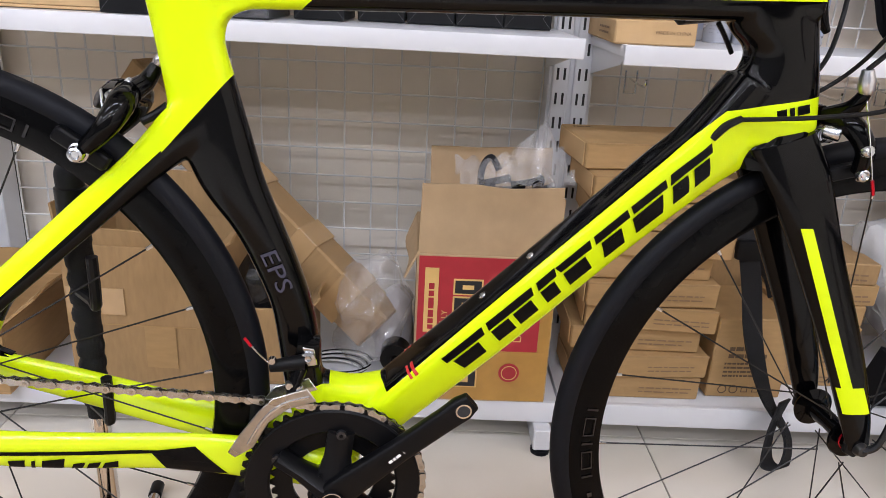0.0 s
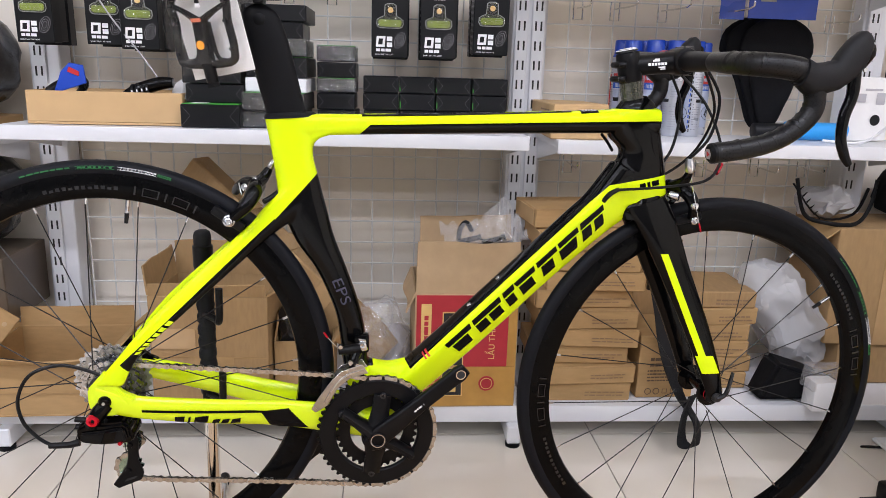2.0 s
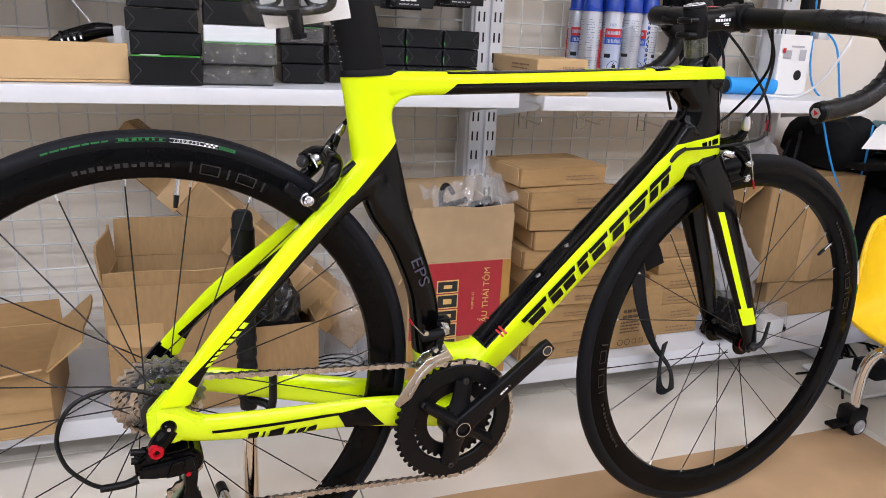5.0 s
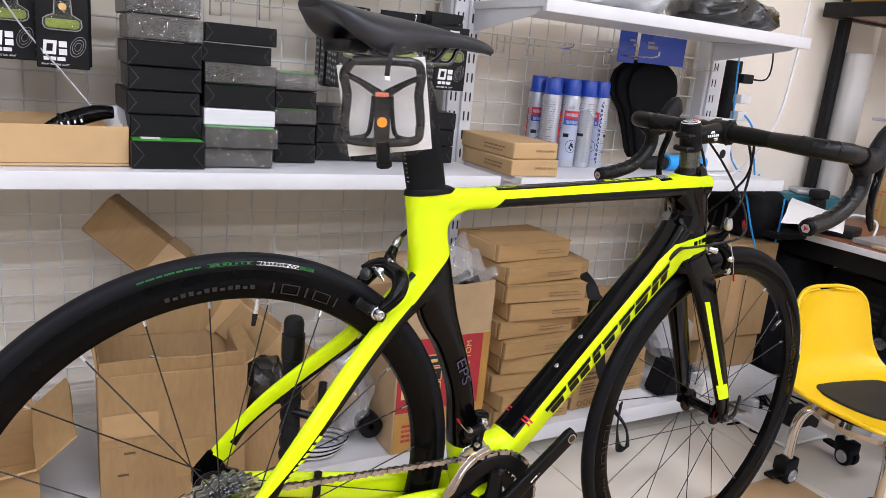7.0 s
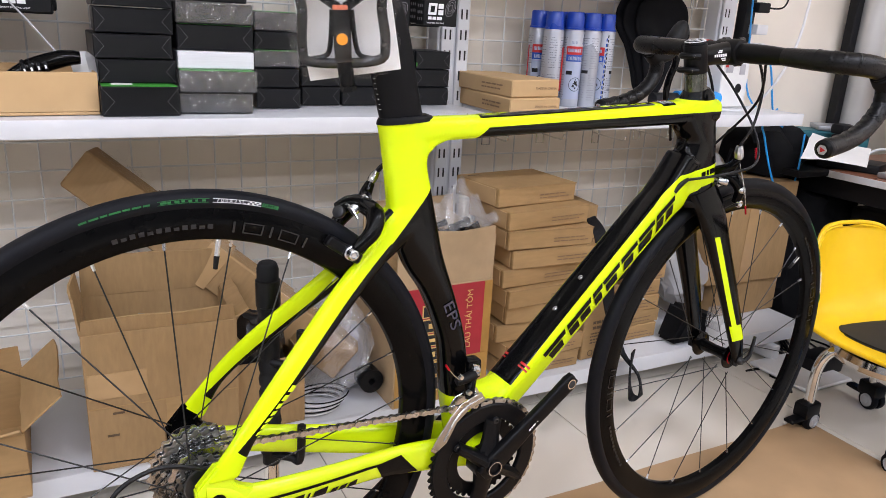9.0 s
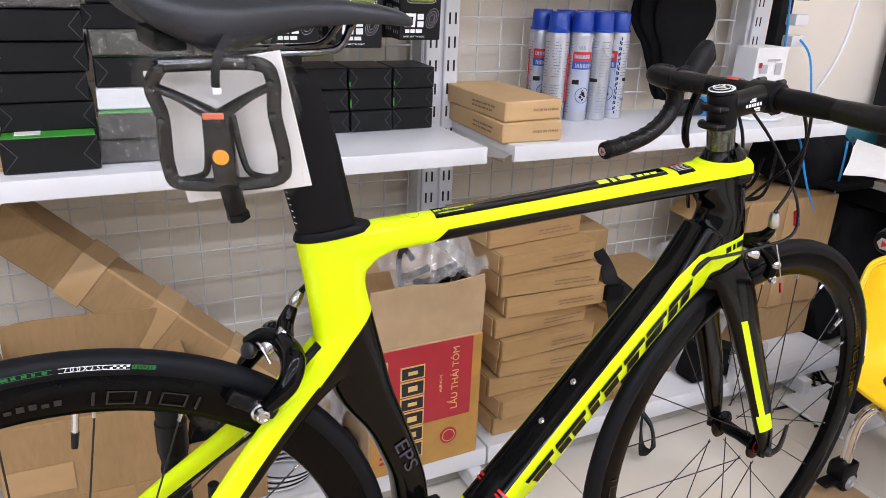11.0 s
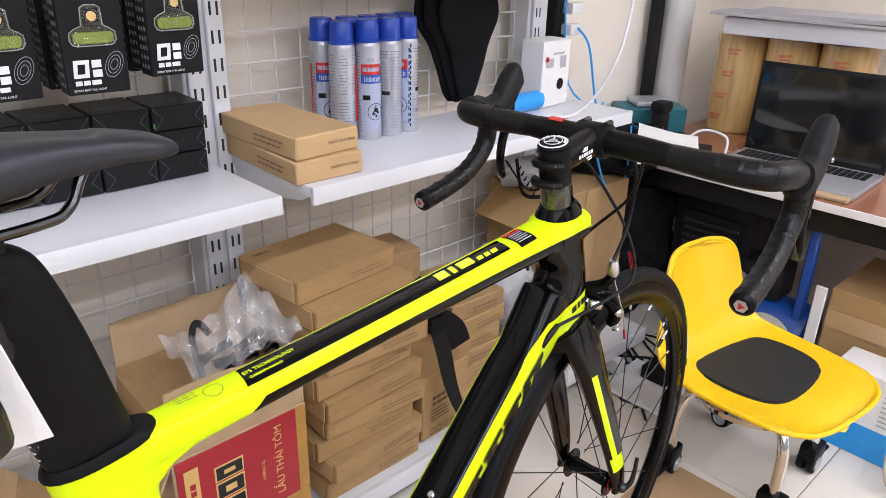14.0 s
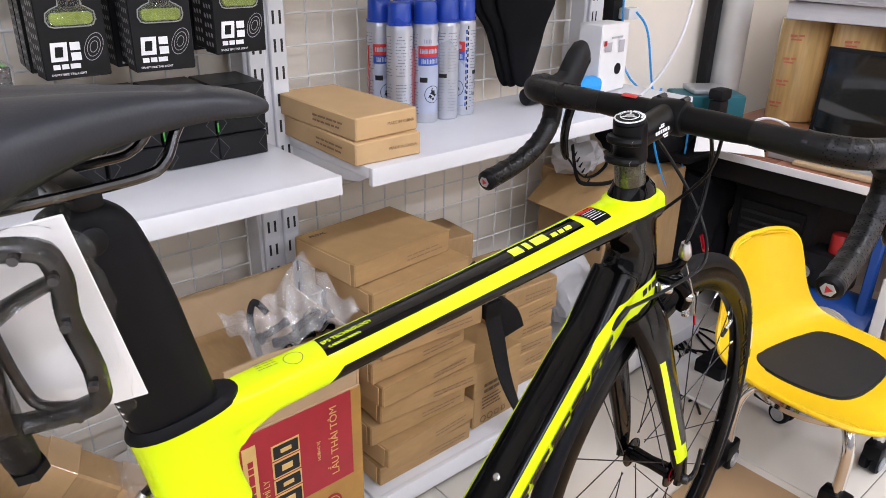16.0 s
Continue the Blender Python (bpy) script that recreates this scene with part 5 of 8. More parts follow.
# front caliper
FB = new("front_brake")
FB.parent = BIKE
FB["label"] = "black dual pivot front brake caliper"
for sd in (-1, 1):
    part("caliper_arm", tube([(0.905, sd * 0.003, 0.694), (0.916, sd * 0.030, 0.689), (0.926, sd * 0.043, 0.668), (0.928, sd * 0.038, 0.645)], [0.010, 0.0115, 0.0095, 0.0075], 14, 6), "gloss_black", FB, "black brake arm")
    shoe = part("brake_shoe", box(-0.028, 0.026, sd * 0.024 - 0.007, sd * 0.024 + 0.007, -0.006, 0.009, 0.005, 3), "matte_black", FB, "black brake shoe")
    shoe.matrix_basis = pose(0.925, 0, 0.641, 0, -13, 0)
    part("pad_bolt", lathe([(0, -0.002), (0.003, -0.002), (0.0045, -0.004), (0.0062, -0.003), (0.007, 0.002)], "y", 16), "steel", FB, "bright pad bolt").matrix_basis = pose(0.928, sd * 0.045, 0.643, 0, 0, 0 if sd < 0 else 180)
part("cable_arm", tube([(0.905, -0.005, 0.694), (0.912, -0.028, 0.706), (0.915, -0.038, 0.722)], [0.0105, 0.0085, 0.0055], 12, 4), "gloss_black", FB, "black cable arm")
part("barrel", tube([(0.9155, -0.038, 0.721), (0.915, -0.038, 0.726), (0.9135, -0.038, 0.735), (0.912, -0.038, 0.744)], [0.0055, 0.008, 0.0075, 0.0055], 14, 1), "steel", FB, "steel barrel adjuster")
part("pivot_bolt", cyl((0.893, -0.02, 0.682), (0.905, -0.031, 0.680), 0.007, segs=14, bevel=0.001), "steel", FB, "bright pivot bolt")
part("clamp_bolt", lathe([(0, -0.004), (0.004, -0.004), (0.006, -0.002), (0.007, 0.003)], "y", 14), "steel", FB, "bright cable clamp bolt").matrix_basis = pose(0.924, -0.050, 0.668)
for k in range(5):
    part("spring", lathe([(0.0065, -0.0008), (0.0078, 0.0), (0.0065, 0.0008)], "x", 14), "steel", FB).matrix_basis = pose(0.896 + 0.0025 * k, -0.012, 0.676, 0, 10, 20)
part("inner_cable", tube([(0.9155, -0.039, 0.721), (0.923, -0.055, 0.668), (0.931, -0.056, 0.64)], 0.0008, 5, 2), "steel", FB)
part("cable_tip", tube([(0.931, -0.056, 0.641), (0.936, -0.056, 0.626)], 0.0017, 6, 1), "red_anod", FB, "red cable end cap")

# rear caliper
RB = new("rear_brake")
RB.parent = BIKE
RB["label"] = "black dual pivot rear brake caliper"
for sd in (-1, 1):
    part("caliper_arm", tube([(0.222, sd * 0.003, 0.692), (0.224, sd * 0.030, 0.686), (0.214, sd * 0.043, 0.668), (0.194, sd * 0.041, 0.648)], [0.011, 0.0125, 0.0105, 0.008], 14, 6), "gloss_black", RB, "black brake arm")
    shoe = part("brake_shoe", box(-0.028, 0.026, sd * 0.024 - 0.007, sd * 0.024 + 0.007, -0.006, 0.009, 0.005, 3), "matte_black", RB, "black brake shoe")
    shoe.matrix_basis = pose(0.184, 0, 0.642, 0, 35, 0)
    part("pad_bolt", lathe([(0, -0.002), (0.003, -0.002), (0.0045, -0.004), (0.0065, -0.003), (0.0075, 0.002)], "y", 16), "steel", RB, "bright pad bolt").matrix_basis = pose(0.187, sd * 0.047, 0.643, 0, 0, 0 if sd < 0 else 180)
    part("pad_washer", lathe([(0.007, -0.004), (0.009, -0.003), (0.009, 0.006), (0.007, 0.006)], "y", 16), "steel", RB).matrix_basis = pose(0.187, sd * 0.038, 0.643)
part("cable_arm", tube([(0.224, 0.0, 0.692), (0.233, 0.018, 0.699), (0.243, 0.023, 0.714)], [0.0115, 0.009, 0.006], 12, 4), "gloss_black", RB, "black cable arm")
part("clamp_arm", tube([(0.22, -0.002, 0.694), (0.208, 0.012, 0.692), (0.196, 0.019, 0.683)], [0.010, 0.0105, 0.010], 12, 4), "gloss_black", RB)
part("clamp_bolt", cyl((0.196, 0.012, 0.681), (0.190, 0.008, 0.684), 0.0085, segs=14, bevel=0.002), "dark_metal", RB)
part("pivot_bolt", cyl((0.205, 0.0, 0.684), (0.228, 0.0, 0.700), 0.0075, segs=14, bevel=0.001), "steel", RB, "bright pivot bolt")
part("spring", tube([(0.205, -0.02, 0.68), (0.20, -0.006, 0.694), (0.20, 0.008, 0.69), (0.207, 0.024, 0.675)], 0.0014, 6), "steel", RB)
part("release_lever", tube([(0.236, -0.016, 0.668), (0.248, -0.010, 0.674), (0.259, -0.008, 0.680)], [0.004, 0.0045, 0.0065], 10, 4), "matte_black", RB, "black release lever")
part("barrel", tube([(0.243, 0.023, 0.714), (0.2455, 0.0235, 0.718), (0.249, 0.0245, 0.7225), (0.253, 0.025, 0.728)], [0.0048, 0.0062, 0.0060, 0.0045], 14, 1), "sprocket", RB, "steel barrel adjuster")
part("cable_boot", tube([(0.252, 0.025, 0.727), (0.258, 0.018, 0.737), (0.264, 0.008, 0.744)], 0.0034, 10, 4), "cable", RB, "black cable into the frame")
part("inner_cable", tube([(0.243, 0.023, 0.712), (0.222, 0.021, 0.698), (0.197, 0.016, 0.68)], 0.0008, 5, 2), "steel", RB)

# seat post, saddle
SP = stations([(0.3035, 0.797), (0.2915, 0.85), (0.283, 0.8875), (0.272, 0.925), (0.2625, 0.946), (0.247, 0.957)], [(0.2445, 0.795), (0.2315, 0.845), (0.222, 0.89), (0.2135, 0.935), (0.216, 0.950), (0.229, 0.9575)], [0.0135, 0.0135, 0.0135, 0.0135, 0.012, 0.007])
POST = part("seat_post", aero(SP, ex=2.7), "post_black", BIKE, "satin black aero seat post")
for k in range(14):
    z = 0.812 + 0.0062 * k
    xb = float(np.interp(z, [0.795, 0.845, 0.89], [0.2445, 0.2315, 0.222]))
    part("scale_mark", box(xb - 0.0001, xb + 0.002, -0.0058, -0.0028 + (0.002 if k % 4 == 0 else 0), z, z + 0.0006, 0), "decal_white", POST, smooth=False)
part("clamp_bolt", lathe([(0, -0.001), (0.007, -0.001), (0.0085, 0.0), (0.0085, 0.003)], "y", 20), "post_black", POST).matrix_basis = pose(0.238, -0.0142, 0.936)
part("rail_clamp", box(0.230, 0.246, -0.0255, 0.0255, 0.958, 0.9715, 0.005, 2), "matte_black", POST, "black rail clamp").matrix_basis = Matrix.Translation((0.247, 0, 0.955)) @ pose(0, 0, 0, 0, -6, 0) @ Matrix.Translation((-0.247, 0, -0.955))

prof = [(0.359, 0.994, 0.991, 0.004), (0.354, 0.998, 0.989, 0.012), (0.340, 1.004, 0.989, 0.017), (0.312, 1.010, 0.991, 0.0195), (0.275, 1.015, 0.990, 0.0245), (0.24, 1.018, 0.987, 0.035), (0.21, 1.020, 0.981, 0.046), (0.18, 1.0215, 0.974, 0.058),
        (0.15, 1.024, 0.979, 0.065), (0.12, 1.028, 0.994, 0.066), (0.10, 1.030, 1.013, 0.053), (0.09, 1.030, 1.021, 0.037)]
xs = [p[0] for p in smooth_path([(p[0], p[3], p[1]) for p in prof], 5)]
ws = [p[1] for p in smooth_path([(p[0], p[3], p[1]) for p in prof], 5)]
tops = [p[2] for p in smooth_path([(p[0], p[3], p[1]) for p in prof], 5)]
lows = [p[2] for p in smooth_path([(p[0], p[3], p[2]) for p in prof], 5)]
bm = bmesh.new()
rings = []
for x, hw, zt, zb in zip(xs, ws, tops, lows):
    ring = []
    zm = zb + 0.3 * (zt - zb)
    groove = 0.005 if 0.13 < x < 0.31 else 0.001
    for k in range(40):
        t = 2 * math.pi * k / 40
        ct, st = math.cos(t), math.sin(t)
        w = math.copysign(abs(ct) ** 0.85, ct) * hw
        if st >= 0:
            zz = zm + (zt - zm) * abs(st) ** 0.75 - groove * math.exp(-(w / 0.011) ** 2)
        else:
            side = min(1.0, abs(st) * 2.2)
            zz = zm - (zm - zb) * side
            if abs(ct) < 0.75:
                zz += (0.75 - abs(ct)) / 0.75 * 0.6 * (zt - 0.012 - zz)
        ring.append(bm.verts.new((x, w, zz)))
    rings.append(ring)
for i in range(len(rings) - 1):
    for k in range(40):
        bm.faces.new((rings[i][k], rings[i][(k + 1) % 40], rings[i + 1][(k + 1) % 40], rings[i + 1][k]))
bm.faces.new(rings[0])
bm.faces.new(list(reversed(rings[-1])))
bmesh.ops.recalc_face_normals(bm, faces=bm.faces)
SADDLE = part("saddle", bm, "saddle", BIKE, "matte dark grey narrow racing saddle", auto=60)
for sd in (-1, 1):
    part("rail", tube([(0.302, sd * 0.010, 0.998), (0.292, sd * 0.014, 0.987), (0.281, sd * 0.019, 0.973), (0.262, sd * 0.022, 0.9685), (0.19, sd * 0.023, 0.968), (0.162, sd * 0.030, 0.975), (0.14, sd * 0.036, 0.992)], 0.0032, 10), "dark_chrome", SADDLE, "dark steel saddle rail")
part("under_bridge", box(0.125, 0.15, -0.04, 0.04, 0.972, 0.988, 0.005, 2), "matte_black", SADDLE)

# stem, handlebar
part("top_cap", lathe([(0.0, 0.004), (0.012, 0.0045), (0.0172, 0.002), (0.018, 0)], "z", 28), "matte_black", BIKE, "black stem cap with white ring graphic").matrix_basis = pose(0.8055, 0, 0.9085, 0, -12, 0)
CAP = bpy.data.objects["top_cap"]
part("ring_graphic", lathe([(0.0152, 0.0036), (0.0166, 0.0031), (0.0166, 0.0036), (0.0152, 0.0042)], "z", 28), "decal_white", CAP)
part("ring_graphic", lathe([(0.0098, 0.0049), (0.0106, 0.0047), (0.0106, 0.0052), (0.0098, 0.0054)], "z", 28), "decal_white", CAP)
for k in range(14):
    part("ring_graphic", box(0.0122, 0.0146, -0.0009, 0.0009 + 0.0006 * (k % 2), 0.0041, 0.0049, 0), "decal_white", CAP).matrix_basis = pose(0, 0, 0, 0, 0, 14 * k + 170 * (k > 6) + 10)
part("ring_graphic", lathe([(0.0, 0.0052), (0.005, 0.0052)], "z", 16), "steel", CAP)
for k in range(3):
    part("ring_graphic", box(0.004, 0.0098, -0.0008, 0.0008, 0.0049, 0.0056, 0), "decal_white", CAP).matrix_basis = pose(0, 0, 0, 0, 0, 120 * k + 20)
part("headset_cover", aero([(Vector((0.829, 0, 0.8175)), Vector((1, 0, 0.2)).normalized(), 0.034, 0.024), (Vector((0.827, 0, 0.827)), Vector((1, 0, 0.2)).normalized(), 0.031, 0.0225), (Vector((0.824, 0, 0.836)), Vector((1, 0, 0.25)).normalized(), 0.021, 0.0185)]), "gloss_black", BIKE, "gloss black headset cover")
part("steerer", cyl((0.826, 0, 0.815), (0.8155, 0, 0.866), 0.0178, segs=28), "carbon", BIKE, "glossy carbon spacer")
STEM = part("stem", merge(cyl((0.8165, 0, 0.862), (0.8065, 0, 0.9075), 0.0186, segs=28, bevel=0.002), tube([(0.805, 0, 0.886), (0.85, 0, 0.891), (0.892, 0, 0.896)], [0.0168, 0.0165, 0.018], 20, 3)), "matte_black", BIKE, "matte black handlebar stem")
part("faceplate", cyl((0.9, -0.022, 0.897), (0.9, 0.022, 0.897), 0.0212, segs=26, bevel=0.003), "matte_black", STEM, "black faceplate")
for sd in (-1, 1):
    for z in (0.916, 0.878):
        part("faceplate_bolt", cyl((0.898, sd * 0.0145, z), (0.912, sd * 0.0145, z + 0.001), 0.0042, segs=10), "dark_metal", STEM)
for z in (0.866, 0.888):
    part("clamp_ear", tube([(0.799, -0.0172, z), (0.790, -0.0095, z), (0.7895, 0.0095, z), (0.799, 0.0172, z)], 0.0052, 8, 3), "matte_black", STEM)
    part("clamp_bolt", cyl((0.791, -0.0155, z), (0.7915, -0.0125, z), 0.0034, segs=10), "steel", STEM, "steel clamp bolt")
bars([(-0.017 + 0.0055 * k, -0.002, 0.0042, 0.0042) for k in range(6)] + [(-0.009, 0.0042, 0.012, 0.0022), (-0.006, 0.0068, 0.009, 0.0018), (0.0, -0.0062, 0.012, 0.0022), (0.003, -0.0088, 0.009, 0.0018)], "decal_white", STEM, pose(0.853, -0.0172, 0.891, -4, -5, 0), "stem_graphic")
HB = part("handlebar", tube([(0.899, 0.10, 0.897), (0.9, 0.05, 0.897), (0.9, -0.05, 0.897), (0.899, -0.10, 0.897)], [0.0128, 0.0158, 0.0158, 0.0128], 18, 4), "matte_black", BIKE, "black drop handlebar with perforated tape")
part("red_mark", sheet(lambda u, v: (0.9 + 0.0172 * math.sin(radians(-30 + 60 * u)), 0.045 + 0.02 * v, 0.897 + 0.0172 * math.cos(radians(-30 + 60 * u))), 6, 1), "decal_red", HB, "small red mark")
for sd in (-1, 1):
    bar = [(0.899, sd * 0.095, 0.897), (0.897, sd * 0.14, 0.8965), (0.899, sd * 0.175, 0.896), (0.908, sd * 0.199, 0.8955), (0.93, sd * 0.212, 0.894), (0.957, sd * 0.2165, 0.890)]
    part("top_tape", tube(bar, [0.0138, 0.0156, 0.0162, 0.0165, 0.0165, 0.0165], 28, 6), "tape", HB, "black perforated bar tape")
    drop = [(0.95, sd * 0.2165, 0.888), (0.968, sd * 0.217, 0.882), (0.981, sd * 0.218, 0.862), (0.982, sd * 0.219, 0.838), (0.966, sd * 0.2185, 0.817), (0.935, sd * 0.219, 0.797), (0.892, sd * 0.2195, 0.7845), (0.839, sd * 0.2195, 0.777)]
    part("tape_drop", tube(drop, [0.0158, 0.0152, 0.0142, 0.0138, 0.0138, 0.0138, 0.0138, 0.0138], 28, 6), "tape", HB, "black perforated bar tape on the drop")
    # winding ridges
    P = smooth_path(bar[1:], 5)
    Q = smooth_path(drop[2:], 6)
    for pts2, rr in ((P[:14], 0.0158), (Q, 0.0137)):
        for i in range(2, len(pts2) - 1, 3):
            t = (pts2[i + 1] - pts2[i - 1]).normalized()
            r = part("tape_ridge", lathe([(rr + 0.0, -0.007), (rr + 0.0003, -0.003), (rr + 0.0005, 0), (rr - 0.0001, 0.0008)], "z", 22), "tape", HB)
            r.matrix_basis = Matrix.Translation(pts2[i]) @ t.to_track_quat("Z", "Y").to_matrix().to_4x4() @ pose(0, 0, 0, 14, 8, 0)
    # perforations
    holes = bmesh.new()
    for pts2, rr in ((P[4:], 0.0164), (Q, 0.0139)):
        for i in range(0, len(pts2) - 1):
            t = (pts2[i + 1] - pts2[i]).normalized()
            w = t.cross(Vector((0, 0, 1))).normalized()
            up = w.cross(t)
            for f in (0.25, 0.75):
                if i % 3 == 2:
                    continue
                cpt = pts2[i].lerp(pts2[i + 1], f)
                for a in range(0, 360, 24):
                    nn = w * math.cos(radians(a + 12 * (f > 0.5))) + up * math.sin(radians(a + 12 * (f > 0.5)))
                    o1 = cpt + nn * (rr + 0.0003)
                    e1 = t * 0.0006
                    e2 = nn.cross(t) * 0.0006
                    holes.faces.new([holes.verts.new(o1 + e1 + e2), holes.verts.new(o1 - e1 + e2), holes.verts.new(o1 - e1 - e2), holes.verts.new(o1 + e1 - e2)])
    hp = part("tape_perforation", holes, "hole", HB, smooth=False)
    hp["kind"] = "stuff"
    end = part("bar_plug", lathe([(0, 0.004), (0.0098, 0.0035), (0.0138, 0.0), (0.0143, -0.004)], "z", 24), "matte_black", HB, "black bar end plug with a red and white badge")
    md = Matrix.Translation((0.836, sd * 0.2195, 0.7767)) @ Vector((-0.05, 0, -0.0075)).to_track_quat("Z", "Y").to_matrix().to_4x4()
    end.matrix_basis = md
    b1 = part("plug_badge", lathe([(0, 0), (0.0078, 0)], "z", 6), "silver", HB, "silver badge", smooth=False)
    b1.matrix_basis = md @ pose(0, 0, 0.0042)
    b2 = part("plug_badge", lathe([(0, 0), (0.005, 0)], "z", 3), "decal_red", HB, "red badge", smooth=False)
    b2.matrix_basis = md @ pose(0, 0, 0.0046)
    # hood and lever
    hs = []
    for x, z, tx, tz, a, b in ((0.955, 0.888, 0.2, 1, 0.019, 0.0175), (0.975, 0.877, 0.15, 1, 0.0215, 0.0185), (1.0, 0.876, 0, 1, 0.0215, 0.0175), (1.025, 0.879, -0.25, 1, 0.0205, 0.0165), (1.045, 0.892, -0.7, 1, 0.0225, 0.0165), (1.061, 0.908, -0.9, 1, 0.021, 0.016), (1.073, 0.921, -0.9, 1, 0.016, 0.0135), (1.078, 0.927, -0.9, 1, 0.009, 0.008)):
        hs.append((Vector((0.955 + 0.77 * (x - 0.955), sd * 0.2185, z + 0.085 * (x - 0.955))), Vector((tx, 0, tz)).normalized(), a, b))
    hd = part("brake_hood", aero(hs, 24, 2.4), "hood", HB, "black rubber brake hood")
    for k in range(4):
        part("hood_rib", tube([(0.962 + 0.012 * k, sd * 0.2345, 0.878 + 0.001 * k), (0.970 + 0.012 * k, sd * 0.228, 0.892), (0.975 + 0.012 * k, sd * 0.217, 0.897)], 0.0012, 5, 3), "hood", HB)
    part("lever_cap", tube([(1.041, sd * 0.2185, 0.898), (1.052, sd * 0.2185, 0.916), (1.055, sd * 0.2185, 0.927)], [0.010, 0.012, 0.007], 12, 4), "gloss_black", HB, "gloss black lever head")
    part("brake_lever", tube([(1.037, sd * 0.2185, 0.893), (1.04, sd * 0.2195, 0.86), (1.031, sd * 0.2215, 0.83), (1.03, sd * 0.2235, 0.80), (1.038, sd * 0.2255, 0.777), (1.048, sd * 0.2265, 0.763)], [0.0105, 0.009, 0.0085, 0.008, 0.0075, 0.005], 12, 5, flat=0.75), "gloss_black", HB, "gloss black brake lever")
    part("lever_pin", lathe([(0, -0.001), (0.003, -0.001), (0.0035, 0.001)], "y", 10), "steel", HB).matrix_basis = pose(1.04, sd * 0.235, 0.893, 0, 0, 0 if sd < 0 else 180)

# cables in front of the head tube
part("front_cable", tube([(0.925, -0.04, 0.885), (0.955, -0.035, 0.84), (0.945, -0.036, 0.78), (0.912, -0.038, 0.744)], 0.0025, 8), "cable", BIKE, "black brake cable housing")
part("gear_cable", tube([(0.915, 0.05, 0.885), (0.965, 0.03, 0.83), (0.975, -0.02, 0.76), (0.945, -0.05, 0.715), (0.88, -0.045, 0.70), (0.80, -0.031, 0.692)], 0.0023, 8), "cable", BIKE, "black gear cable housing")
part("gear_cable", tube([(0.91, -0.06, 0.885), (0.95, -0.03, 0.82), (0.955, 0.03, 0.75), (0.91, 0.05, 0.705), (0.84, 0.034, 0.695), (0.80, 0.030, 0.692)], 0.0023, 8), "cable", BIKE, "black gear cable housing")
part("gear_cable", tube([(0.905, 0.06, 0.888), (0.93, 0.05, 0.83), (0.915, 0.03, 0.76), (0.885, 0.012, 0.725), (0.872, 0.005, 0.72)], 0.0025, 8), "cable", BIKE, "black brake cable housing")
part("cable_sleeve", tube([(0.958, -0.043, 0.722), (0.972, -0.03, 0.735)], 0.0042, 10, 1), "red_anod", BIKE, "red cable adjuster")
part("rear_brake_cable", tube([(0.775, 0.0, 0.778), (0.79, 0.012, 0.765), (0.803, 0.02, 0.75)], 0.0025, 8), "cable", BIKE, "black cable under the top tube")

# the fork, front wheel and bars are turned a little to the far side
AXIS = Vector((-0.199, 0, 0.98))



def turned(deg):
    return Matrix.Translation((0.826, 0, 0.815)) @ Matrix.Rotation(radians(deg), 4, AXIS) @ Matrix.Translation((-0.826, 0, -0.815))


for ob in BIKE.children:
    kind = ob.name.split(".")[0]
    if kind in ("fork", "front_wheel", "front_brake", "front_cable"):
        ob.matrix_basis = turned(1.7) @ ob.matrix_basis
    elif kind in ("top_cap", "headset_cover", "steerer", "stem"):
        ob.matrix_basis = turned(2.6) @ ob.matrix_basis
    elif kind == "handlebar":
        ob.matrix_basis = turned(3.06) @ Matrix.Translation((0, -0.005, 0.897)) @ pose(0, 0, 0, 1.72) @ Matrix.Translation((0, 0, -0.897)) @ ob.matrix_basis

# ---- pedal set hanging under the saddle ----
PED = thing("packed_pedals", "wrapped black platform pedal on white card under saddle", "pedals", pose(0.1705, -0.038, 0.9165, 9, -2.5, -22.6))
card = part("backing_card", crumple(box(-0.052, 0.053, -0.0006, 0.0006, -0.062, 0.052, 0.0004), 0.002, 30, 2), "white_card", PED, "white backing card")
card.matrix_basis = pose(0.003, 0.012, -0.003, 0, -7.4, 0)
ol = [(-0.036, 0.050), (0.032, 0.051), (0.0445, 0.038), (0.043, 0.012), (0.0465, -0.026), (0.036, -0.044), (-0.033, -0.046), (-0.0445, -0.032), (-0.042, 0.010), (-0.046, 0.034)]
part("pedal_frame", tube([(x, -0.004, z) for x, z in ol + ol[:1]], 0.0056, 10, 5), "wrapped_black", PED, "black pedal cage")
part("pedal_axle", crumple(box(-0.0095, 0.0095, -0.014, 0.002, -0.046, 0.016, 0.004, 2), 0.001, 60), "wrapped_black", PED, "black pedal axle housing")
part("pedal_axle", tube([(0.001, -0.006, -0.044), (0.003, -0.006, -0.066), (0.004, -0.006, -0.073)], [0.009, 0.0085, 0.007], 12, 3), "matte_black", PED, "black pedal axle")
part("axle_nut", cyl((0.004, -0.006, -0.071), (0.0045, -0.006, -0.077), 0.0095, segs=6), "matte_black", PED)
for sx in (-1, 1):
    part("pedal_strut", tube([(sx * 0.044, -0.004, 0.034), (sx * 0.026, -0.005, 0.026), (sx * 0.004, -0.007, 0.013)], [0.0042, 0.0046, 0.007], 10, 4, flat=0.8), "wrapped_black", PED)
    part("pedal_strut", tube([(sx * 0.0105, -0.002, 0.010), (sx * 0.013, -0.002, -0.02), (sx * 0.018, -0.002, -0.038), (sx * 0.034, -0.003, -0.042)], 0.0028, 8, 4), "wrapped_black", PED)
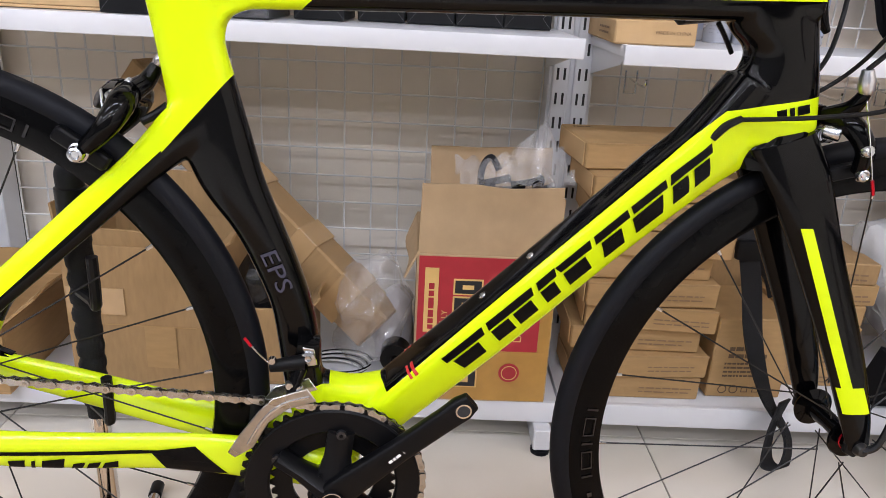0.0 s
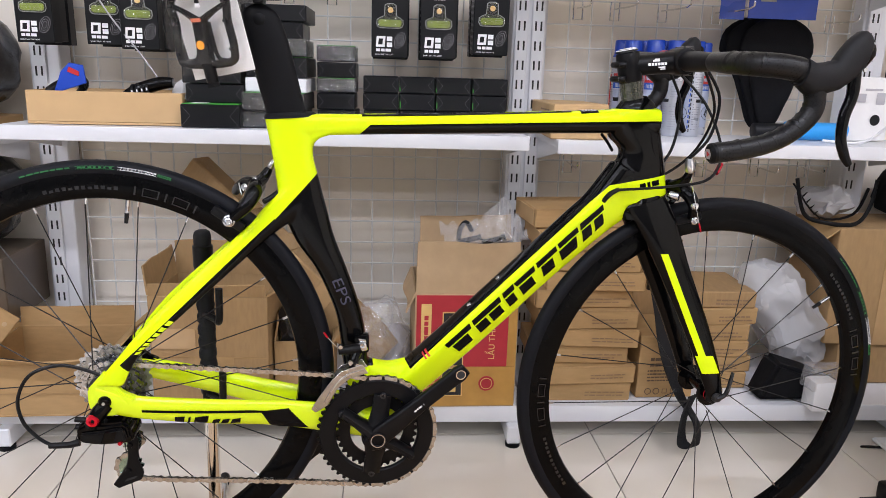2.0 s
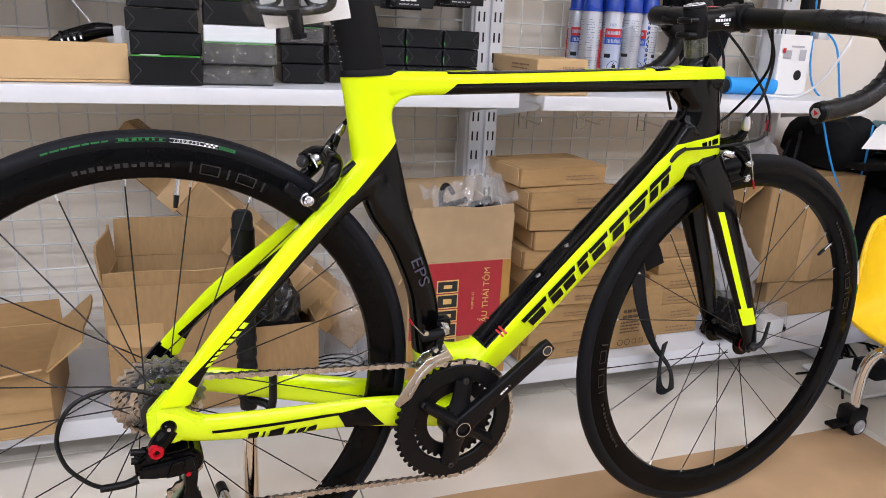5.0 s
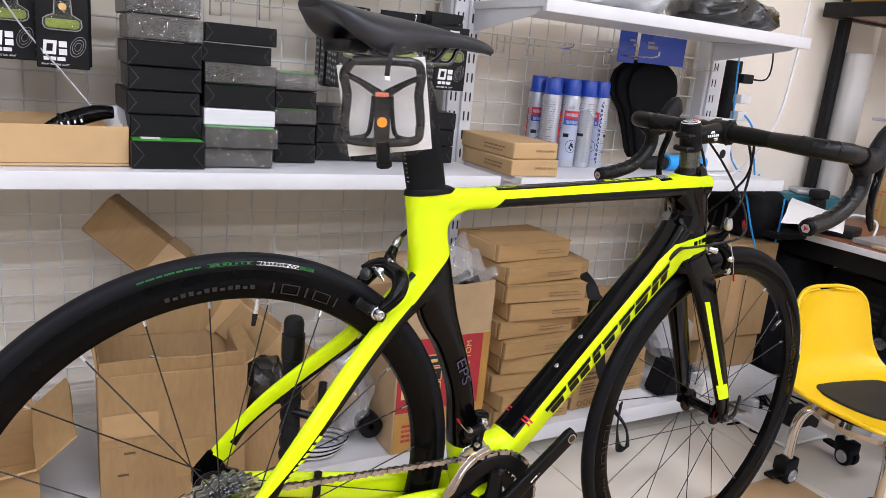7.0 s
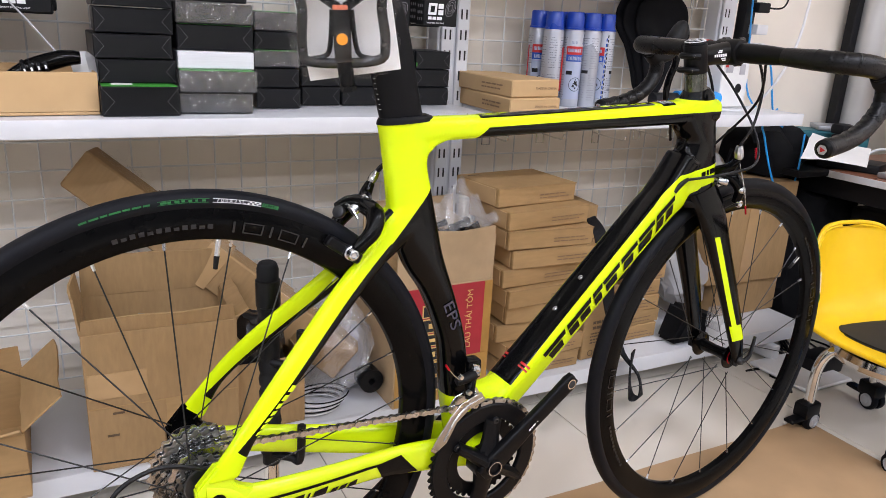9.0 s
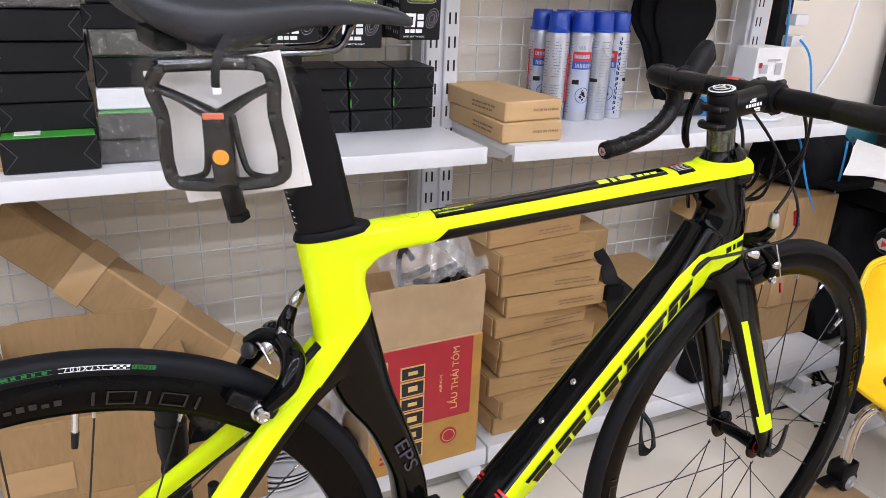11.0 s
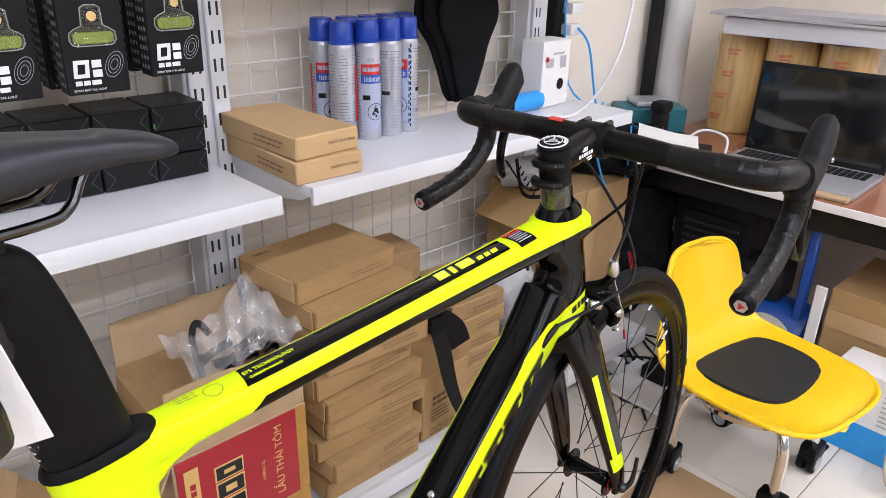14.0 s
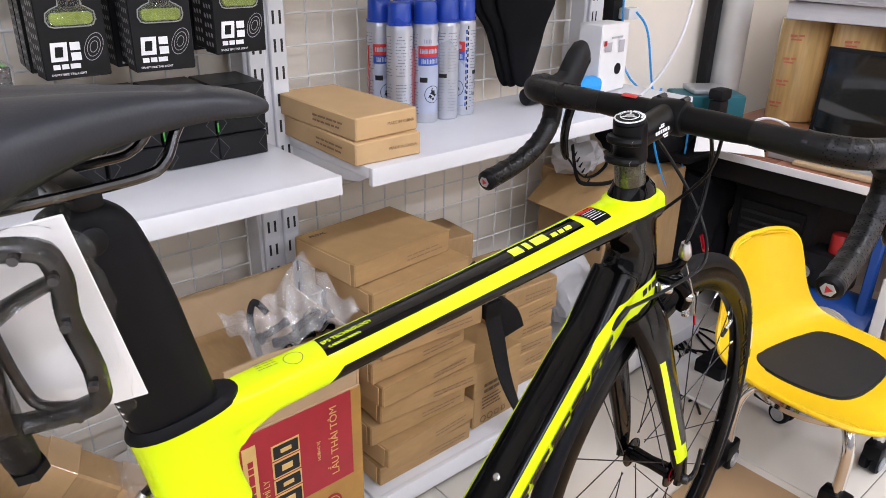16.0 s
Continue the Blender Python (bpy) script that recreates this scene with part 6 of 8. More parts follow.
part("orange_dot", cyl((0, -0.0155, -0.019), (0, -0.0143, -0.019), 0.0062, segs=20), "orange", PED, "round orange sticker")
part("red_patch", box(-0.009, 0.007, -0.0148, -0.0138, 0.0115, 0.0165, 0.001), "faded_red", PED, "faded red sticker")
for x, z in ol:
    part("stud", cyl((x * 0.98, -0.0125, z * 0.98), (x * 0.98, -0.004, z * 0.98), 0.0024, segs=8), "dark_metal", PED)
part("wrap", blob(-0.057, 0.06, -0.0165, 0.0105, -0.062, 0.062, 0.006, 48, 3.0, 5, 6.0), "wrap_film", PED, "crinkled clear plastic wrap")
part("wrap", crumple(sheet(lambda u, v: (-0.056 + 0.11 * u, -0.008 + 0.016 * v, 0.056 + 0.014 * v), 24, 6), 0.008, 60, 4), "wrap_film", PED, "gathered end of the wrap")
part("wrap", crumple(sheet(lambda u, v: (-0.035 + 0.07 * u, -0.012 + 0.016 * v, -0.05 - 0.024 * v * math.sin(math.pi * u)), 20, 8), 0.008, 60, 7), "wrap_film", PED, "loose end of the wrap")
part("hang_tie", tube([(0.004, -0.012, 0.036), (0.005, -0.013, 0.045), (0.008, -0.008, 0.058), (0.015, 0.002, 0.07)], 0.0035, 6, 4, flat=0.5), "webbing", PED, "black hanging tie")
part("tie_head", box(0.001, 0.0075, -0.0145, -0.0105, 0.030, 0.0355, 0.001), "white_plastic", PED, "small white tie head")


# ---- display stand behind the rear wheel ----
STAND = thing("bike_stand", "chrome floor stand with a black wrapped hook post", "stand", pose(0, 0, GROUND, 0, 0, 4.7) @ pose(0.1245, 0.088, 0))
part("pole", cyl((0, 0, 0.03), (0, 0, 0.34), 0.0115, segs=20), "chrome", STAND, "chrome pole")
part("grip", merge(tube([(0, 0, 0.31), (0.001, 0, 0.45), (0, 0, 0.56), (0, 0, 0.609), (0, 0, 0.619)], [0.0125, 0.0138, 0.0142, 0.0148, 0.0095], 16, 3)), "webbing", STAND, "black cloth tape wrapped grip")
for k in range(12):
    part("tape_wrap", lathe([(0.0138, -0.009), (0.0156, 0), (0.0138, 0.009)], "z", 16), "webbing", STAND).matrix_basis = pose(0, 0, 0.335 + 0.022 * k, 8 * math.sin(k * 2), 7, 0)
part("collar", lathe([(0.0138, -0.02), (0.0168, -0.018), (0.0168, 0.018), (0.0138, 0.02)], "z", 18), "cable", STAND).matrix_basis = pose(0, 0, 0.575)
for z in (0.475, 0.33):
    part("hook", tube([(0, -0.01, z), (0.02, -0.03, z - 0.002), (0.028, -0.041, z), (0.03, -0.044, z + 0.055)], 0.0062, 10), "cable", STAND, "black rubber coated hook")
part("hub", lathe([(0.0, 0.05), (0.014, 0.05), (0.017, 0.04), (0.017, 0.018), (0.0, 0.016)], "z", 18), "chrome", STAND)
for a in (-65, -135, 95):
    d = Vector((math.cos(radians(a)), math.sin(radians(a)), 0))
    part("leg", tube([d * 0.012 + Vector((0, 0, 0.035)), d * 0.08 + Vector((0, 0, 0.03)), d * 0.23 + Vector((0, 0, 0.011))], 0.0085, 12, 4), "chrome", STAND, "chrome leg")
    part("rubber_foot", tube([d * 0.222 + Vector((0, 0, 0.0125)), d * 0.25 + Vector((0, 0, 0.011))], 0.0105, 12, 1), "cable", STAND)
part("lock_knob", cyl((-0.05, -0.01, 0.05), (-0.02, -0.004, 0.045), 0.011, segs=14, bevel=0.002), "steel", STAND, "steel lock knob")


# ---- low shelf cartons ----
Z0 = 0.081
NC = open_carton("noodle_carton", 0.245, 0.25, 0.285, "card_pale", "tall open carton with red and gold printing", pose(0.612, 0.503, Z0, 0, 0, 1), ((0.125, 2), (0.142, -2), (0.05, 158), (0.105, 2)))
[o for o in NC.children if o.name.startswith("flap")][1].matrix_basis = pose(0.022, 0.246, 0.285, 0, 0, 178) @ pose(0, 0, 0, -3, 2, 0)
part("red_print", box(-0.119, 0.099, -0.0024, -0.001, 0.105, 0.283, 0), "box_red", NC, "deep red printed panel", smooth=False)
part("gold_print", box(-0.119, 0.12, -0.0024, -0.001, 0.004, 0.1045, 0), "box_gold", NC, "gold printed lower band", smooth=False)
part("gold_print", box(0.0995, 0.12, -0.0024, -0.001, 0.105, 0.283, 0), "box_gold", NC, smooth=False)
part("gold_label", box(-0.108, -0.084, -0.0034, -0.0025, 0.14, 0.262, 0), "ink_gold", NC, "gold upright label", smooth=False)
bars(lines(-0.055, -0.005, 0.11, 0.012, 1, 0.8, 4), "box_red", NC, pose(-0.096, -0.0038, 0.201, 0, -90, 0))
zz = 0.03
for k, hgt in enumerate((0.036, 0.034, 0.034, 0.03, 0.034, 0.03)):
    part("brand_block", box(-0.058, -0.006, -0.0034, -0.0026, zz, zz + hgt, 0), "ink_gold", NC, smooth=False)
    part("brand_block", box(-0.055, -0.009, -0.0042, -0.0035, zz + 0.003, zz + hgt - 0.003, 0), "slot", NC, "black block lettering shape", smooth=False)
    part("brand_block", box(-0.042, -0.022, -0.0048, -0.0043, zz + 0.011, zz + hgt - 0.011, 0), "ink_gold", NC, smooth=False)
    zz += hgt + 0.003
lettering("LẨU THÁI TÔM", 0.021, "ink_gold", NC, pose(0.062, -0.0036, 0.196, 0, -90, 0))
lettering("HƯƠNG VỊ", 0.008, "ink_gold", NC, pose(0.03, -0.0036, 0.19, 0, -90, 0))
lettering("MÌ LY", 0.015, "ink_gold", NC, pose(-0.071, -0.0036, 0.165, 0, -90, 0))
part("round_seal", cyl((0.052, -0.0036, 0.062), (0.052, -0.0026, 0.062), 0.019, segs=24), "box_red", NC, "round red seal", smooth=False)
part("round_seal", lathe([(0.013, 0), (0.0145, 0), (0.0145, 0.0004), (0.013, 0.0004)], "y", 24, closed=True), "ink_gold", NC, smooth=False).matrix_basis = pose(0.052, -0.0044, 0.062)
bars(lines(-0.1, 0.03, 0.06, 0.05, 4, 0.5, 8), "box_red", NC, pose(0, -0.003, 0))
BG = thing("parts_bag", "crinkled clear bag of small black bike parts", "plastic bag")


def bag_top(u, v):
    """The draped upper side of the bag, drawn up to one corner behind."""
    x = 0.56 + 0.192 * u - 0.012 * v
    y = 0.525 + 0.11 * v
    peak = math.exp(-((u - 0.8) / 0.16) ** 2) * smoothstep(0.3, 1, v)
    fold = 0.010 * math.sin(13 * u + 4 * v) * math.sin(5 * v + 1.5 * u) + 0.006 * math.sin(29 * u - 11 * v)
    return (x, y, 0.472 + 0.03 * v + 0.025 * u + 0.055 * peak + fold + 0.018 * math.sin(math.pi * u) * math.sin(math.pi * v))


def bag_under(u, v):
    x, y, z = bag_top(u, v)
    return (x, y + 0.004, z - 0.004 - 0.05 * math.sin(math.pi * u) * math.sin(math.pi * v))


part("film", crumple(sheet(bag_top, 46, 28), 0.006, 26, 5), "bag_clear", BG, "clear folded film")
part("film", crumple(sheet(bag_under, 30, 18), 0.005, 26, 8), "bag_clear", BG, "clear folded film")
for k in range(8):
    rnd = random.Random(k)
    c = Vector((0.605 + 0.115 * rnd.random(), 0.535 + 0.06 * rnd.random(), 0.452 + 0.035 * rnd.random()))
    dv = Vector((rnd.random() - 0.3, rnd.random() - 0.5, 0.2 * (rnd.random() - 0.5))).normalized() * 0.024
    part("bike_part", merge(cyl(c - dv, c + dv, 0.0065, segs=12), cyl(c + dv, c + dv * 1.25, 0.010, segs=12), cyl(c - dv, c - dv * 1.15, 0.0085, segs=12)), "gloss_black", BG, "black metal part")
part("strap_loop", tube([(0.60, 0.60, 0.42), (0.598, 0.625, 0.485), (0.615, 0.64, 0.51), (0.63, 0.625, 0.49)], 0.006, 8, 5, flat=0.5), "webbing", BG, "black strap loop")
single("packing_bed", crumple(box(0.497, 0.728, 0.512, 0.744, Z0 + 0.006, 0.425, 0.01), 0.012, 22, 4), "card_dark", "brown crumpled packing paper filling the carton", "packing")

OC1 = open_carton("open_carton", 0.285, 0.26, 0.128, "card", "low open brown carton with raised flaps", pose(-0.36, 0.458, Z0, 0, 0, 2), ((0.05, 58), (0.05, 4), (0.09, 42), (0.085, 50)))
part("tape", box(-0.142, 0.142, -0.0022, -0.0012, 0.055, 0.0575, 0), "card_dark", OC1, smooth=False)
part("foam_flap", crumple(box(-0.05, 0.05, 0, 0.006, -0.04, 0.04, 0.002), 0.001), "card", OC1, "perforated cardboard flap").matrix_basis = pose(-0.117, 0.06, 0.207, -8, 38, 10)
for k in range(8):
    part("punched_dot", cyl((0, -0.0005, 0), (0, 0.0005, 0), 0.0055, segs=10), "card_pale", OC1, smooth=False).matrix_basis = pose(-0.117, 0.06, 0.207, -8, 38, 10) @ pose(-0.03 + 0.02 * (k % 4), -0.001, -0.015 + 0.028 * (k // 4))
OC2 = open_carton("open_carton", 0.27, 0.21, 0.276, "card_dark", "big open brown carton holding metal brackets", pose(0.016, 0.494, Z0, 0, 0, -2), ((0.03, 14), (0.085, -6), (0.07, 8), (0.03, 60)))
part("tape", box(-0.132, 0.132, -0.0022, -0.0012, 0.13, 0.132, 0), "card", OC2, smooth=False)
part("tape", box(-0.13, -0.03, -0.003, -0.0014, 0.15, 0.2, 0), "tape_clear", OC2, "glossy packing tape", smooth=False)
for k in range(2):
    part("hand_slit", box(-0.105 + 0.012 * k, -0.085 + 0.012 * k, -0.0024, -0.0012, 0.07 + 0.045 * k, 0.074 + 0.045 * k, 0), "ink", OC2, smooth=False)
part("print_panel", box(0.0, 0.055, -0.0022, -0.0012, 0.05, 0.13, 0), "card", OC2, smooth=False)
BR = thing("metal_brackets", "loose bright metal brackets inside the open carton", "brackets", pose(0.005, 0.55, Z0 + 0.12))
for k in range(6):
    rnd = random.Random(20 + k)
    a = rnd.random() * 3.1
    c = Vector((-0.06 + 0.13 * rnd.random(), 0.02 + 0.1 * rnd.random(), 0.085 + 0.03 * rnd.random()))
    dv = Vector((math.cos(a), math.sin(a) * 0.6, 0.25)) * 0.045
    part("bracket", tube([c - dv, c, c + dv, c + dv + Vector((0.01, 0.01, -0.025))], 0.0028, 8, 3), "bracket", BR, "bright bent wire bracket")
part("wrapped_part", blob(-0.11, 0.11, 0.0, 0.2, -0.1, 0.055, 0.02, 20, 2.0, 3), "bag_black", BR, "black wrapped parts")

open_carton("open_carton", 0.14, 0.175, 0.155, "card_dark", "small open carton with black packed parts", pose(0.228, 0.532, Z0, 0, 0, 2), ((0.0, 0), (0.06, 0), (0.05, -8), (0.03, 40)))
single("black_parcel", blob(0.16, 0.265, 0.55, 0.63, 0.1, 0.325, 0.02, 22, 4.0), "bag_black", "shiny black plastic wrapped parcel", "parcel")
# long carton leaning behind
LB = thing("long_carton", "long taped brown carton leaning against the grid", "box", Matrix.Translation((0.165, 0.715, 0.385)) @ pose(0, 0, 0, 0, 0, -21) @ pose(0, 0, 0, -3, 38.5, 0))
part("body", crumple(box(-0.35, 0.35, -0.035, 0.035, -0.046, 0.046, 0.004), 0.003, 7, 3.3), "card_dark", LB)
for x in (-0.2, -0.05, 0.11, 0.23):
    part("tape", box(x, x + 0.05, -0.038, 0.038, -0.049, 0.049, 0.001), "tape_clear", LB, "glossy brown tape band")
part("wrap", crumple(sheet(lambda u, v: (-0.33 + 0.66 * u, -0.045 + 0.09 * v, 0.056 + 0.012 * math.sin(u * 40) * math.sin(v * 9)), 40, 8), 0.006, 30, 2), "film", LB, "torn clear wrap")
# clear bag with cables
CBG = single("cable_bag", blob(0.335, 0.475, 0.56, 0.68, Z0, 0.30, 0.035, 13, 9.0), "bag_clear", "loose clear plastic bag with grey padding", "plastic bag")
part("black_spool", lathe([(0.008, -0.02), (0.028, -0.02), (0.028, 0.02), (0.008, 0.02)], "y", 20, closed=True), "matte_black", CBG).matrix_basis = pose(0.455, 0.56, 0.14)
single("foam_lump", blob(0.41, 0.475, 0.62, 0.7, Z0, 0.24, 0.02, 18, 11.0, 3), "grey_folder", "grey foam padding lump", "padding")
COIL = thing("cable_coil", "coil of dark cable lying on the low shelf", "cable", pose(0.33, 0.575, Z0 + 0.006))
for k in range(6):
    part("loop", tube([(0.06 * math.cos(a) + 0.004 * k, 0.045 * math.sin(a), 0.002 + 0.005 * k) for a in [radians(10 + 24 * i) for i in range(15)]], 0.0016, 6, 2), "cable" if k % 2 else "white_plastic", COIL)

for i in range(10):
    e = carton("flat_carton", 0.24, 0.175, 0.0465, ("card", "card_light")[0], "flat brown parts carton in a tall stack", pose(0.912 + 0.012 * math.sin(i * 2.3), 0.535 + 0.010 * math.sin(i * 4.1), Z0 + 0.0479 * i, 0.5 * math.sin(i * 5.0), 0.5 * math.sin(i * 3.0), 3.8 * math.sin(i * 1.7)) if i < 9 else pose(0.893, 0.583, Z0 + 0.0479 * i, 0, 0, 5.5), "tall stack of flat cartons")
    part("lid_edge", box(-0.1205, 0.1205, -0.0012, 0.0, 0.043, 0.046, 0), "card_dark", e, smooth=False)
    part("side_flap", crumple(box(-0.1225, -0.1205, 0.01, 0.165, 0.004, 0.044, 0.0005), 0.002, 20, i), "card_light", e)
    bars(lines(0.005, 0.014, 0.1, 0.016, 2, 0.35, 30 + i), "ink_faint", e, pose(0, -0.0018, 0))
    if i == 9:
        lettering("PEDAL", 0.013, "ink", e, pose(-0.085, 0.15, 0.0472, -90, 0, 0))
single("blue_sachet", crumple(box(0.80, 0.84, 0.62, 0.70, 0.49, 0.535, 0.006, 2), 0.004, 30), "blue", "dark blue packet behind the stacked cartons", "packet")
WB = carton("storage_carton", 0.148, 0.17, 0.165, "card", "small brown carton with recycling marks and print", pose(1.128, 0.553, Z0, 0, 0, 3))
bars(lines(-0.045, 0.085, 0.075, 0.03, 2, 0.55, 51), "ink", WB, pose(0, -0.0014, 0))
bars(lines(-0.05, 0.045, 0.06, 0.035, 4, 0.45, 52), "ink", WB, pose(0, -0.0014, 0))
for k in range(4):
    part("care_mark", lathe([(0.007, 0), (0.009, 0), (0.009, 0.0004), (0.007, 0.0004)], "y", 12 if k < 2 else 4, closed=True), "ink", WB, smooth=False).matrix_basis = pose(-0.045 + 0.022 * k, -0.0018, 0.018, 0, 45, 0)
for i in range(6):
    h = 0.043
    e = carton("parts_carton", 0.165, 0.2, h, "card" if i != 5 else "card_dark", "brown parts carton in a low stack", pose(1.282 + 0.01 * math.sin(i * 1.9), 0.606 + 0.008 * math.sin(i * 3.1), Z0 + (h + 0.0012) * i, 0, 0, 3 * math.sin(i * 2.1)), "low stack of cartons")
    bars(lines(-0.02, 0.010, 0.09, 0.02, 2, 0.35, 70 + i), "ink_faint", e, pose(0, -0.0018, 0))
carton("dark_carton", 0.15, 0.16, 0.27, "card_dark", "plain brown carton behind the stacked boxes", pose(1.14, 0.735, Z0, 0, 0, 6))
carton("dark_carton", 0.14, 0.12, 0.10, "card_dark", "plain brown carton behind the stacked boxes", pose(1.14, 0.74, Z0 + 0.272, 0, 0, -4))
# webbing strap
STRAP = thing("webbing_strap", "black nylon strap with buckle hanging to the floor", "strap")


def ribbon(pts, w, axis, t=0.0022):
    P = smooth_path(pts, 8)
    ax = Vector(axis).normalized()
    bm = bmesh.new()
    rows = []
    for i, p in enumerate(P):
        tn = (P[min(i + 1, len(P) - 1)] - P[max(i - 1, 0)]).normalized()
        tw = ax * math.cos(0.6 * math.sin(i * 0.12)) + tn.cross(ax) * math.sin(0.6 * math.sin(i * 0.12))
        nn = tn.cross(tw).normalized()
        rows.append([bm.verts.new(p + tw * w / 2 + nn * t), bm.verts.new(p - tw * w / 2 + nn * t), bm.verts.new(p - tw * w / 2 - nn * t), bm.verts.new(p + tw * w / 2 - nn * t)])
    for i in range(len(rows) - 1):
        for k in range(4):
            bm.faces.new((rows[i][k], rows[i][(k + 1) % 4], rows[i + 1][(k + 1) % 4], rows[i + 1][k]))
    bm.faces.new(rows[0])
    bm.faces.new(list(reversed(rows[-1])))
    bmesh.ops.recalc_face_normals(bm, faces=bm.faces)
    return bm


part("strap", ribbon([(1.075, 0.60, 0.46), (1.06, 0.535, 0.43), (1.085, 0.525, 0.33), (1.105, 0.51, 0.22), (1.14, 0.49, 0.12), (1.175, 0.455, 0.06), (1.165, 0.43, 0.015), (1.135, 0.43, 0.02), (1.14, 0.45, 0.07), (1.17, 0.48, 0.12)], 0.034, (1, 0.3, 0.1)), "webbing", STRAP, "black woven strap")
part("strap", ribbon([(1.06, 0.54, 0.41), (1.12, 0.53, 0.36), (1.145, 0.53, 0.31)], 0.05, (1, 0, 1)), "webbing", STRAP)
part("buckle", box(1.045, 1.09, 0.515, 0.53, 0.375, 0.41, 0.004, 2), "matte_black", STRAP, "black plastic buckle")
# white bag, right cartons
BB = thing("bubble_bag", "milky bubble wrap bag slumped on the low shelf", "plastic bag")
part("bag", crumple(crumple(shift(blob(-0.08, 0.08, -0.07, 0.08, -0.17, 0.17, 0.022, 14, 15.0, 4, 2.4), Matrix.Translation((1.49, 0.69, 0.262)) @ pose(0, 0, 0, 0, -34, 0)), 0.012, 24), 0.005, 70, 3), "bag_milky", BB, "milky crinkled outer bag")
part("padding", crumple(shift(blob(-0.06, 0.06, -0.05, 0.06, -0.14, 0.14, 0.02, 14, 15.0, 4, 2.4), Matrix.Translation((1.49, 0.695, 0.258)) @ pose(0, 0, 0, 0, -34, 0)), 0.01, 30), "bag_white", BB, "white padding inside the bag")
single("black_pouch", crumple(prism([(1.36, 0.085), (1.62, 0.085), (1.6, 0.12), (1.5, 0.16), (1.4, 0.19)], 0.52, 0.6, 0.01, 2), 0.006, 20), "fabric_black", "black folded fabric pouch on the shelf", "pouch")
WT = thing("white_tub", "small white plastic tub overhanging the shelf edge", "tub", pose(1.5, 0.465, 0.083))
part("body", crumple(box(-0.032, 0.032, 0, 0.05, 0, 0.075, 0.004, 2), 0.002, 30), "white_plastic", WT)
part("wrap", crumple(box(-0.045, 0.045, 0.005, 0.05, 0.05, 0.115, 0.006, 2), 0.012, 40), "bag_clear", WT)
carton("lower_carton", 0.28, 0.24, 0.11, "card_dark", "brown carton under a larger one", pose(1.77, 0.64, Z0))
RC2 = carton("large_carton", 0.32, 0.24, 0.314, "card_dark", "large brown carton with a taped seam", pose(1.745, 0.635, Z0 + 0.112, 0, 0, -3))
part("tape", box(-0.03, 0.02, -0.0025, -0.0008, 0.0, 0.314, 0), "tape_clear", RC2, "glossy tape strip", smooth=False)
part("flap", crumple(box(-0.27, -0.16, 0.0, 0.2, 0.309, 0.313, 0.001), 0.004, 15), "card", RC2).matrix_basis = Matrix.Translation((-0.16, 0, 0.309)) @ pose(0, 0, 0, 0, -38, 0) @ Matrix.Translation((0.16, 0, -0.309))
BK = thing("strap_bundle", "black plastic straps with white wrapping on the carton", "straps", pose(1.61, 0.68, 0.51))
part("strap", tube([(-0.14, 0.0, 0.12), (-0.11, 0.0, 0.03), (-0.06, -0.01, 0.008), (0.02, -0.02, 0.006), (0.06, -0.01, 0.05), (0.075, 0.0, 0.12)], 0.0055, 8, 5, flat=0.5), "matte_black", BK)
part("strap", tube([(-0.12, 0.05, 0.10), (-0.05, 0.03, 0.015), (0.05, 0.04, 0.02), (0.09, 0.05, 0.09)], 0.0045, 8, 5, flat=0.6), "matte_black", BK)
for k in range(6):
    part("tooth", cyl((-0.13 + 0.012 * k, 0, 0.09 - 0.016 * k), (-0.12 + 0.012 * k, 0, 0.10 - 0.016 * k), 0.003, 0.001, segs=6), "matte_black", BK)
part("wrapping", blob(-0.06, 0.06, 0.03, 0.14, 0.0, 0.085, 0.03, 18, 21.0, 3), "bag_white", BK, "crumpled white wrapping")
single("dark_bag", blob(1.80, 2.0, 0.66, 0.9, 0.51, 0.66, 0.03, 12, 31.0, 3), "fabric_black", "black cloth bag behind the shelf end", "bag")
single("power_brick", box(1.78, 1.9, 0.36, 0.44, GROUND, 0.033, 0.006, 2), "dark", "black power adapter on the floor", "adapter")
FC = thing("floor_cables", "tangle of black cables on the floor", "cable")
for k in range(5):
    rnd = random.Random(90 + k)
    part("cable", tube([(1.62 + 0.4 * rnd.random(), 0.32 + 0.3 * rnd.random(), GROUND + 0.0036) for _ in range(6)], 0.0035, 6, 6), "cable", FC)


# ---- upper shelf, long bay ----
ZS = 0.7305
open_carton("tray_carton", 0.335, 0.22, 0.073, "card_light", "low tan tray carton with bike accessories", pose(-0.216, 0.604, ZS, 0, 0, 4))
HELM = thing("lock_pack", "coiled black lock with a blue header tag", "lock", pose(-0.345, 0.68, ZS + 0.03))
for k in range(3):
    part("coil", tube([(0.05 * math.cos(a), 0.03 * math.sin(a) + 0.01 * k, 0.03 + 0.03 * math.sin(a + 0.5) + 0.004 * k) for a in [radians(24 * i) for i in range(16)]], 0.008, 8, 2), "cable", HELM)
part("tag", prism([(0.0, 0.035), (0.045, 0.05), (0.075, 0.06), (0.07, 0.10), (0.04, 0.105), (0.02, 0.085)], -0.035, -0.03, 0.001), "blue", HELM, "blue header tag")
part("tag_badge", prism([(0.035, 0.085), (0.06, 0.075), (0.062, 0.085), (0.04, 0.096)], -0.037, -0.0355), "decal_red", HELM, "red badge shape", smooth=False)
CL = thing("combination_lock", "black combination cable lock with number dials", "lock", pose(-0.13, 0.635, ZS + 0.078, 0, -12, 4))
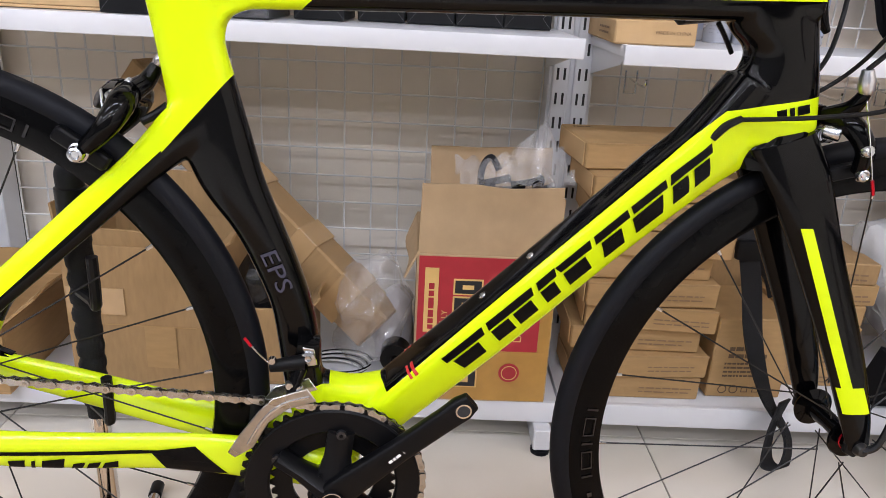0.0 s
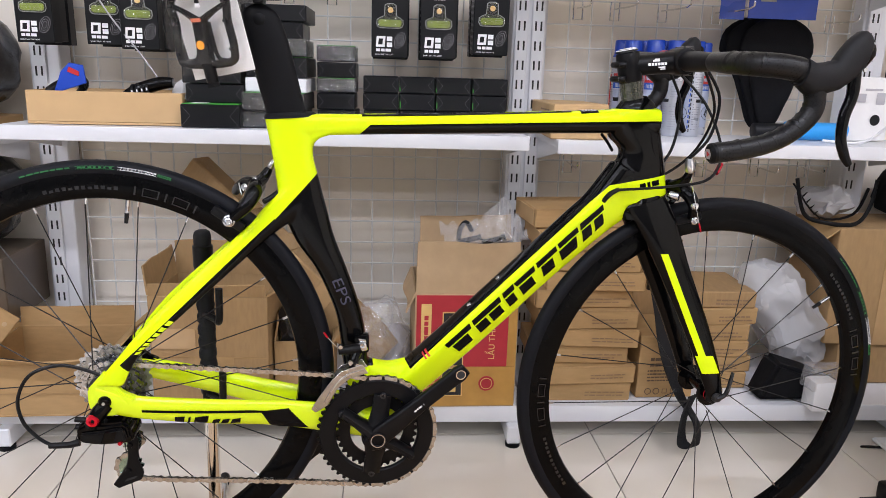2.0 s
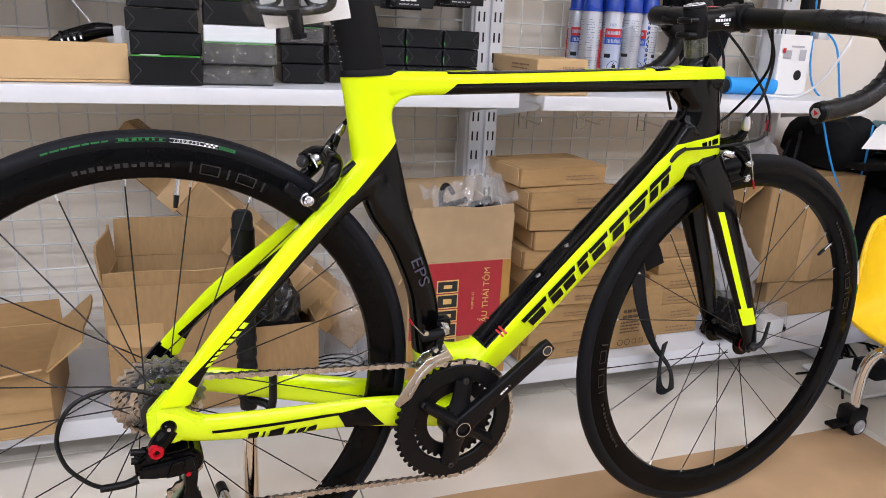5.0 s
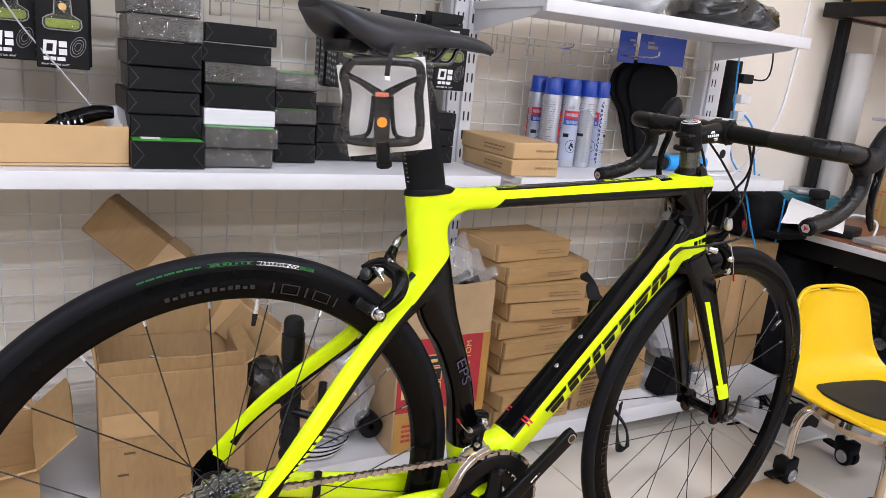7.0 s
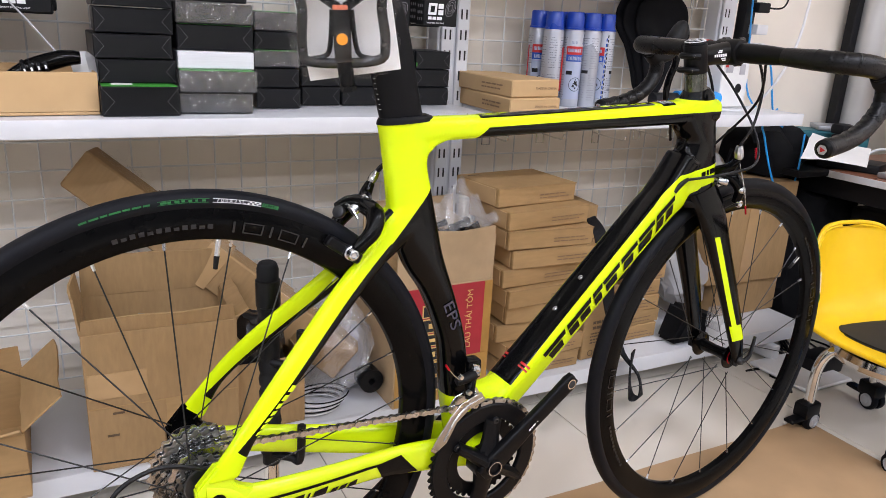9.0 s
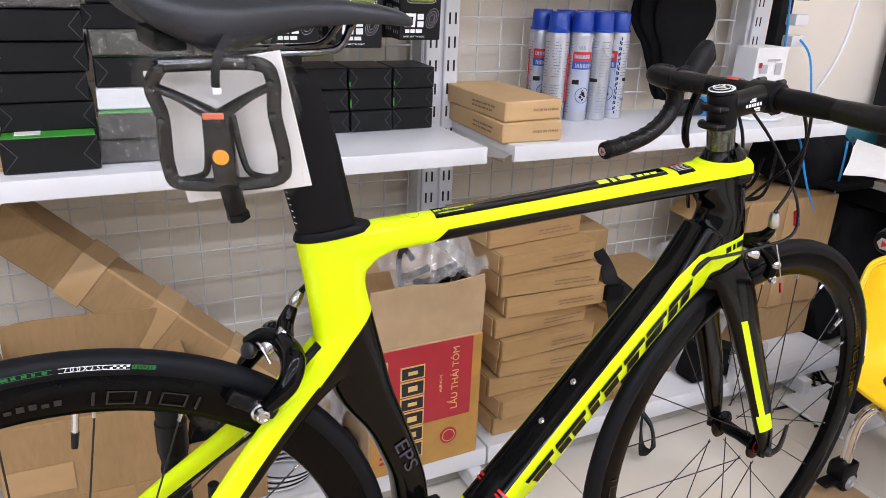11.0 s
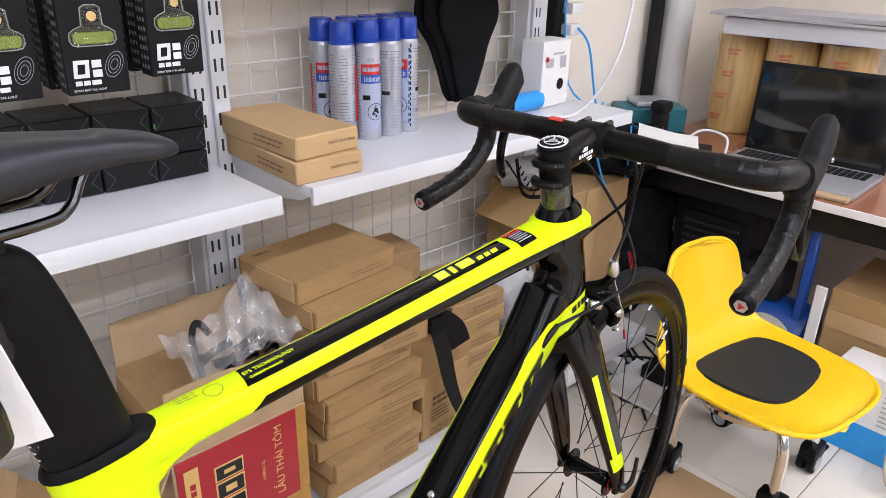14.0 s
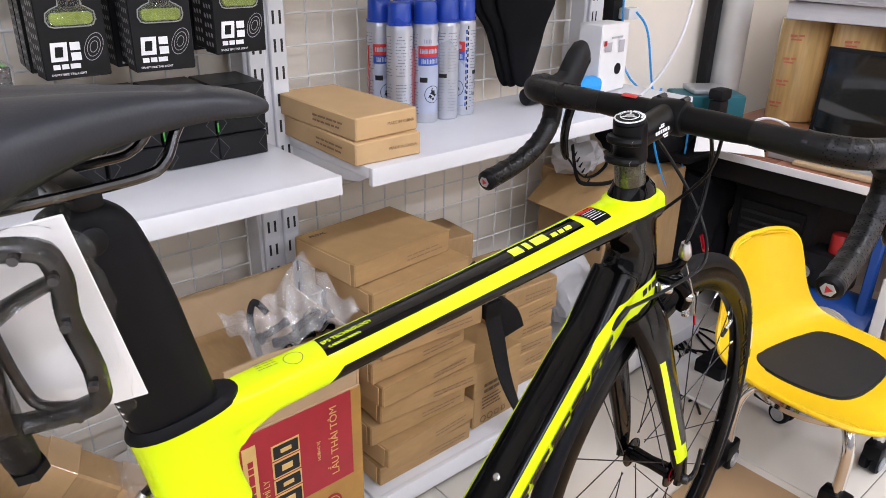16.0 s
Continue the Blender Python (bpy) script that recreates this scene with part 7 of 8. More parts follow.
part("body", tube([(-0.055, 0, -0.006), (-0.02, 0, 0.004), (0.03, 0, 0.01), (0.06, 0, 0.006)], [0.012, 0.016, 0.015, 0.011], 12, 4), "gloss_black", CL)
for k in range(4):
    part("dial", lathe([(0.0165, -0.003), (0.0175, 0), (0.0165, 0.003)], "x", 16), "matte_black", CL).matrix_basis = pose(-0.03 + 0.011 * k, 0, 0.003)
    part("dial_mark", box(-0.032 + 0.011 * k, -0.029 + 0.011 * k, -0.0178, -0.0172, 0.0, 0.006, 0), "decal_white", CL, smooth=False)
part("cord", tube([(0.03, 0.01, 0.015), (0.0, 0.03, 0.08), (-0.05, 0.05, 0.18), (-0.09, 0.06, 0.3)], 0.0018, 6), "grey_folder", CL, "pale elastic cord")
single("paper_scrap", crumple(sheet(lambda u, v: (-0.085 + 0.07 * u, 0.645 + 0.06 * v, ZS + 0.06 + 0.035 * v + 0.01 * math.sin(u * 6)), 6, 6, 0.0008), 0.004, 30), "white_card", "white paper leaflet in the tray", "leaflet")


def black_carton(w, d, h, m, green=0, wrap=False, label="black accessory carton with folded end", group="stacked black cartons", white=False):
    e = thing("black_carton", label, "box", m, group)
    part("body", crumple(box(-w / 2, w / 2, 0, d, 0, h, 0.0018), 0.0008, 12, w * 91 + h), "paper" if white else "box_black", e)
    if green:
        part("lid", box(-w / 2 + 0.003, w / 2 - 0.003, 0.003, d - 0.003, h - 0.001, h + 0.0012, 0.0005), "box_green", e, "green carton lid")
        if green > 1:
            part("label", box(-w / 2 + 0.02, -w / 2 + 0.055, 0.02, 0.05, h + 0.0013, h + 0.002, 0), "white_card", e, "small white label", smooth=False)
    if not white:
        bm = bmesh.new()

        def stroke(a, b, t=0.0006):
            a, b = Vector((a[0], -0.0016, a[1])), Vector((b[0], -0.0016, b[1]))
            n2 = (b - a).cross(Vector((0, 1, 0))).normalized() * t / 2
            bm.faces.new([bm.verts.new(a + n2), bm.verts.new(b + n2), bm.verts.new(b - n2), bm.verts.new(a - n2)])
        for s in (-1, 1):
            stroke((s * w / 2 * 0.98, h * 0.97), (s * (w / 2 - h * 0.42), h * 0.5))
            stroke((s * w / 2 * 0.98, h * 0.03), (s * (w / 2 - h * 0.42), h * 0.5))
        part("worn_edge", bm, "crease", e, smooth=False)["kind"] = "stuff"
    if wrap:
        part("wrap", crumple(box(-w / 2 - 0.002, w / 2 + 0.002, -0.003, d * 0.9, 0.001, h + 0.002, 0.004, 3), 0.0025, 60, h * 100), "shrink_film", e, "shiny clear shrink wrap")
    return e


rnd = random.Random(5)
zz = ZS
for k in range(7):
    h = (0.052, 0.042, 0.042, 0.044, 0.044, 0.044, 0.036)[k]
    black_carton(0.132, 0.18, h, pose(0.018 + 0.006 * (rnd.random() - 0.5), (0.627 if k else 0.582) + 0.012 * rnd.random(), zz, 0, 0, 3 * (rnd.random() - 0.5)), green=2 if k == 0 else 0, wrap=k in (5, 6))
    zz += h + 0.0018
zz = ZS
for k in range(7):
    h = (0.038, 0.04, 0.032, 0.046, 0.038, 0.036, 0.036)[k]
    black_carton(0.14, 0.17, h, pose(0.156 + 0.012 * (rnd.random() - 0.5), (0.632 if k > 1 else 0.606) + 0.015 * rnd.random(), zz, 0, 0, 4 * (rnd.random() - 0.5)), green=1 if k in (1, 3) else 0, wrap=k in (0, 1, 4), white=k == 2)
    zz += h + 0.0018
zz = ZS
for k in range(5):
    h = (0.04, 0.038, 0.034, 0.036, 0.036)[k]
    black_carton(0.092, 0.14, h, pose(0.296 + 0.006 * (rnd.random() - 0.5), 0.695 + 0.01 * rnd.random(), zz, 0, 0, 4 * (rnd.random() - 0.5)), green=1 if k in (2, 4) else 0, wrap=k in (2, 4))
    zz += h + 0.0018
for row in range(3):
    for col in range(4):
        e = black_carton(0.0885, 0.11, 0.0405, pose(0.4025 + 0.0905 * col + 0.0015 * math.sin(5 * row + col), 0.746 - 0.003 * math.sin(2 * row + col), ZS + 0.0418 * row, 0, 0, 1.5 * math.sin(col + row)), wrap=False, label="small flat black carton with thin white creases", group="rows of small black cartons")
        if row == 2:
            bars([(-0.03, 0.03, 0.022, 0.016), (-0.004, 0.03, 0.014, 0.016), (-0.03, 0.022, 0.04, 0.005)], "crease", e, pose(0, 0, 0.0413, -90, 0, 0), "lid_print")
        if row and col:
            part("green_tab", box(-0.0442, -0.0417, -0.0018, -0.0008, 0.006, 0.03 - 0.008 * row, 0), "box_green", e, "green edge mark", smooth=False)


def tail_light_pack(m):
    e = thing("light_package", "hanging black blister carton of a bike light", "package", m, "hanging light packages")
    part("body", box(-0.043, 0.043, 0, 0.036, -0.145, 0, 0.0015), "box_black", e)
    part("hang_tab", box(-0.043, 0.043, 0.034, 0.0355, 0, 0.03, 0.0005), "box_black", e)
    hat = [(-0.012, -0.026), (-0.006, -0.0225), (0.008, -0.0225), (0.014, -0.026), (0.0155, -0.050), (0.024, -0.0545), (0.0305, -0.059), (0.0315, -0.069), (0.028, -0.0755), (0.022, -0.0775), (-0.022, -0.0775), (-0.028, -0.0755), (-0.0315, -0.069), (-0.0305, -0.059), (-0.024, -0.0545), (-0.0135, -0.050)]
    part("window", prism(hat, -0.0016, -0.0004), "window_dark", e, "dark recess behind the window")
    part("lamp_base", prism([(-0.024, -0.0585), (0.024, -0.0585), (0.0275, -0.062), (0.027, -0.071), (0.022, -0.0745), (-0.022, -0.0745), (-0.027, -0.071), (-0.0275, -0.062)], -0.005, -0.0017, 0.001), "window_lime", e, "olive rubber lamp base")
    # highlight on the blister's border, drawn as a thin pale tube
    part("blister_edge", tube([(x, -0.0018, z) for x, z in hat + hat[:1]], 0.0009, 6, 1), "wire_grey", e, "pale line for the glint along the blister edge")
    part("lamp_body", prism([(-0.009, -0.0265), (0.011, -0.0265), (0.013, -0.046), (0.011, -0.052), (-0.009, -0.052), (-0.011, -0.046)], -0.0045, -0.0017, 0.001), "dark", e, "dark lamp body")
    part("light_eye", cyl((0.001, -0.0056, -0.037), (0.001, -0.0046, -0.037), 0.0066, segs=16), "ink_gold", e, "pale round sticker")
    part("badge_block", prism([(-0.033, -0.121), (-0.012, -0.121), (-0.010, -0.0965), (-0.031, -0.0965)], -0.0016, -0.0006), "decal_white", e, "white block graphic", smooth=False)
    part("badge_block", prism([(-0.0275, -0.1155), (-0.0175, -0.1155), (-0.016, -0.102), (-0.026, -0.102)], -0.0022, -0.0017), "box_black", e, smooth=False)
    part("blister", prism(hat, -0.0078, -0.007), "film", e, "clear blister window")
    bars([(-0.007, -0.1075, 0.013, 0.0105), (-0.007, -0.121, 0.013, 0.0105), (-0.032, -0.1315, 0.009, 0.0065), (-0.021, -0.1315, 0.009, 0.0065), (-0.010, -0.1315, 0.013, 0.0065), (-0.012, -0.012, 0.026, 0.004)], "decal_white", e, pose(0, -0.0014, 0))
    lettering("SMART BIKE TAIL LIGHT", 0.0042, "decal_white", e, pose(-0.013, -0.0014, -0.1385))
    for r in (0.006, 0.0105, 0.015):
        part("swirl", lathe([(r, 0), (r + 0.0006, 0), (r + 0.0006, 0.0003), (r, 0.0003)], "y", 20, closed=True), "grey_folder", e, smooth=False).matrix_basis = pose(0.024, -0.0014, -0.105, 0, 25, 0) @ Matrix.Diagonal((0.75, 1, 1.25, 1))
    bm = bmesh.new()
    for i in range(3):
        for j in range(9):
            y, z = 0.006 + 0.009 * i, -0.135 + 0.014 * j
            bm.faces.new([bm.verts.new((-0.0435, y + a, z + b)) for a, b in ((0, 0), (0.005, 0.002), (0.005, 0.008), (0, 0.006))])
    part("side_print", bm, "grey_folder", e, smooth=False)
    return e


first = None
for x, y, z, n in ((0.424, 0.692, 1.044, 4), (0.540, 0.680, 1.044, 4), (0.666, 0.697, 1.056, 4), (-0.148, 0.668, 1.044, 3), (-0.232, 0.69, 1.053, 3), (-0.395, 0.69, 1.053, 3)):
    for k in range(n):
        m = pose(x + 0.003 * math.sin(k * 3 + x * 9), y + 0.041 * k, z + 0.004 * math.sin(k * 2.0), 1.5, 0, 3 * math.sin(x * 20 + k))
        if first is None:
            first = tail_light_pack(m)
        else:
            copy_thing(first, m)


def display_hook(x, z, length, drop=True):
    e = thing("display_hook", "chrome wire display hook on the grid", "hook", pose(x, 0.9, z), "wire display hooks")
    part("prong", tube([(0, 0, 0), (0, -length * 0.9, -0.004), (0, -length, 0.012)], 0.0022, 6, 3), "chrome", e)
    part("clip", tube([(-0.012, -0.006, 0.018), (-0.012, -0.008, -0.03), (0.012, -0.008, -0.03), (0.012, -0.006, 0.018)], 0.0018, 6, 1), "chrome", e)


for x, z, l in ((0.424, 1.056, 0.24), (0.54, 1.056, 0.25), (0.666, 1.066, 0.24), (-0.148, 1.056, 0.25), (-0.232, 1.064, 0.24), (-0.395, 1.064, 0.24), (0.16, 1.06, 0.2), (0.27, 1.06, 0.16), (0.92, 1.045, 0.14), (1.02, 1.045, 0.2), (1.15, 1.045, 0.2), (1.30, 1.045, 0.22),
                (1.62, 1.03, 0.14), (0.92, 0.635, 0.12), (1.10, 0.635, 0.12), (1.3, 0.63, 0.14), (1.46, 0.635, 0.14), (1.6, 0.635, 0.12)):
    display_hook(x, z, l)


# ---- upper shelf, can bay ----
for k, (x, y, w) in enumerate(((0.871, 0.598, 0.138), (0.869, 0.608, 0.134))):
    e = carton("slim_carton", w, 0.265, 0.04, "card_light", "slim tan carton marked with small print", pose(x + 0.006 * k, y, 0.7235 + 0.041 * k, 0, 0, -2 + 3 * k), "two slim cartons")
    lettering("MADE IN CHINA", 0.008, "ink_faint", e, pose(0.03, -0.0015, 0.02))
    bars(lines(0, 0.012, 0.11, 0.018, 2, 0.4, 81 + k), "ink_faint", e, pose(-w / 2 - 0.0012, 0.13, 0, 0, 0, -90))


def spray_can(m):
    e = thing("spray_can", "aerosol can with blue cap and red blue bands", "spray can", m, "spray cans")
    part("body", lathe([(0, 0), (0.0255, 0), (0.0268, 0.003), (0.0268, 0.186), (0.0258, 0.19), (0.024, 0.195), (0.0, 0.197)], "z", 28), "can_body", e, "pale printed metal body")
    part("cap", lathe([(0.0262, 0.194), (0.0262, 0.198), (0.0238, 0.1985), (0.0228, 0.233), (0.021, 0.2368), (0, 0.237)], "z", 28), "blue", e, "blue plastic cap")

    def label_patch(a0, a1, z0, z1, r=0.0271, n=10):
        return sheet(lambda u, v: (r * math.cos(radians(a0 + (a1 - a0) * u)), r * math.sin(radians(a0 + (a1 - a0) * u)), z0 + (z1 - z0) * v), n, 1)

    part("red_band", label_patch(-165, -62, 0.132, 0.153), "can_red", e)
    part("blue_band", label_patch(-165, -62, 0.115, 0.132), "can_blue", e)
    part("pale_panel", label_patch(-165, -62, 0.020, 0.114, 0.02705), "can_pale", e, "pale blue printed panel")
    part("dark_patch", label_patch(-158, -124, 0.082, 0.092), "dark", e)
    part("dark_patch", label_patch(-20, 18, 0.086, 0.094), "dark", e)
    bm = bmesh.new()
    for j in range(11):
        for z, h, w, a0 in ((0.1385, 0.009, 6.5, -156), (0.1185, 0.0095, 5.5, -150), (0.158, 0.008, 5, -140)):
            if z < 0.15 or j < 5:
                t0, t1 = radians(a0 + 7.4 * j), radians(a0 + 7.4 * j + w * (0.7 + 0.3 * (j % 2)))
                bm.faces.new([bm.verts.new((0.0274 * math.cos(t), 0.0274 * math.sin(t), z + zz2)) for t, zz2 in ((t0, 0), (t1, 0), (t1, h * (0.8 + 0.2 * (j % 3 == 0))), (t0, h))])
    part("band_print", bm, "can_pale", e, "pale blocky print", smooth=False)["kind"] = "stuff"
    for j in range(16):
        part("strip_block", label_patch(-50, -44, 0.012 + 0.011 * j, 0.019 + 0.011 * j, n=2), "dark", e)
    bm = bmesh.new()
    for j in range(12):
        a0, z = radians(-58), 0.02 + 0.0135 * j
        vs = []
        for a, b in ((0, 0), (0.12, 0), (0.12, 0.008), (0, 0.008)):
            vs.append(bm.verts.new((0.0273 * math.cos(a0 + a), 0.0273 * math.sin(a0 + a), z + b)))
        bm.faces.new(vs)
    part("side_strip", bm, "can_blue", e, "dotted blue strip", smooth=False)["kind"] = "stuff"
    ring_b = bmesh.new()
    for j in range(16):
        a = 2 * math.pi * j / 16
        b = 2 * math.pi * (j + 1) / 16
        vs = []
        for r, t in ((0.0165, a), (0.0178, a), (0.0178, b), (0.0165, b)):
            th = radians(-100) + r * math.cos(t) / 0.0273
            vs.append(ring_b.verts.new((0.0273 * math.cos(th), 0.0273 * math.sin(th), 0.058 + r * math.sin(t))))
        ring_b.faces.new(vs)
    for j, (rx, rz, r0) in enumerate(((0, 0.004, 0.0075), (-0.005, -0.004, 0.005), (0.006, -0.002, 0.0045), (0.001, -0.009, 0.004), (0.0, 0.0115, 0.0025))):
        vs = []
        for q in range(9):
            t = 2 * math.pi * q / 9
            r = r0 * (0.75 + 0.35 * math.sin(q * 2.7 + j))
            th = radians(-100) + (rx + r * math.cos(t)) / 0.0273
            vs.append(ring_b.verts.new((0.0273 * math.cos(th), 0.0273 * math.sin(th), 0.058 + rz + r * math.sin(t))))
        ring_b.faces.new(vs)
    part("round_emblem", ring_b, "dark", e, "dark round emblem", smooth=False)
    bm = bmesh.new()
    rnd = random.Random(77)
    for a0 in (-36, 24, 86, 150):
        for j in range(26):
            z = 0.018 + 0.0062 * j
            a1 = a0
            while a1 < a0 + 40 and not 0.08 < z < 0.096:
                w = 2 + 7 * rnd.random()
                if rnd.random() < 0.75:
                    bm.faces.new([bm.verts.new((0.0273 * math.cos(radians(t)), 0.0273 * math.sin(radians(t)), zz2)) for t, zz2 in ((a1, z), (a1 + w, z), (a1 + w, z + 0.0016), (a1, z + 0.0016))])
                a1 += w + 1.5
    part("small_print", bm, "ink_grey", e, smooth=False)["kind"] = "stuff"
    part("straw", tube([(-0.0285, 0.004, 0.04), (-0.0285, 0.004, 0.15)], 0.0014, 6, 1), "can_red", e, "red nozzle straw")
    return e


can = None
for k, (x, y, a) in enumerate(((1.068, 0.80, 130), (1.126, 0.785, 5), (1.184, 0.782, 215), (1.242, 0.79, -62), (1.06, 0.858, 10), (1.118, 0.845, 80), (1.176, 0.842, -40), (1.234, 0.85, 20), (1.292, 0.856, 50))):
    m = pose(1.05 + 0.93 * (x - 1.068), y, 0.7225, 0, 0, a) @ Matrix.Diagonal((1, 1, 1.01, 1))
    can = spray_can(m) if can is None else copy_thing(can, m) and can
SC = thing("saddle_covers", "black padded saddle covers with a blue header card", "saddle cover", pose(1.45, 0.84, 0))
for k, (dx, dy) in enumerate(((0.004, 0), (-0.026, 0.02), (-0.04, 0.035))):
    part("cover", shift(blob(-0.11, 0.11, -0.016, 0.016, -0.155, 0.14, 0.004, 8, 3.0 + k, 4, 2.4), Matrix.Translation((dx, dy, 0.897))), "fabric_black", SC, "black foam saddle cover")
for ob in SC.children:
    for v in ob.data.vertices:
        z = v.co.z
        k = float(np.interp(z, [0.74, 0.80, 0.88, 0.94, 1.0, 1.06], [0.38, 0.42, 0.6, 0.95, 1.08, 0.95]))
        v.co.x = v.co.x * k
part("header_card", box(-0.10, 0.085, -0.026, -0.024, 1.028, 1.11, 0.0008), "blue", SC, "dark blue header card")
part("header_card", box(-0.172, -0.106, -0.018, -0.016, 1.024, 1.112, 0.0008), "blue", SC, "dark blue header card")
bars([(-0.07, 1.084, 0.026, 0.006), (-0.07, 1.07, 0.042, 0.009), (-0.14, 1.085, 0.02, 0.006), (-0.125, 1.072, 0.016, 0.006)], "wire_grey", SC, pose(0, -0.0268, 0))
BOX = carton("product_box", 0.118, 0.07, 0.165, "white_card", "white product carton with small printed pictures", pose(1.668, 0.735, 0.7235, 0, 0, 4))
part("printed_photo", cyl((0.02, -0.0014, 0.055), (0.02, -0.0004, 0.055), 0.014, segs=20), "dark", BOX, "round dark picture", smooth=False)
bars([(-0.045, 0.10, 0.03, 0.022), (0.015, 0.095, 0.025, 0.03), (-0.02, 0.13, 0.05, 0.005)], "grey_folder", BOX, pose(0, -0.0014, 0))
bars([(-0.05, 0.115, 0.012, 0.012)], "decal_red", BOX, pose(0, -0.0018, 0))
single("blue_film_roll", crumple(shift(cyl((-0.075, 0, 0.023), (0.085, 0, 0.02), 0.0225, segs=24), Matrix.Translation((1.53, 0.745, 0.7235))), 0.005, 25), "blue_cloth", "bright blue plastic film roll on the shelf", "roll")
single("dark_tube", cyl((1.37, 0.75, 0.7435), (1.46, 0.748, 0.7435), 0.02, segs=20, bevel=0.003), "dark", "dark grey plastic tube on the shelf", "tube")
# sockets at the right upright
PS = thing("socket_strip", "black upright socket strip with plugs", "power strip", pose(1.815, 0.87, 0.85))
part("body", box(-0.022, 0.022, -0.025, 0.01, 0.0, 0.22, 0.004, 2), "dark", PS)
for z in (0.03, 0.085):
    part("plug", box(-0.0, 0.05, -0.06, -0.025, z, z + 0.03, 0.005, 2), "white_plastic", PS, "white plug")
part("red_plug", box(0.0, 0.05, -0.055, -0.025, 0.15, 0.18, 0.005, 2), "dark", PS, "black plug")
part("blue_cable", tube([(0.03, -0.06, 0.05), (0.05, -0.09, 0.0), (0.09, -0.1, -0.15), (0.12, -0.13, -0.28)], 0.003, 6), "blue_cloth", PS, "blue network cable")
part("blue_cable", tube([(-0.01, -0.03, 0.25), (-0.012, -0.045, 0.1), (0.0, -0.07, -0.1), (0.02, -0.2, -0.18)], 0.003, 6), "blue_cloth", PS, "blue network cable")
part("black_cable", tube([(0.045, -0.05, 0.165), (0.10, -0.06, 0.17), (0.13, -0.05, 0.22), (0.12, -0.04, 0.32)], 0.0028, 6), "cable", PS, "black mains cable")
part("white_cable", tube([(-0.12, -0.33, 0.42), (-0.13, -0.33, 0.26), (-0.142, -0.33, 0.129), (-0.158, -0.33, 0.057), (-0.175, -0.32, -0.004), (-0.195, -0.29, -0.075), (-0.23, -0.25, -0.12), (-0.3, -0.2, -0.122)], 0.0035, 8), "white_plastic", PS, "white hanging cable")
part("blue_cable", tube([(-0.02, -0.2, -0.125), (-0.114, -0.236, -0.165), (-0.1, -0.236, -0.2), (-0.05, -0.236, -0.3), (0.012, -0.236, -0.39), (0.05, -0.236, -0.395), (0.075, -0.236, -0.34), (0.08, -0.236, -0.26), (0.1, -0.22, -0.2)], 0.003, 8), "blue_cloth", PS, "blue network cable hanging in a loop")
# on the top shelf
single("wrapped_stock", blob(1.38, 1.73, 0.60, 0.82, 1.136, 1.23, 0.02, 14, 41.0), "bag_black", "black goods in shiny plastic on the upper shelf", "parcel")
single("wrapped_stock", blob(0.95, 1.3, 0.62, 0.84, 1.136, 1.22, 0.02, 14, 44.0), "bag_white", "pale goods in plastic on the upper shelf", "parcel")

# ---- left neighbour rack ----
# black strip in place of the shadow in the gap beside the upright
single("rack_post", box(-0.449, -0.421, 0.912, 0.94, GROUND, 1.2, 0.002), "desk_black", "black strip for the shaded gap between upright and grid", "post")
shelf_board("side_shelf", -1.55, -0.50, 0.60, 0.69, 0.03, "neighbouring brown shelf with dark goods")
shelf_board("side_shelf", -1.55, -0.53, 0.62, 0.2, 0.03, "neighbouring low shelf with dark goods")
single("goods_bag", blob(-0.95, -0.505, 0.68, 0.9, 0.74, 1.0, 0.02, 9, 51.0), "bag_black", "black plastic sack of goods on the side shelf", "sack")
carton("side_carton", 0.5, 0.22, 0.04, "card", "flat brown carton under the sack", pose(-0.78, 0.66, 0.6915))
# black lump gives the darkness of a brown carton in shelf shadow
single("goods_bag", blob(-0.97, -0.515, 0.67, 0.9, 0.40, 0.655, 0.02, 9, 53.0), "bag_black", "black lump standing in for a shaded brown carton", "sack")
# carton darkened by colour, since no shelf shadow falls on it here
carton("side_carton", 0.45, 0.22, 0.165, "sack_brown", "large dark brown carton, coloured as if in shade", pose(-0.735, 0.66, 0.2315))
carton("grey_crate", 0.4, 0.22, 0.17, "dark", "dark grey plastic crate on the floor", pose(-0.77, 0.6, GROUND))


# ---- desk corner ----
DK = thing("work_desk", "low red brown desk on a black steel frame", "desk", pose(0, 0, 0))
part("desktop", box(2.0, 2.7, -0.95, 0.78, 0.522, 0.545, 0.002), "desk_wood", DK, "red brown laminate top")
part("edge_band", box(1.996, 2.001, -0.95, 0.78, 0.523, 0.544, 0.001), "white_plastic", DK, "white edging strip")
part("apron", box(2.02, 2.06, -0.93, 0.76, 0.46, 0.521, 0.003), "desk_black", DK)
for y in (-0.92, 0.74):
    for x in (2.03, 2.66):
        part("leg", box(x - 0.02, x + 0.02, y - 0.02, y + 0.02, GROUND, 0.521, 0.003), "desk_black", DK)
LT = thing("laptop", "open dark laptop with silver keyboard deck", "laptop", pose(2.165, 0.29, 0.546, 0, 0, -88))
part("deck", box(-0.19, 0.19, -0.12, 0.13, 0, 0.016, 0.004, 2), "silver", LT, "silver keyboard deck")
kb = part("key", box(-0.0075, 0.0075, -0.0065, 0.0065, 0, 0.002, 0.0008), "dark", LT)
kb.matrix_basis = pose(-0.165, 0.1, 0.016)
for r in range(5):
    for c2 in range(20):
        if r or c2:
            share(kb, pose(-0.165 + 0.0172 * c2, 0.1 - 0.0155 * r, 0.016))
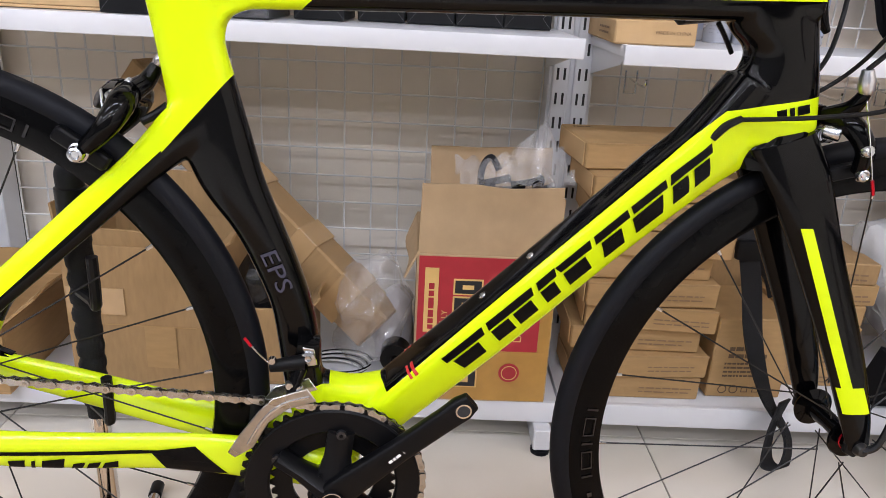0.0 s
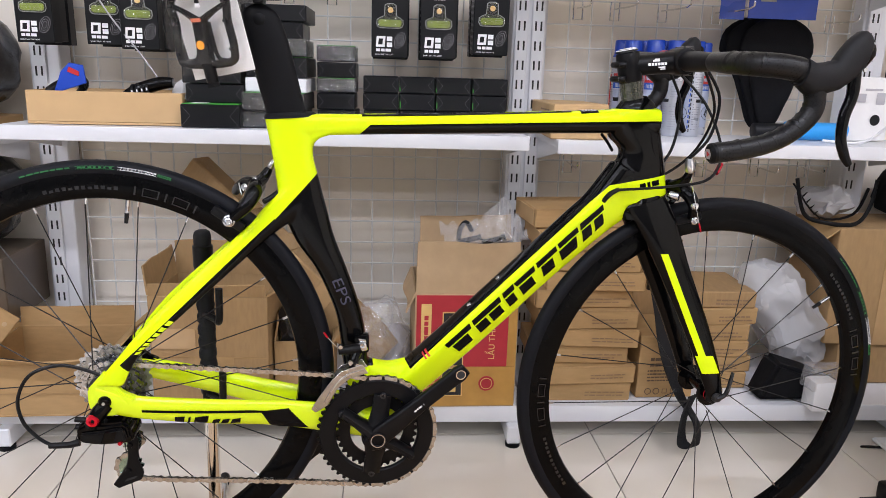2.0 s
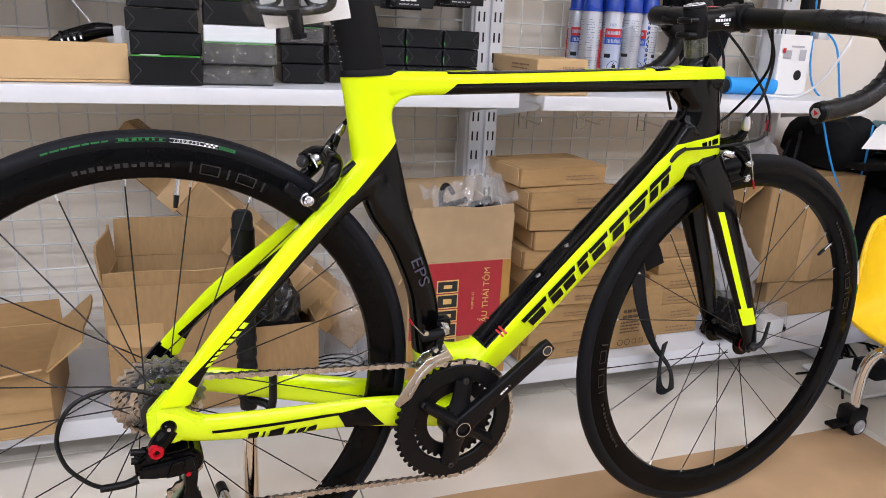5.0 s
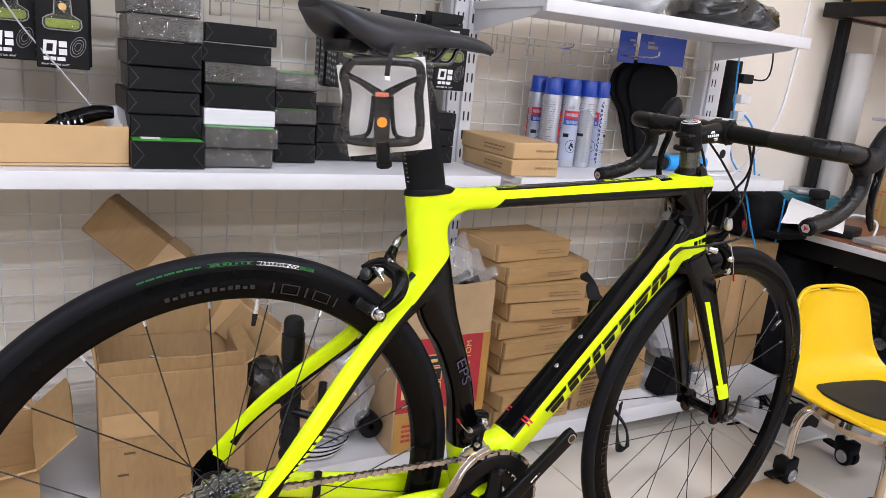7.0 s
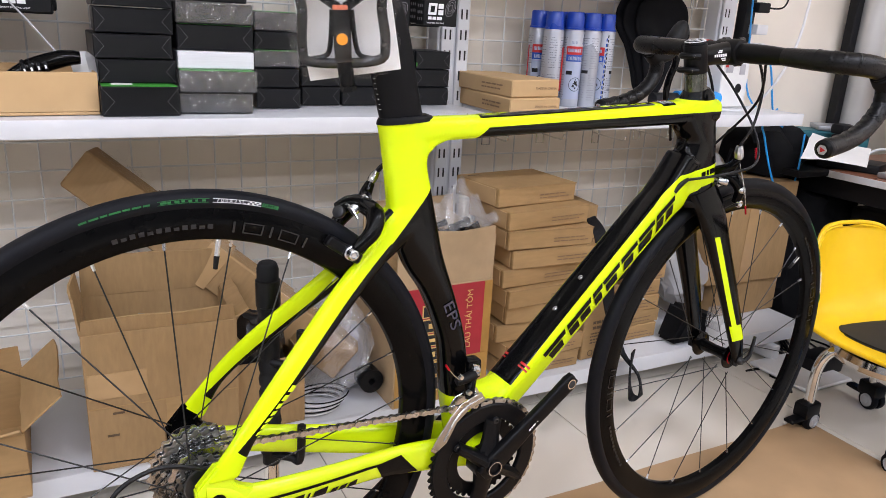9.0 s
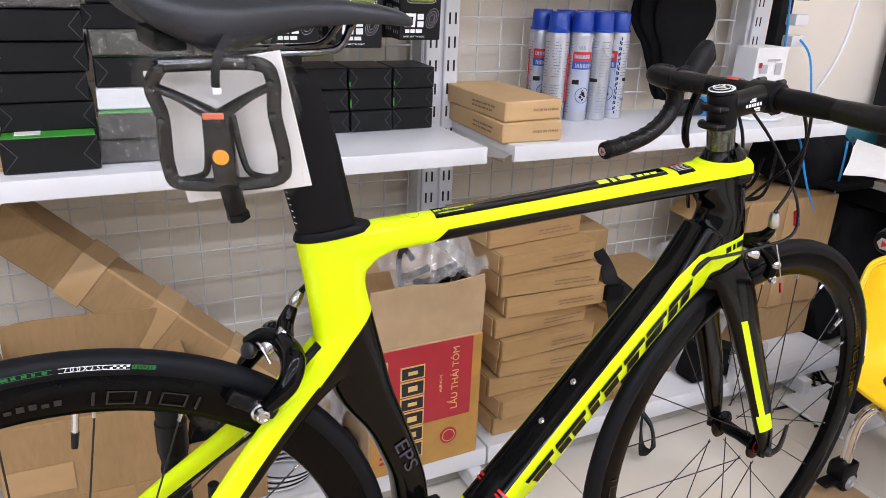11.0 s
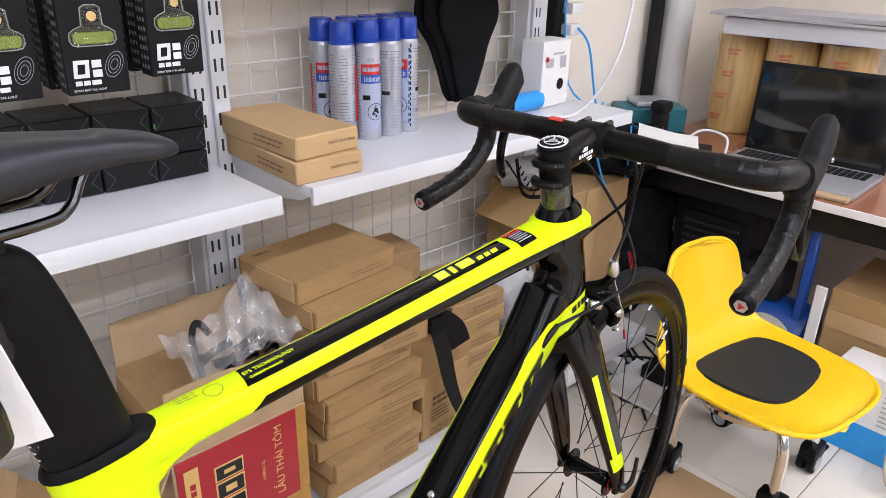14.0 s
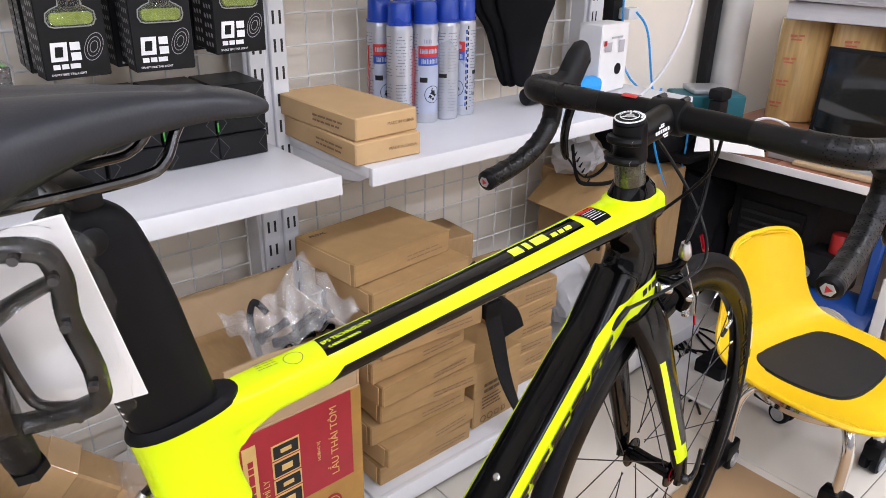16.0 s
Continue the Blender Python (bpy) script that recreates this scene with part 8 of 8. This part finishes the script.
LID = part("lid", box(-0.19, 0.19, 0.0, 0.008, 0, 0.255, 0.003, 2), "dark", LT, "dark laptop lid")
LID.matrix_basis = pose(0, 0.125, 0.014, -4, 0, 0)
part("screen", box(-0.178, 0.178, -0.0012, -0.0004, 0.016, 0.243, 0), "screen", LT, "black glossy screen", smooth=False).matrix_basis = pose(0, 0.125, 0.014, -4, 0, 0)
for k, (y, r) in enumerate(((0.66, 0.08), (0.498, 0.08), (0.336, 0.079))):
    e = thing("film_roll", "tall amber roll of packing film with red print", "roll", pose(2.55, y, 0.546), "amber rolls")
    part("roll", lathe([(0.026, 0), (r - 0.002, 0), (r, 0.002), (r, 0.309), (r - 0.002, 0.311), (0.026, 0.311)], "z", 40, closed=True), "roll_gold", e, "glossy wound amber film")
    part("core", lathe([(0.024, -0.0), (0.0265, -0.0), (0.0265, 0.314), (0.024, 0.314)], "z", 28, closed=True), "card_dark", e, "brown cardboard core")
    for q in range(4):
        bars([(-0.034, 0.05 + 0.07 * q, 0.02, 0.007), (-0.01, 0.052 + 0.07 * q, 0.016, 0.006), (-0.03, 0.04 + 0.07 * q, 0.03, 0.005)], "faded_red", e, pose(0, 0, 0, 0, 0, -96 + 7 * q) @ pose(0, -r - 0.0006, 0))
PP = thing("paper_stack", "stack of papers and grey folders on rolls", "papers", pose(2.52, 0.42, 0.862, 0, 0, -86))
part("paper_ream", crumple(box(-0.26, 0.24, -0.09, 0.1, 0, 0.05, 0.002), 0.004, 9), "paper", PP)
part("folder", crumple(box(-0.3, 0.25, -0.11, 0.1, 0.051, 0.06, 0.001), 0.006, 7), "grey_folder", PP, "grey plastic folder").matrix_basis = pose(0, 0, 0, 0, 1, 3)
part("folder", crumple(box(-0.2, 0.27, -0.1, 0.11, 0.061, 0.075, 0.001), 0.006, 6), "grey_folder", PP, "grey plastic folder")
single("vent_pipe", lathe([(0.05, 0.545), (0.054, 0.547), (0.054, 1.149), (0.05, 1.151), (0.046, 1.149), (0.046, 0.547)], "z", 36, closed=True), "pipe_grey", "tall pale grey tube standing beside the wall", "pipe", pose(2.495, 0.885, 0.001))
single("rack_post", box(2.405, 2.44, 0.90, 0.935, GROUND, 1.6, 0.003), "desk_black", "black steel rack post in the corner", "post")
RK = thing("overhead_rack", "black overhead rack with yellow crate", "rack", pose(0, 0, 0))
for x in (2.30, 2.65):
    part("beam", box(x, x + 0.03, 0.56, 0.93, 1.262, 1.312, 0.003), "desk_black", RK)
part("beam", box(2.331, 2.649, 0.9, 0.93, 1.262, 1.312, 0.003), "desk_black", RK)
part("board", box(2.331, 2.649, 0.56, 0.899, 1.268, 1.282, 0.002), "desk_wood", RK, "brown board")
single("yellow_crate", crumple(box(2.34, 2.64, 0.58, 0.86, 1.283, 1.42, 0.01, 2), 0.004, 8), "rack_yellow", "yellow plastic crate on the overhead rack", "crate")
TC = thing("tool_case", "teal tool case with black latch", "tool case", pose(2.3, 0.83, 0.0, 0, 0, -38))
part("stand_box", box(-0.12, 0.12, -0.06, 0.06, GROUND, 0.546, 0.004), "dark", TC, "dark cabinet under the case")
part("body", box(-0.11, 0.11, -0.06, 0.06, 0.547, 0.63, 0.012, 3), "teal", TC)
part("lid", box(-0.06, 0.06, -0.055, 0.055, 0.631, 0.648, 0.005, 2), "silver", TC)
part("latch", box(-0.03, 0.03, -0.066, -0.06, 0.555, 0.58, 0.002), "dark", TC)
single("black_gadget", merge(box(2.2, 2.25, 0.72, 0.76, 0.546, 0.63, 0.008, 2), box(2.195, 2.255, 0.715, 0.765, 0.63, 0.665, 0.012, 2)), "dark", "black plastic gadget standing on the desk", "gadget")
RT = thing("network_router", "black network box with a white cable", "router", pose(2.10, 0.60, 0.546, 0, 0, -70))
part("body", box(-0.09, 0.09, -0.06, 0.06, 0, 0.028, 0.006, 2), "dark", RT)
part("cable", tube([(0.0, 0.06, 0.02), (0.05, 0.09, 0.06), (0.12, 0.08, 0.05), (0.13, 0.03, 0.012)], 0.004, 8), "white_plastic", RT)
single("white_sheet", crumple(sheet(lambda u, v: (1.732 + 0.211 * u + 0.117 * v, 0.514 + 0.13 * u - 0.12 * v, 0.607 + 0.046 * u - 0.018 * v + 0.012 * math.sin(3 * u + 2 * v)), 8, 8, 0.001), 0.003, 20), "white_card", "white sheet of paper lying on the cables", "paper")
single("paper_pad", box(2.02, 2.12, 0.1, 0.4, 0.546, 0.556, 0.002), "card_pale", "pale paper pad on the desk edge", "pad")
CT = thing("cable_tangle", "tangle of black cables on the desk end", "cable")
for k in range(9):
    rnd = random.Random(200 + k)
    part("cable", tube([(1.92 + 0.25 * rnd.random(), 0.62 + 0.22 * rnd.random(), 0.56 + 0.06 * rnd.random()) for _ in range(7)], 0.004, 6, 6), "cable", CT)
single("cable_shelf", box(1.86, 2.19, 0.60, 0.86, 0.525, 0.545, 0.003), "desk_black", "black board carrying cables beside the desk", "board")
# under the desk
UC = carton("under_carton", 0.34, 0.3, 0.342, "card", "brown taped carton under the desk", pose(2.03, -0.085, GROUND, 0, 0, -91))
part("tape_band", box(-0.168, 0.168, -0.003, -0.0015, 0.235, 0.285, 0), "tape_clear", UC, "brown packing tape", smooth=False)
single("white_board", box(2.012, 2.02, 0.09, 0.118, GROUND, 0.325, 0.002), "white_card", "white board standing against the brown carton", "board")
PC = carton("printed_carton", 0.34, 0.11, 0.222, "white_card", "white and blue printed carton with barcode", pose(1.892, -0.168, GROUND, 0, 0, -91))
part("blue_print", box(-0.168, 0.168, -0.0022, -0.001, 0.002, 0.085, 0), "blue_cloth", PC, "light blue printed band", smooth=False)
bars([(-0.15 + 0.004 * k, 0.06, 0.002 if k % 3 else 0.003, 0.04) for k in range(12)], "dark", PC, pose(0, -0.0026, 0))
bars(lines(-0.05, 0.10, 0.18, 0.09, 7, 0.3, 91), "grey_folder", PC, pose(0, -0.0014, 0))
bars([(-0.13, 0.19, 0.06, 0.012)], "blue", PC, pose(0, -0.0014, 0))
MC = thing("black_machine", "black machine housing under the desk", "machine")
part("housing", merge(box(2.15, 2.5, 0.35, 0.6, GROUND, 0.42, 0.01, 2), box(2.14, 2.15, 0.38, 0.57, 0.2, 0.38, 0.002)), "dark", MC)
for k in range(6):
    part("vent_slat", box(2.134, 2.1395, 0.39, 0.56, 0.22 + 0.025 * k, 0.23 + 0.025 * k, 0.001), "slot", MC)
CP = thing("air_compressor", "blue air compressor with red cap and hose", "compressor", pose(2.12, 0.27, GROUND))
part("tank", cyl((0, -0.14, 0.14), (0, 0.16, 0.14), 0.09, segs=24, bevel=0.02), "blue_machine", CP, "blue tank")
part("pump", box(-0.05, 0.05, -0.05, 0.07, 0.23, 0.33, 0.012, 2), "dark", CP)
part("red_cap", cyl((0, 0.0, 0.33), (0, 0.0, 0.385), 0.024, segs=18, bevel=0.003), "can_red", CP, "red cap")
part("gauge", cyl((-0.05, 0.05, 0.28), (-0.075, 0.05, 0.28), 0.02, segs=16), "steel", CP)
for k in range(4):
    part("hose", tube([(-0.1 - 0.01 * k, -0.05 + 0.07 * math.cos(a), 0.14 + 0.07 * math.sin(a)) for a in [radians(24 * i) for i in range(16)]], 0.006, 8, 2), "hose", CP, "coiled clear hose")
for y in (-0.1, 0.12):
    part("foot", box(-0.06, 0.06, y - 0.015, y + 0.015, 0.0, 0.06, 0.003), "dark", CP)
single("blue_pole", box(2.06, 2.085, 0.15, 0.175, GROUND, 0.48, 0.004), "blue_machine", "blue metal upright under the desk", "pole")
HS = thing("coiled_hose", "clear coiled air hose on the floor", "hose", pose(0, 0, GROUND))
for k in range(5):
    part("loop", tube([(1.84 + 0.05 * math.cos(a), -0.30 + 0.03 * k + 0.012 * math.sin(a), 0.055 + 0.05 * math.sin(a)) for a in [radians(24 * i) for i in range(16)]], 0.0045, 8, 2), "hose", HS)
single("dark_clutter", blob(1.95, 2.3, 0.62, 0.9, GROUND, 0.5, 0.05, 7, 61.0), "fabric_black", "dark cloth covered clutter beneath the desk end", "clutter")
single("white_tray", crumple(box(1.66, 1.86, 0.3, 0.5, GROUND + 0.0045, GROUND + 0.015, 0.004), 0.003, 15), "white_plastic", "flat white plastic lid on the floor", "lid")

# ---- low stool with back ----
CH = thing("work_chair", "low yellow plastic chair on chrome casters with a dark pad", "chair", pose(1.633, 0.083, GROUND, 0, 0, -9))
py = [-0.2, -0.198, -0.186, -0.14, -0.03, 0.06, 0.122, 0.165, 0.192, 0.207, 0.216, 0.2195, 0.221]
pz = [0.244, 0.248, 0.254, 0.258, 0.256, 0.258, 0.27, 0.302, 0.355, 0.414, 0.462, 0.483, 0.489]
pw = [0.03, 0.092, 0.142, 0.18, 0.195, 0.194, 0.182, 0.166, 0.146, 0.134, 0.118, 0.088, 0.03]


def spline(k, s):
    """Smooth curve through evenly spaced values."""
    i = min(len(k) - 2, int(s))
    f = s - i
    p = [k[min(len(k) - 1, max(0, i + d))] for d in (-1, 0, 1, 2)]
    return p[1] + 0.5 * f * (p[2] - p[0] + f * (2 * p[0] - 5 * p[1] + 4 * p[2] - p[3] + f * (3 * (p[1] - p[2]) + p[3] - p[0])))


def shell(u, v):
    s = v * (len(py) - 1)
    y, z, w = (spline(k, s) for k in (py, pz, pw))
    a = 2 * u - 1
    curl = abs(a) ** 2.6
    back = smoothstep(0.42, 0.72, v) * (1 - 0.6 * smoothstep(0.8, 1, v))
    front = 1 - smoothstep(0.05, 0.3, v)
    return (a * w, y - 0.034 * curl * back - 0.01 * curl * front, z + 0.016 * curl * (1 - 0.7 * back) - 0.012 * front * (1 - curl))


edge = [Vector(shell(0, k / 60)) for k in range(61)] + [Vector(shell(1, 1 - k / 60)) for k in range(61)]
part("rim", tube([p + Vector((0, 0, 0.003)) for p in edge + edge[:1]], 0.0055, 8, 1), "chair_yellow", CH, "thick rounded yellow rim")
part("seat_shell", sheet(shell, 32, 72, 0.007), "chair_yellow", CH, "glossy yellow one-piece shell", auto=70)
pad_poly = [(-0.112, 0.092), (-0.055, 0.108), (0.105, 0.106), (0.15, 0.066), (0.156, -0.05), (0.105, -0.094), (-0.075, -0.116), (-0.118, -0.05), (-0.13, 0.035)]
bm = bmesh.new()
n_pad = 4 * len(pad_poly)
ring = []
for i in range(n_pad):
    j, q = divmod(i, 4)
    p0, p1, p2 = (Vector((*pad_poly[(j + d) % len(pad_poly)], 0)) for d in (-1, 0, 1))
    k = q / 4
    c = p1.lerp(p0, 0.5).lerp(p1, k).lerp(p1.lerp(p1.lerp(p2, 0.5), k), k)
    ring.append(bm.verts.new((c.x, c.y, 0.259 + 0.2 * c.x * c.x)))
f = bm.faces.new(ring)
r = bmesh.ops.extrude_face_region(bm, geom=[f])
for v in r["geom"]:
    if isinstance(v, bmesh.types.BMVert):
        v.co.z += 0.011
bmesh.ops.recalc_face_normals(bm, faces=bm.faces)
bmesh.ops.bevel(bm, geom=[e for e in bm.edges if abs(e.calc_face_angle(0)) > 0.8], offset=0.004, segments=2, affect="EDGES")
part("seat_pad", bm, "pad", CH, "dark grey seat pad")
part("base_ring", lathe([(0.115, 0.208), (0.14, 0.208), (0.145, 0.223), (0.14, 0.238), (0.115, 0.241)], "z", 36, closed=True), "chrome", CH, "chrome ring under the seat")
part("base_plate", cyl((0, 0, 0.223), (0, 0, 0.25), 0.125, segs=28), "dark", CH)
for a in (152, 48, -34, -123):
    d = Vector((math.cos(radians(a)), math.sin(radians(a)), 0))
    part("leg", tube([d * 0.12 + Vector((0, 0, 0.223)), d * 0.15 + Vector((0, 0, 0.21)), d * 0.168 + Vector((0, 0, 0.165)), d * 0.17 + Vector((0, 0, 0.07))], 0.0125, 14, 6), "chrome", CH, "curved chrome leg")
    c = d * 0.172
    t = Vector((-d.y, d.x, 0))
    cs = part("caster", merge(box(-0.02, 0.02, -0.028, 0.03, 0.035, 0.075, 0.008, 2), box(-0.014, 0.014, -0.07, -0.02, 0.03, 0.04, 0.003)), "matte_black", CH, "black caster housing")
    cs.matrix_basis = Matrix.Translation(c) @ pose(0, 0, 0, 0, 0, a + 130)
    for s in (-1, 1):
        w = part("caster_wheel", lathe([(0.0, -0.006), (0.012, -0.006), (0.013, -0.008), (0.0255, -0.007), (0.027, 0), (0.0255, 0.007), (0.013, 0.008), (0, 0.006)], "x", 22), "rubber", CH, "black caster wheel")
        w.matrix_basis = Matrix.Translation(c) @ pose(0, 0, 0, 0, 0, a + 130) @ pose(0.0115 * s, 0.008, 0.027)
        hb = part("wheel_cap", lathe([(0.0, 0.001), (0.008, 0.001), (0.009, -0.0005), (0.014, -0.0005), (0.015, 0.0012), (0.0175, 0.001), (0.0178, -0.001)], "x", 22), "silver", CH, "pale wheel ring")
        hb.matrix_basis = Matrix.Translation(c) @ pose(0, 0, 0, 0, 0, a + 130) @ pose(0.021 * s, 0.008, 0.027)

# ---- floor tiles ----
tile = None
S = 0.6125
for i in range(-9, 6):
    for j in range(-12, 3):
        x0, y0 = 0.335 + i * S, -0.06 + j * S
        if x0 + S < FLOOR_X[0] or x0 > FLOOR_X[1] or y0 + S < FLOOR_Y[0] or y0 > FLOOR_Y[1]:
            continue
        if tile is None:
            tile = part("floor_tile", box(0.0012, S - 0.0012, 0.0012, S - 0.0012, -0.0036, 0.0, 0.0008), "floor_tile", FLOOR, "glossy cream porcelain tile")
            tile.matrix_basis = pose(x0, y0, GROUND)
        else:
            share(tile, pose(x0, y0, GROUND))
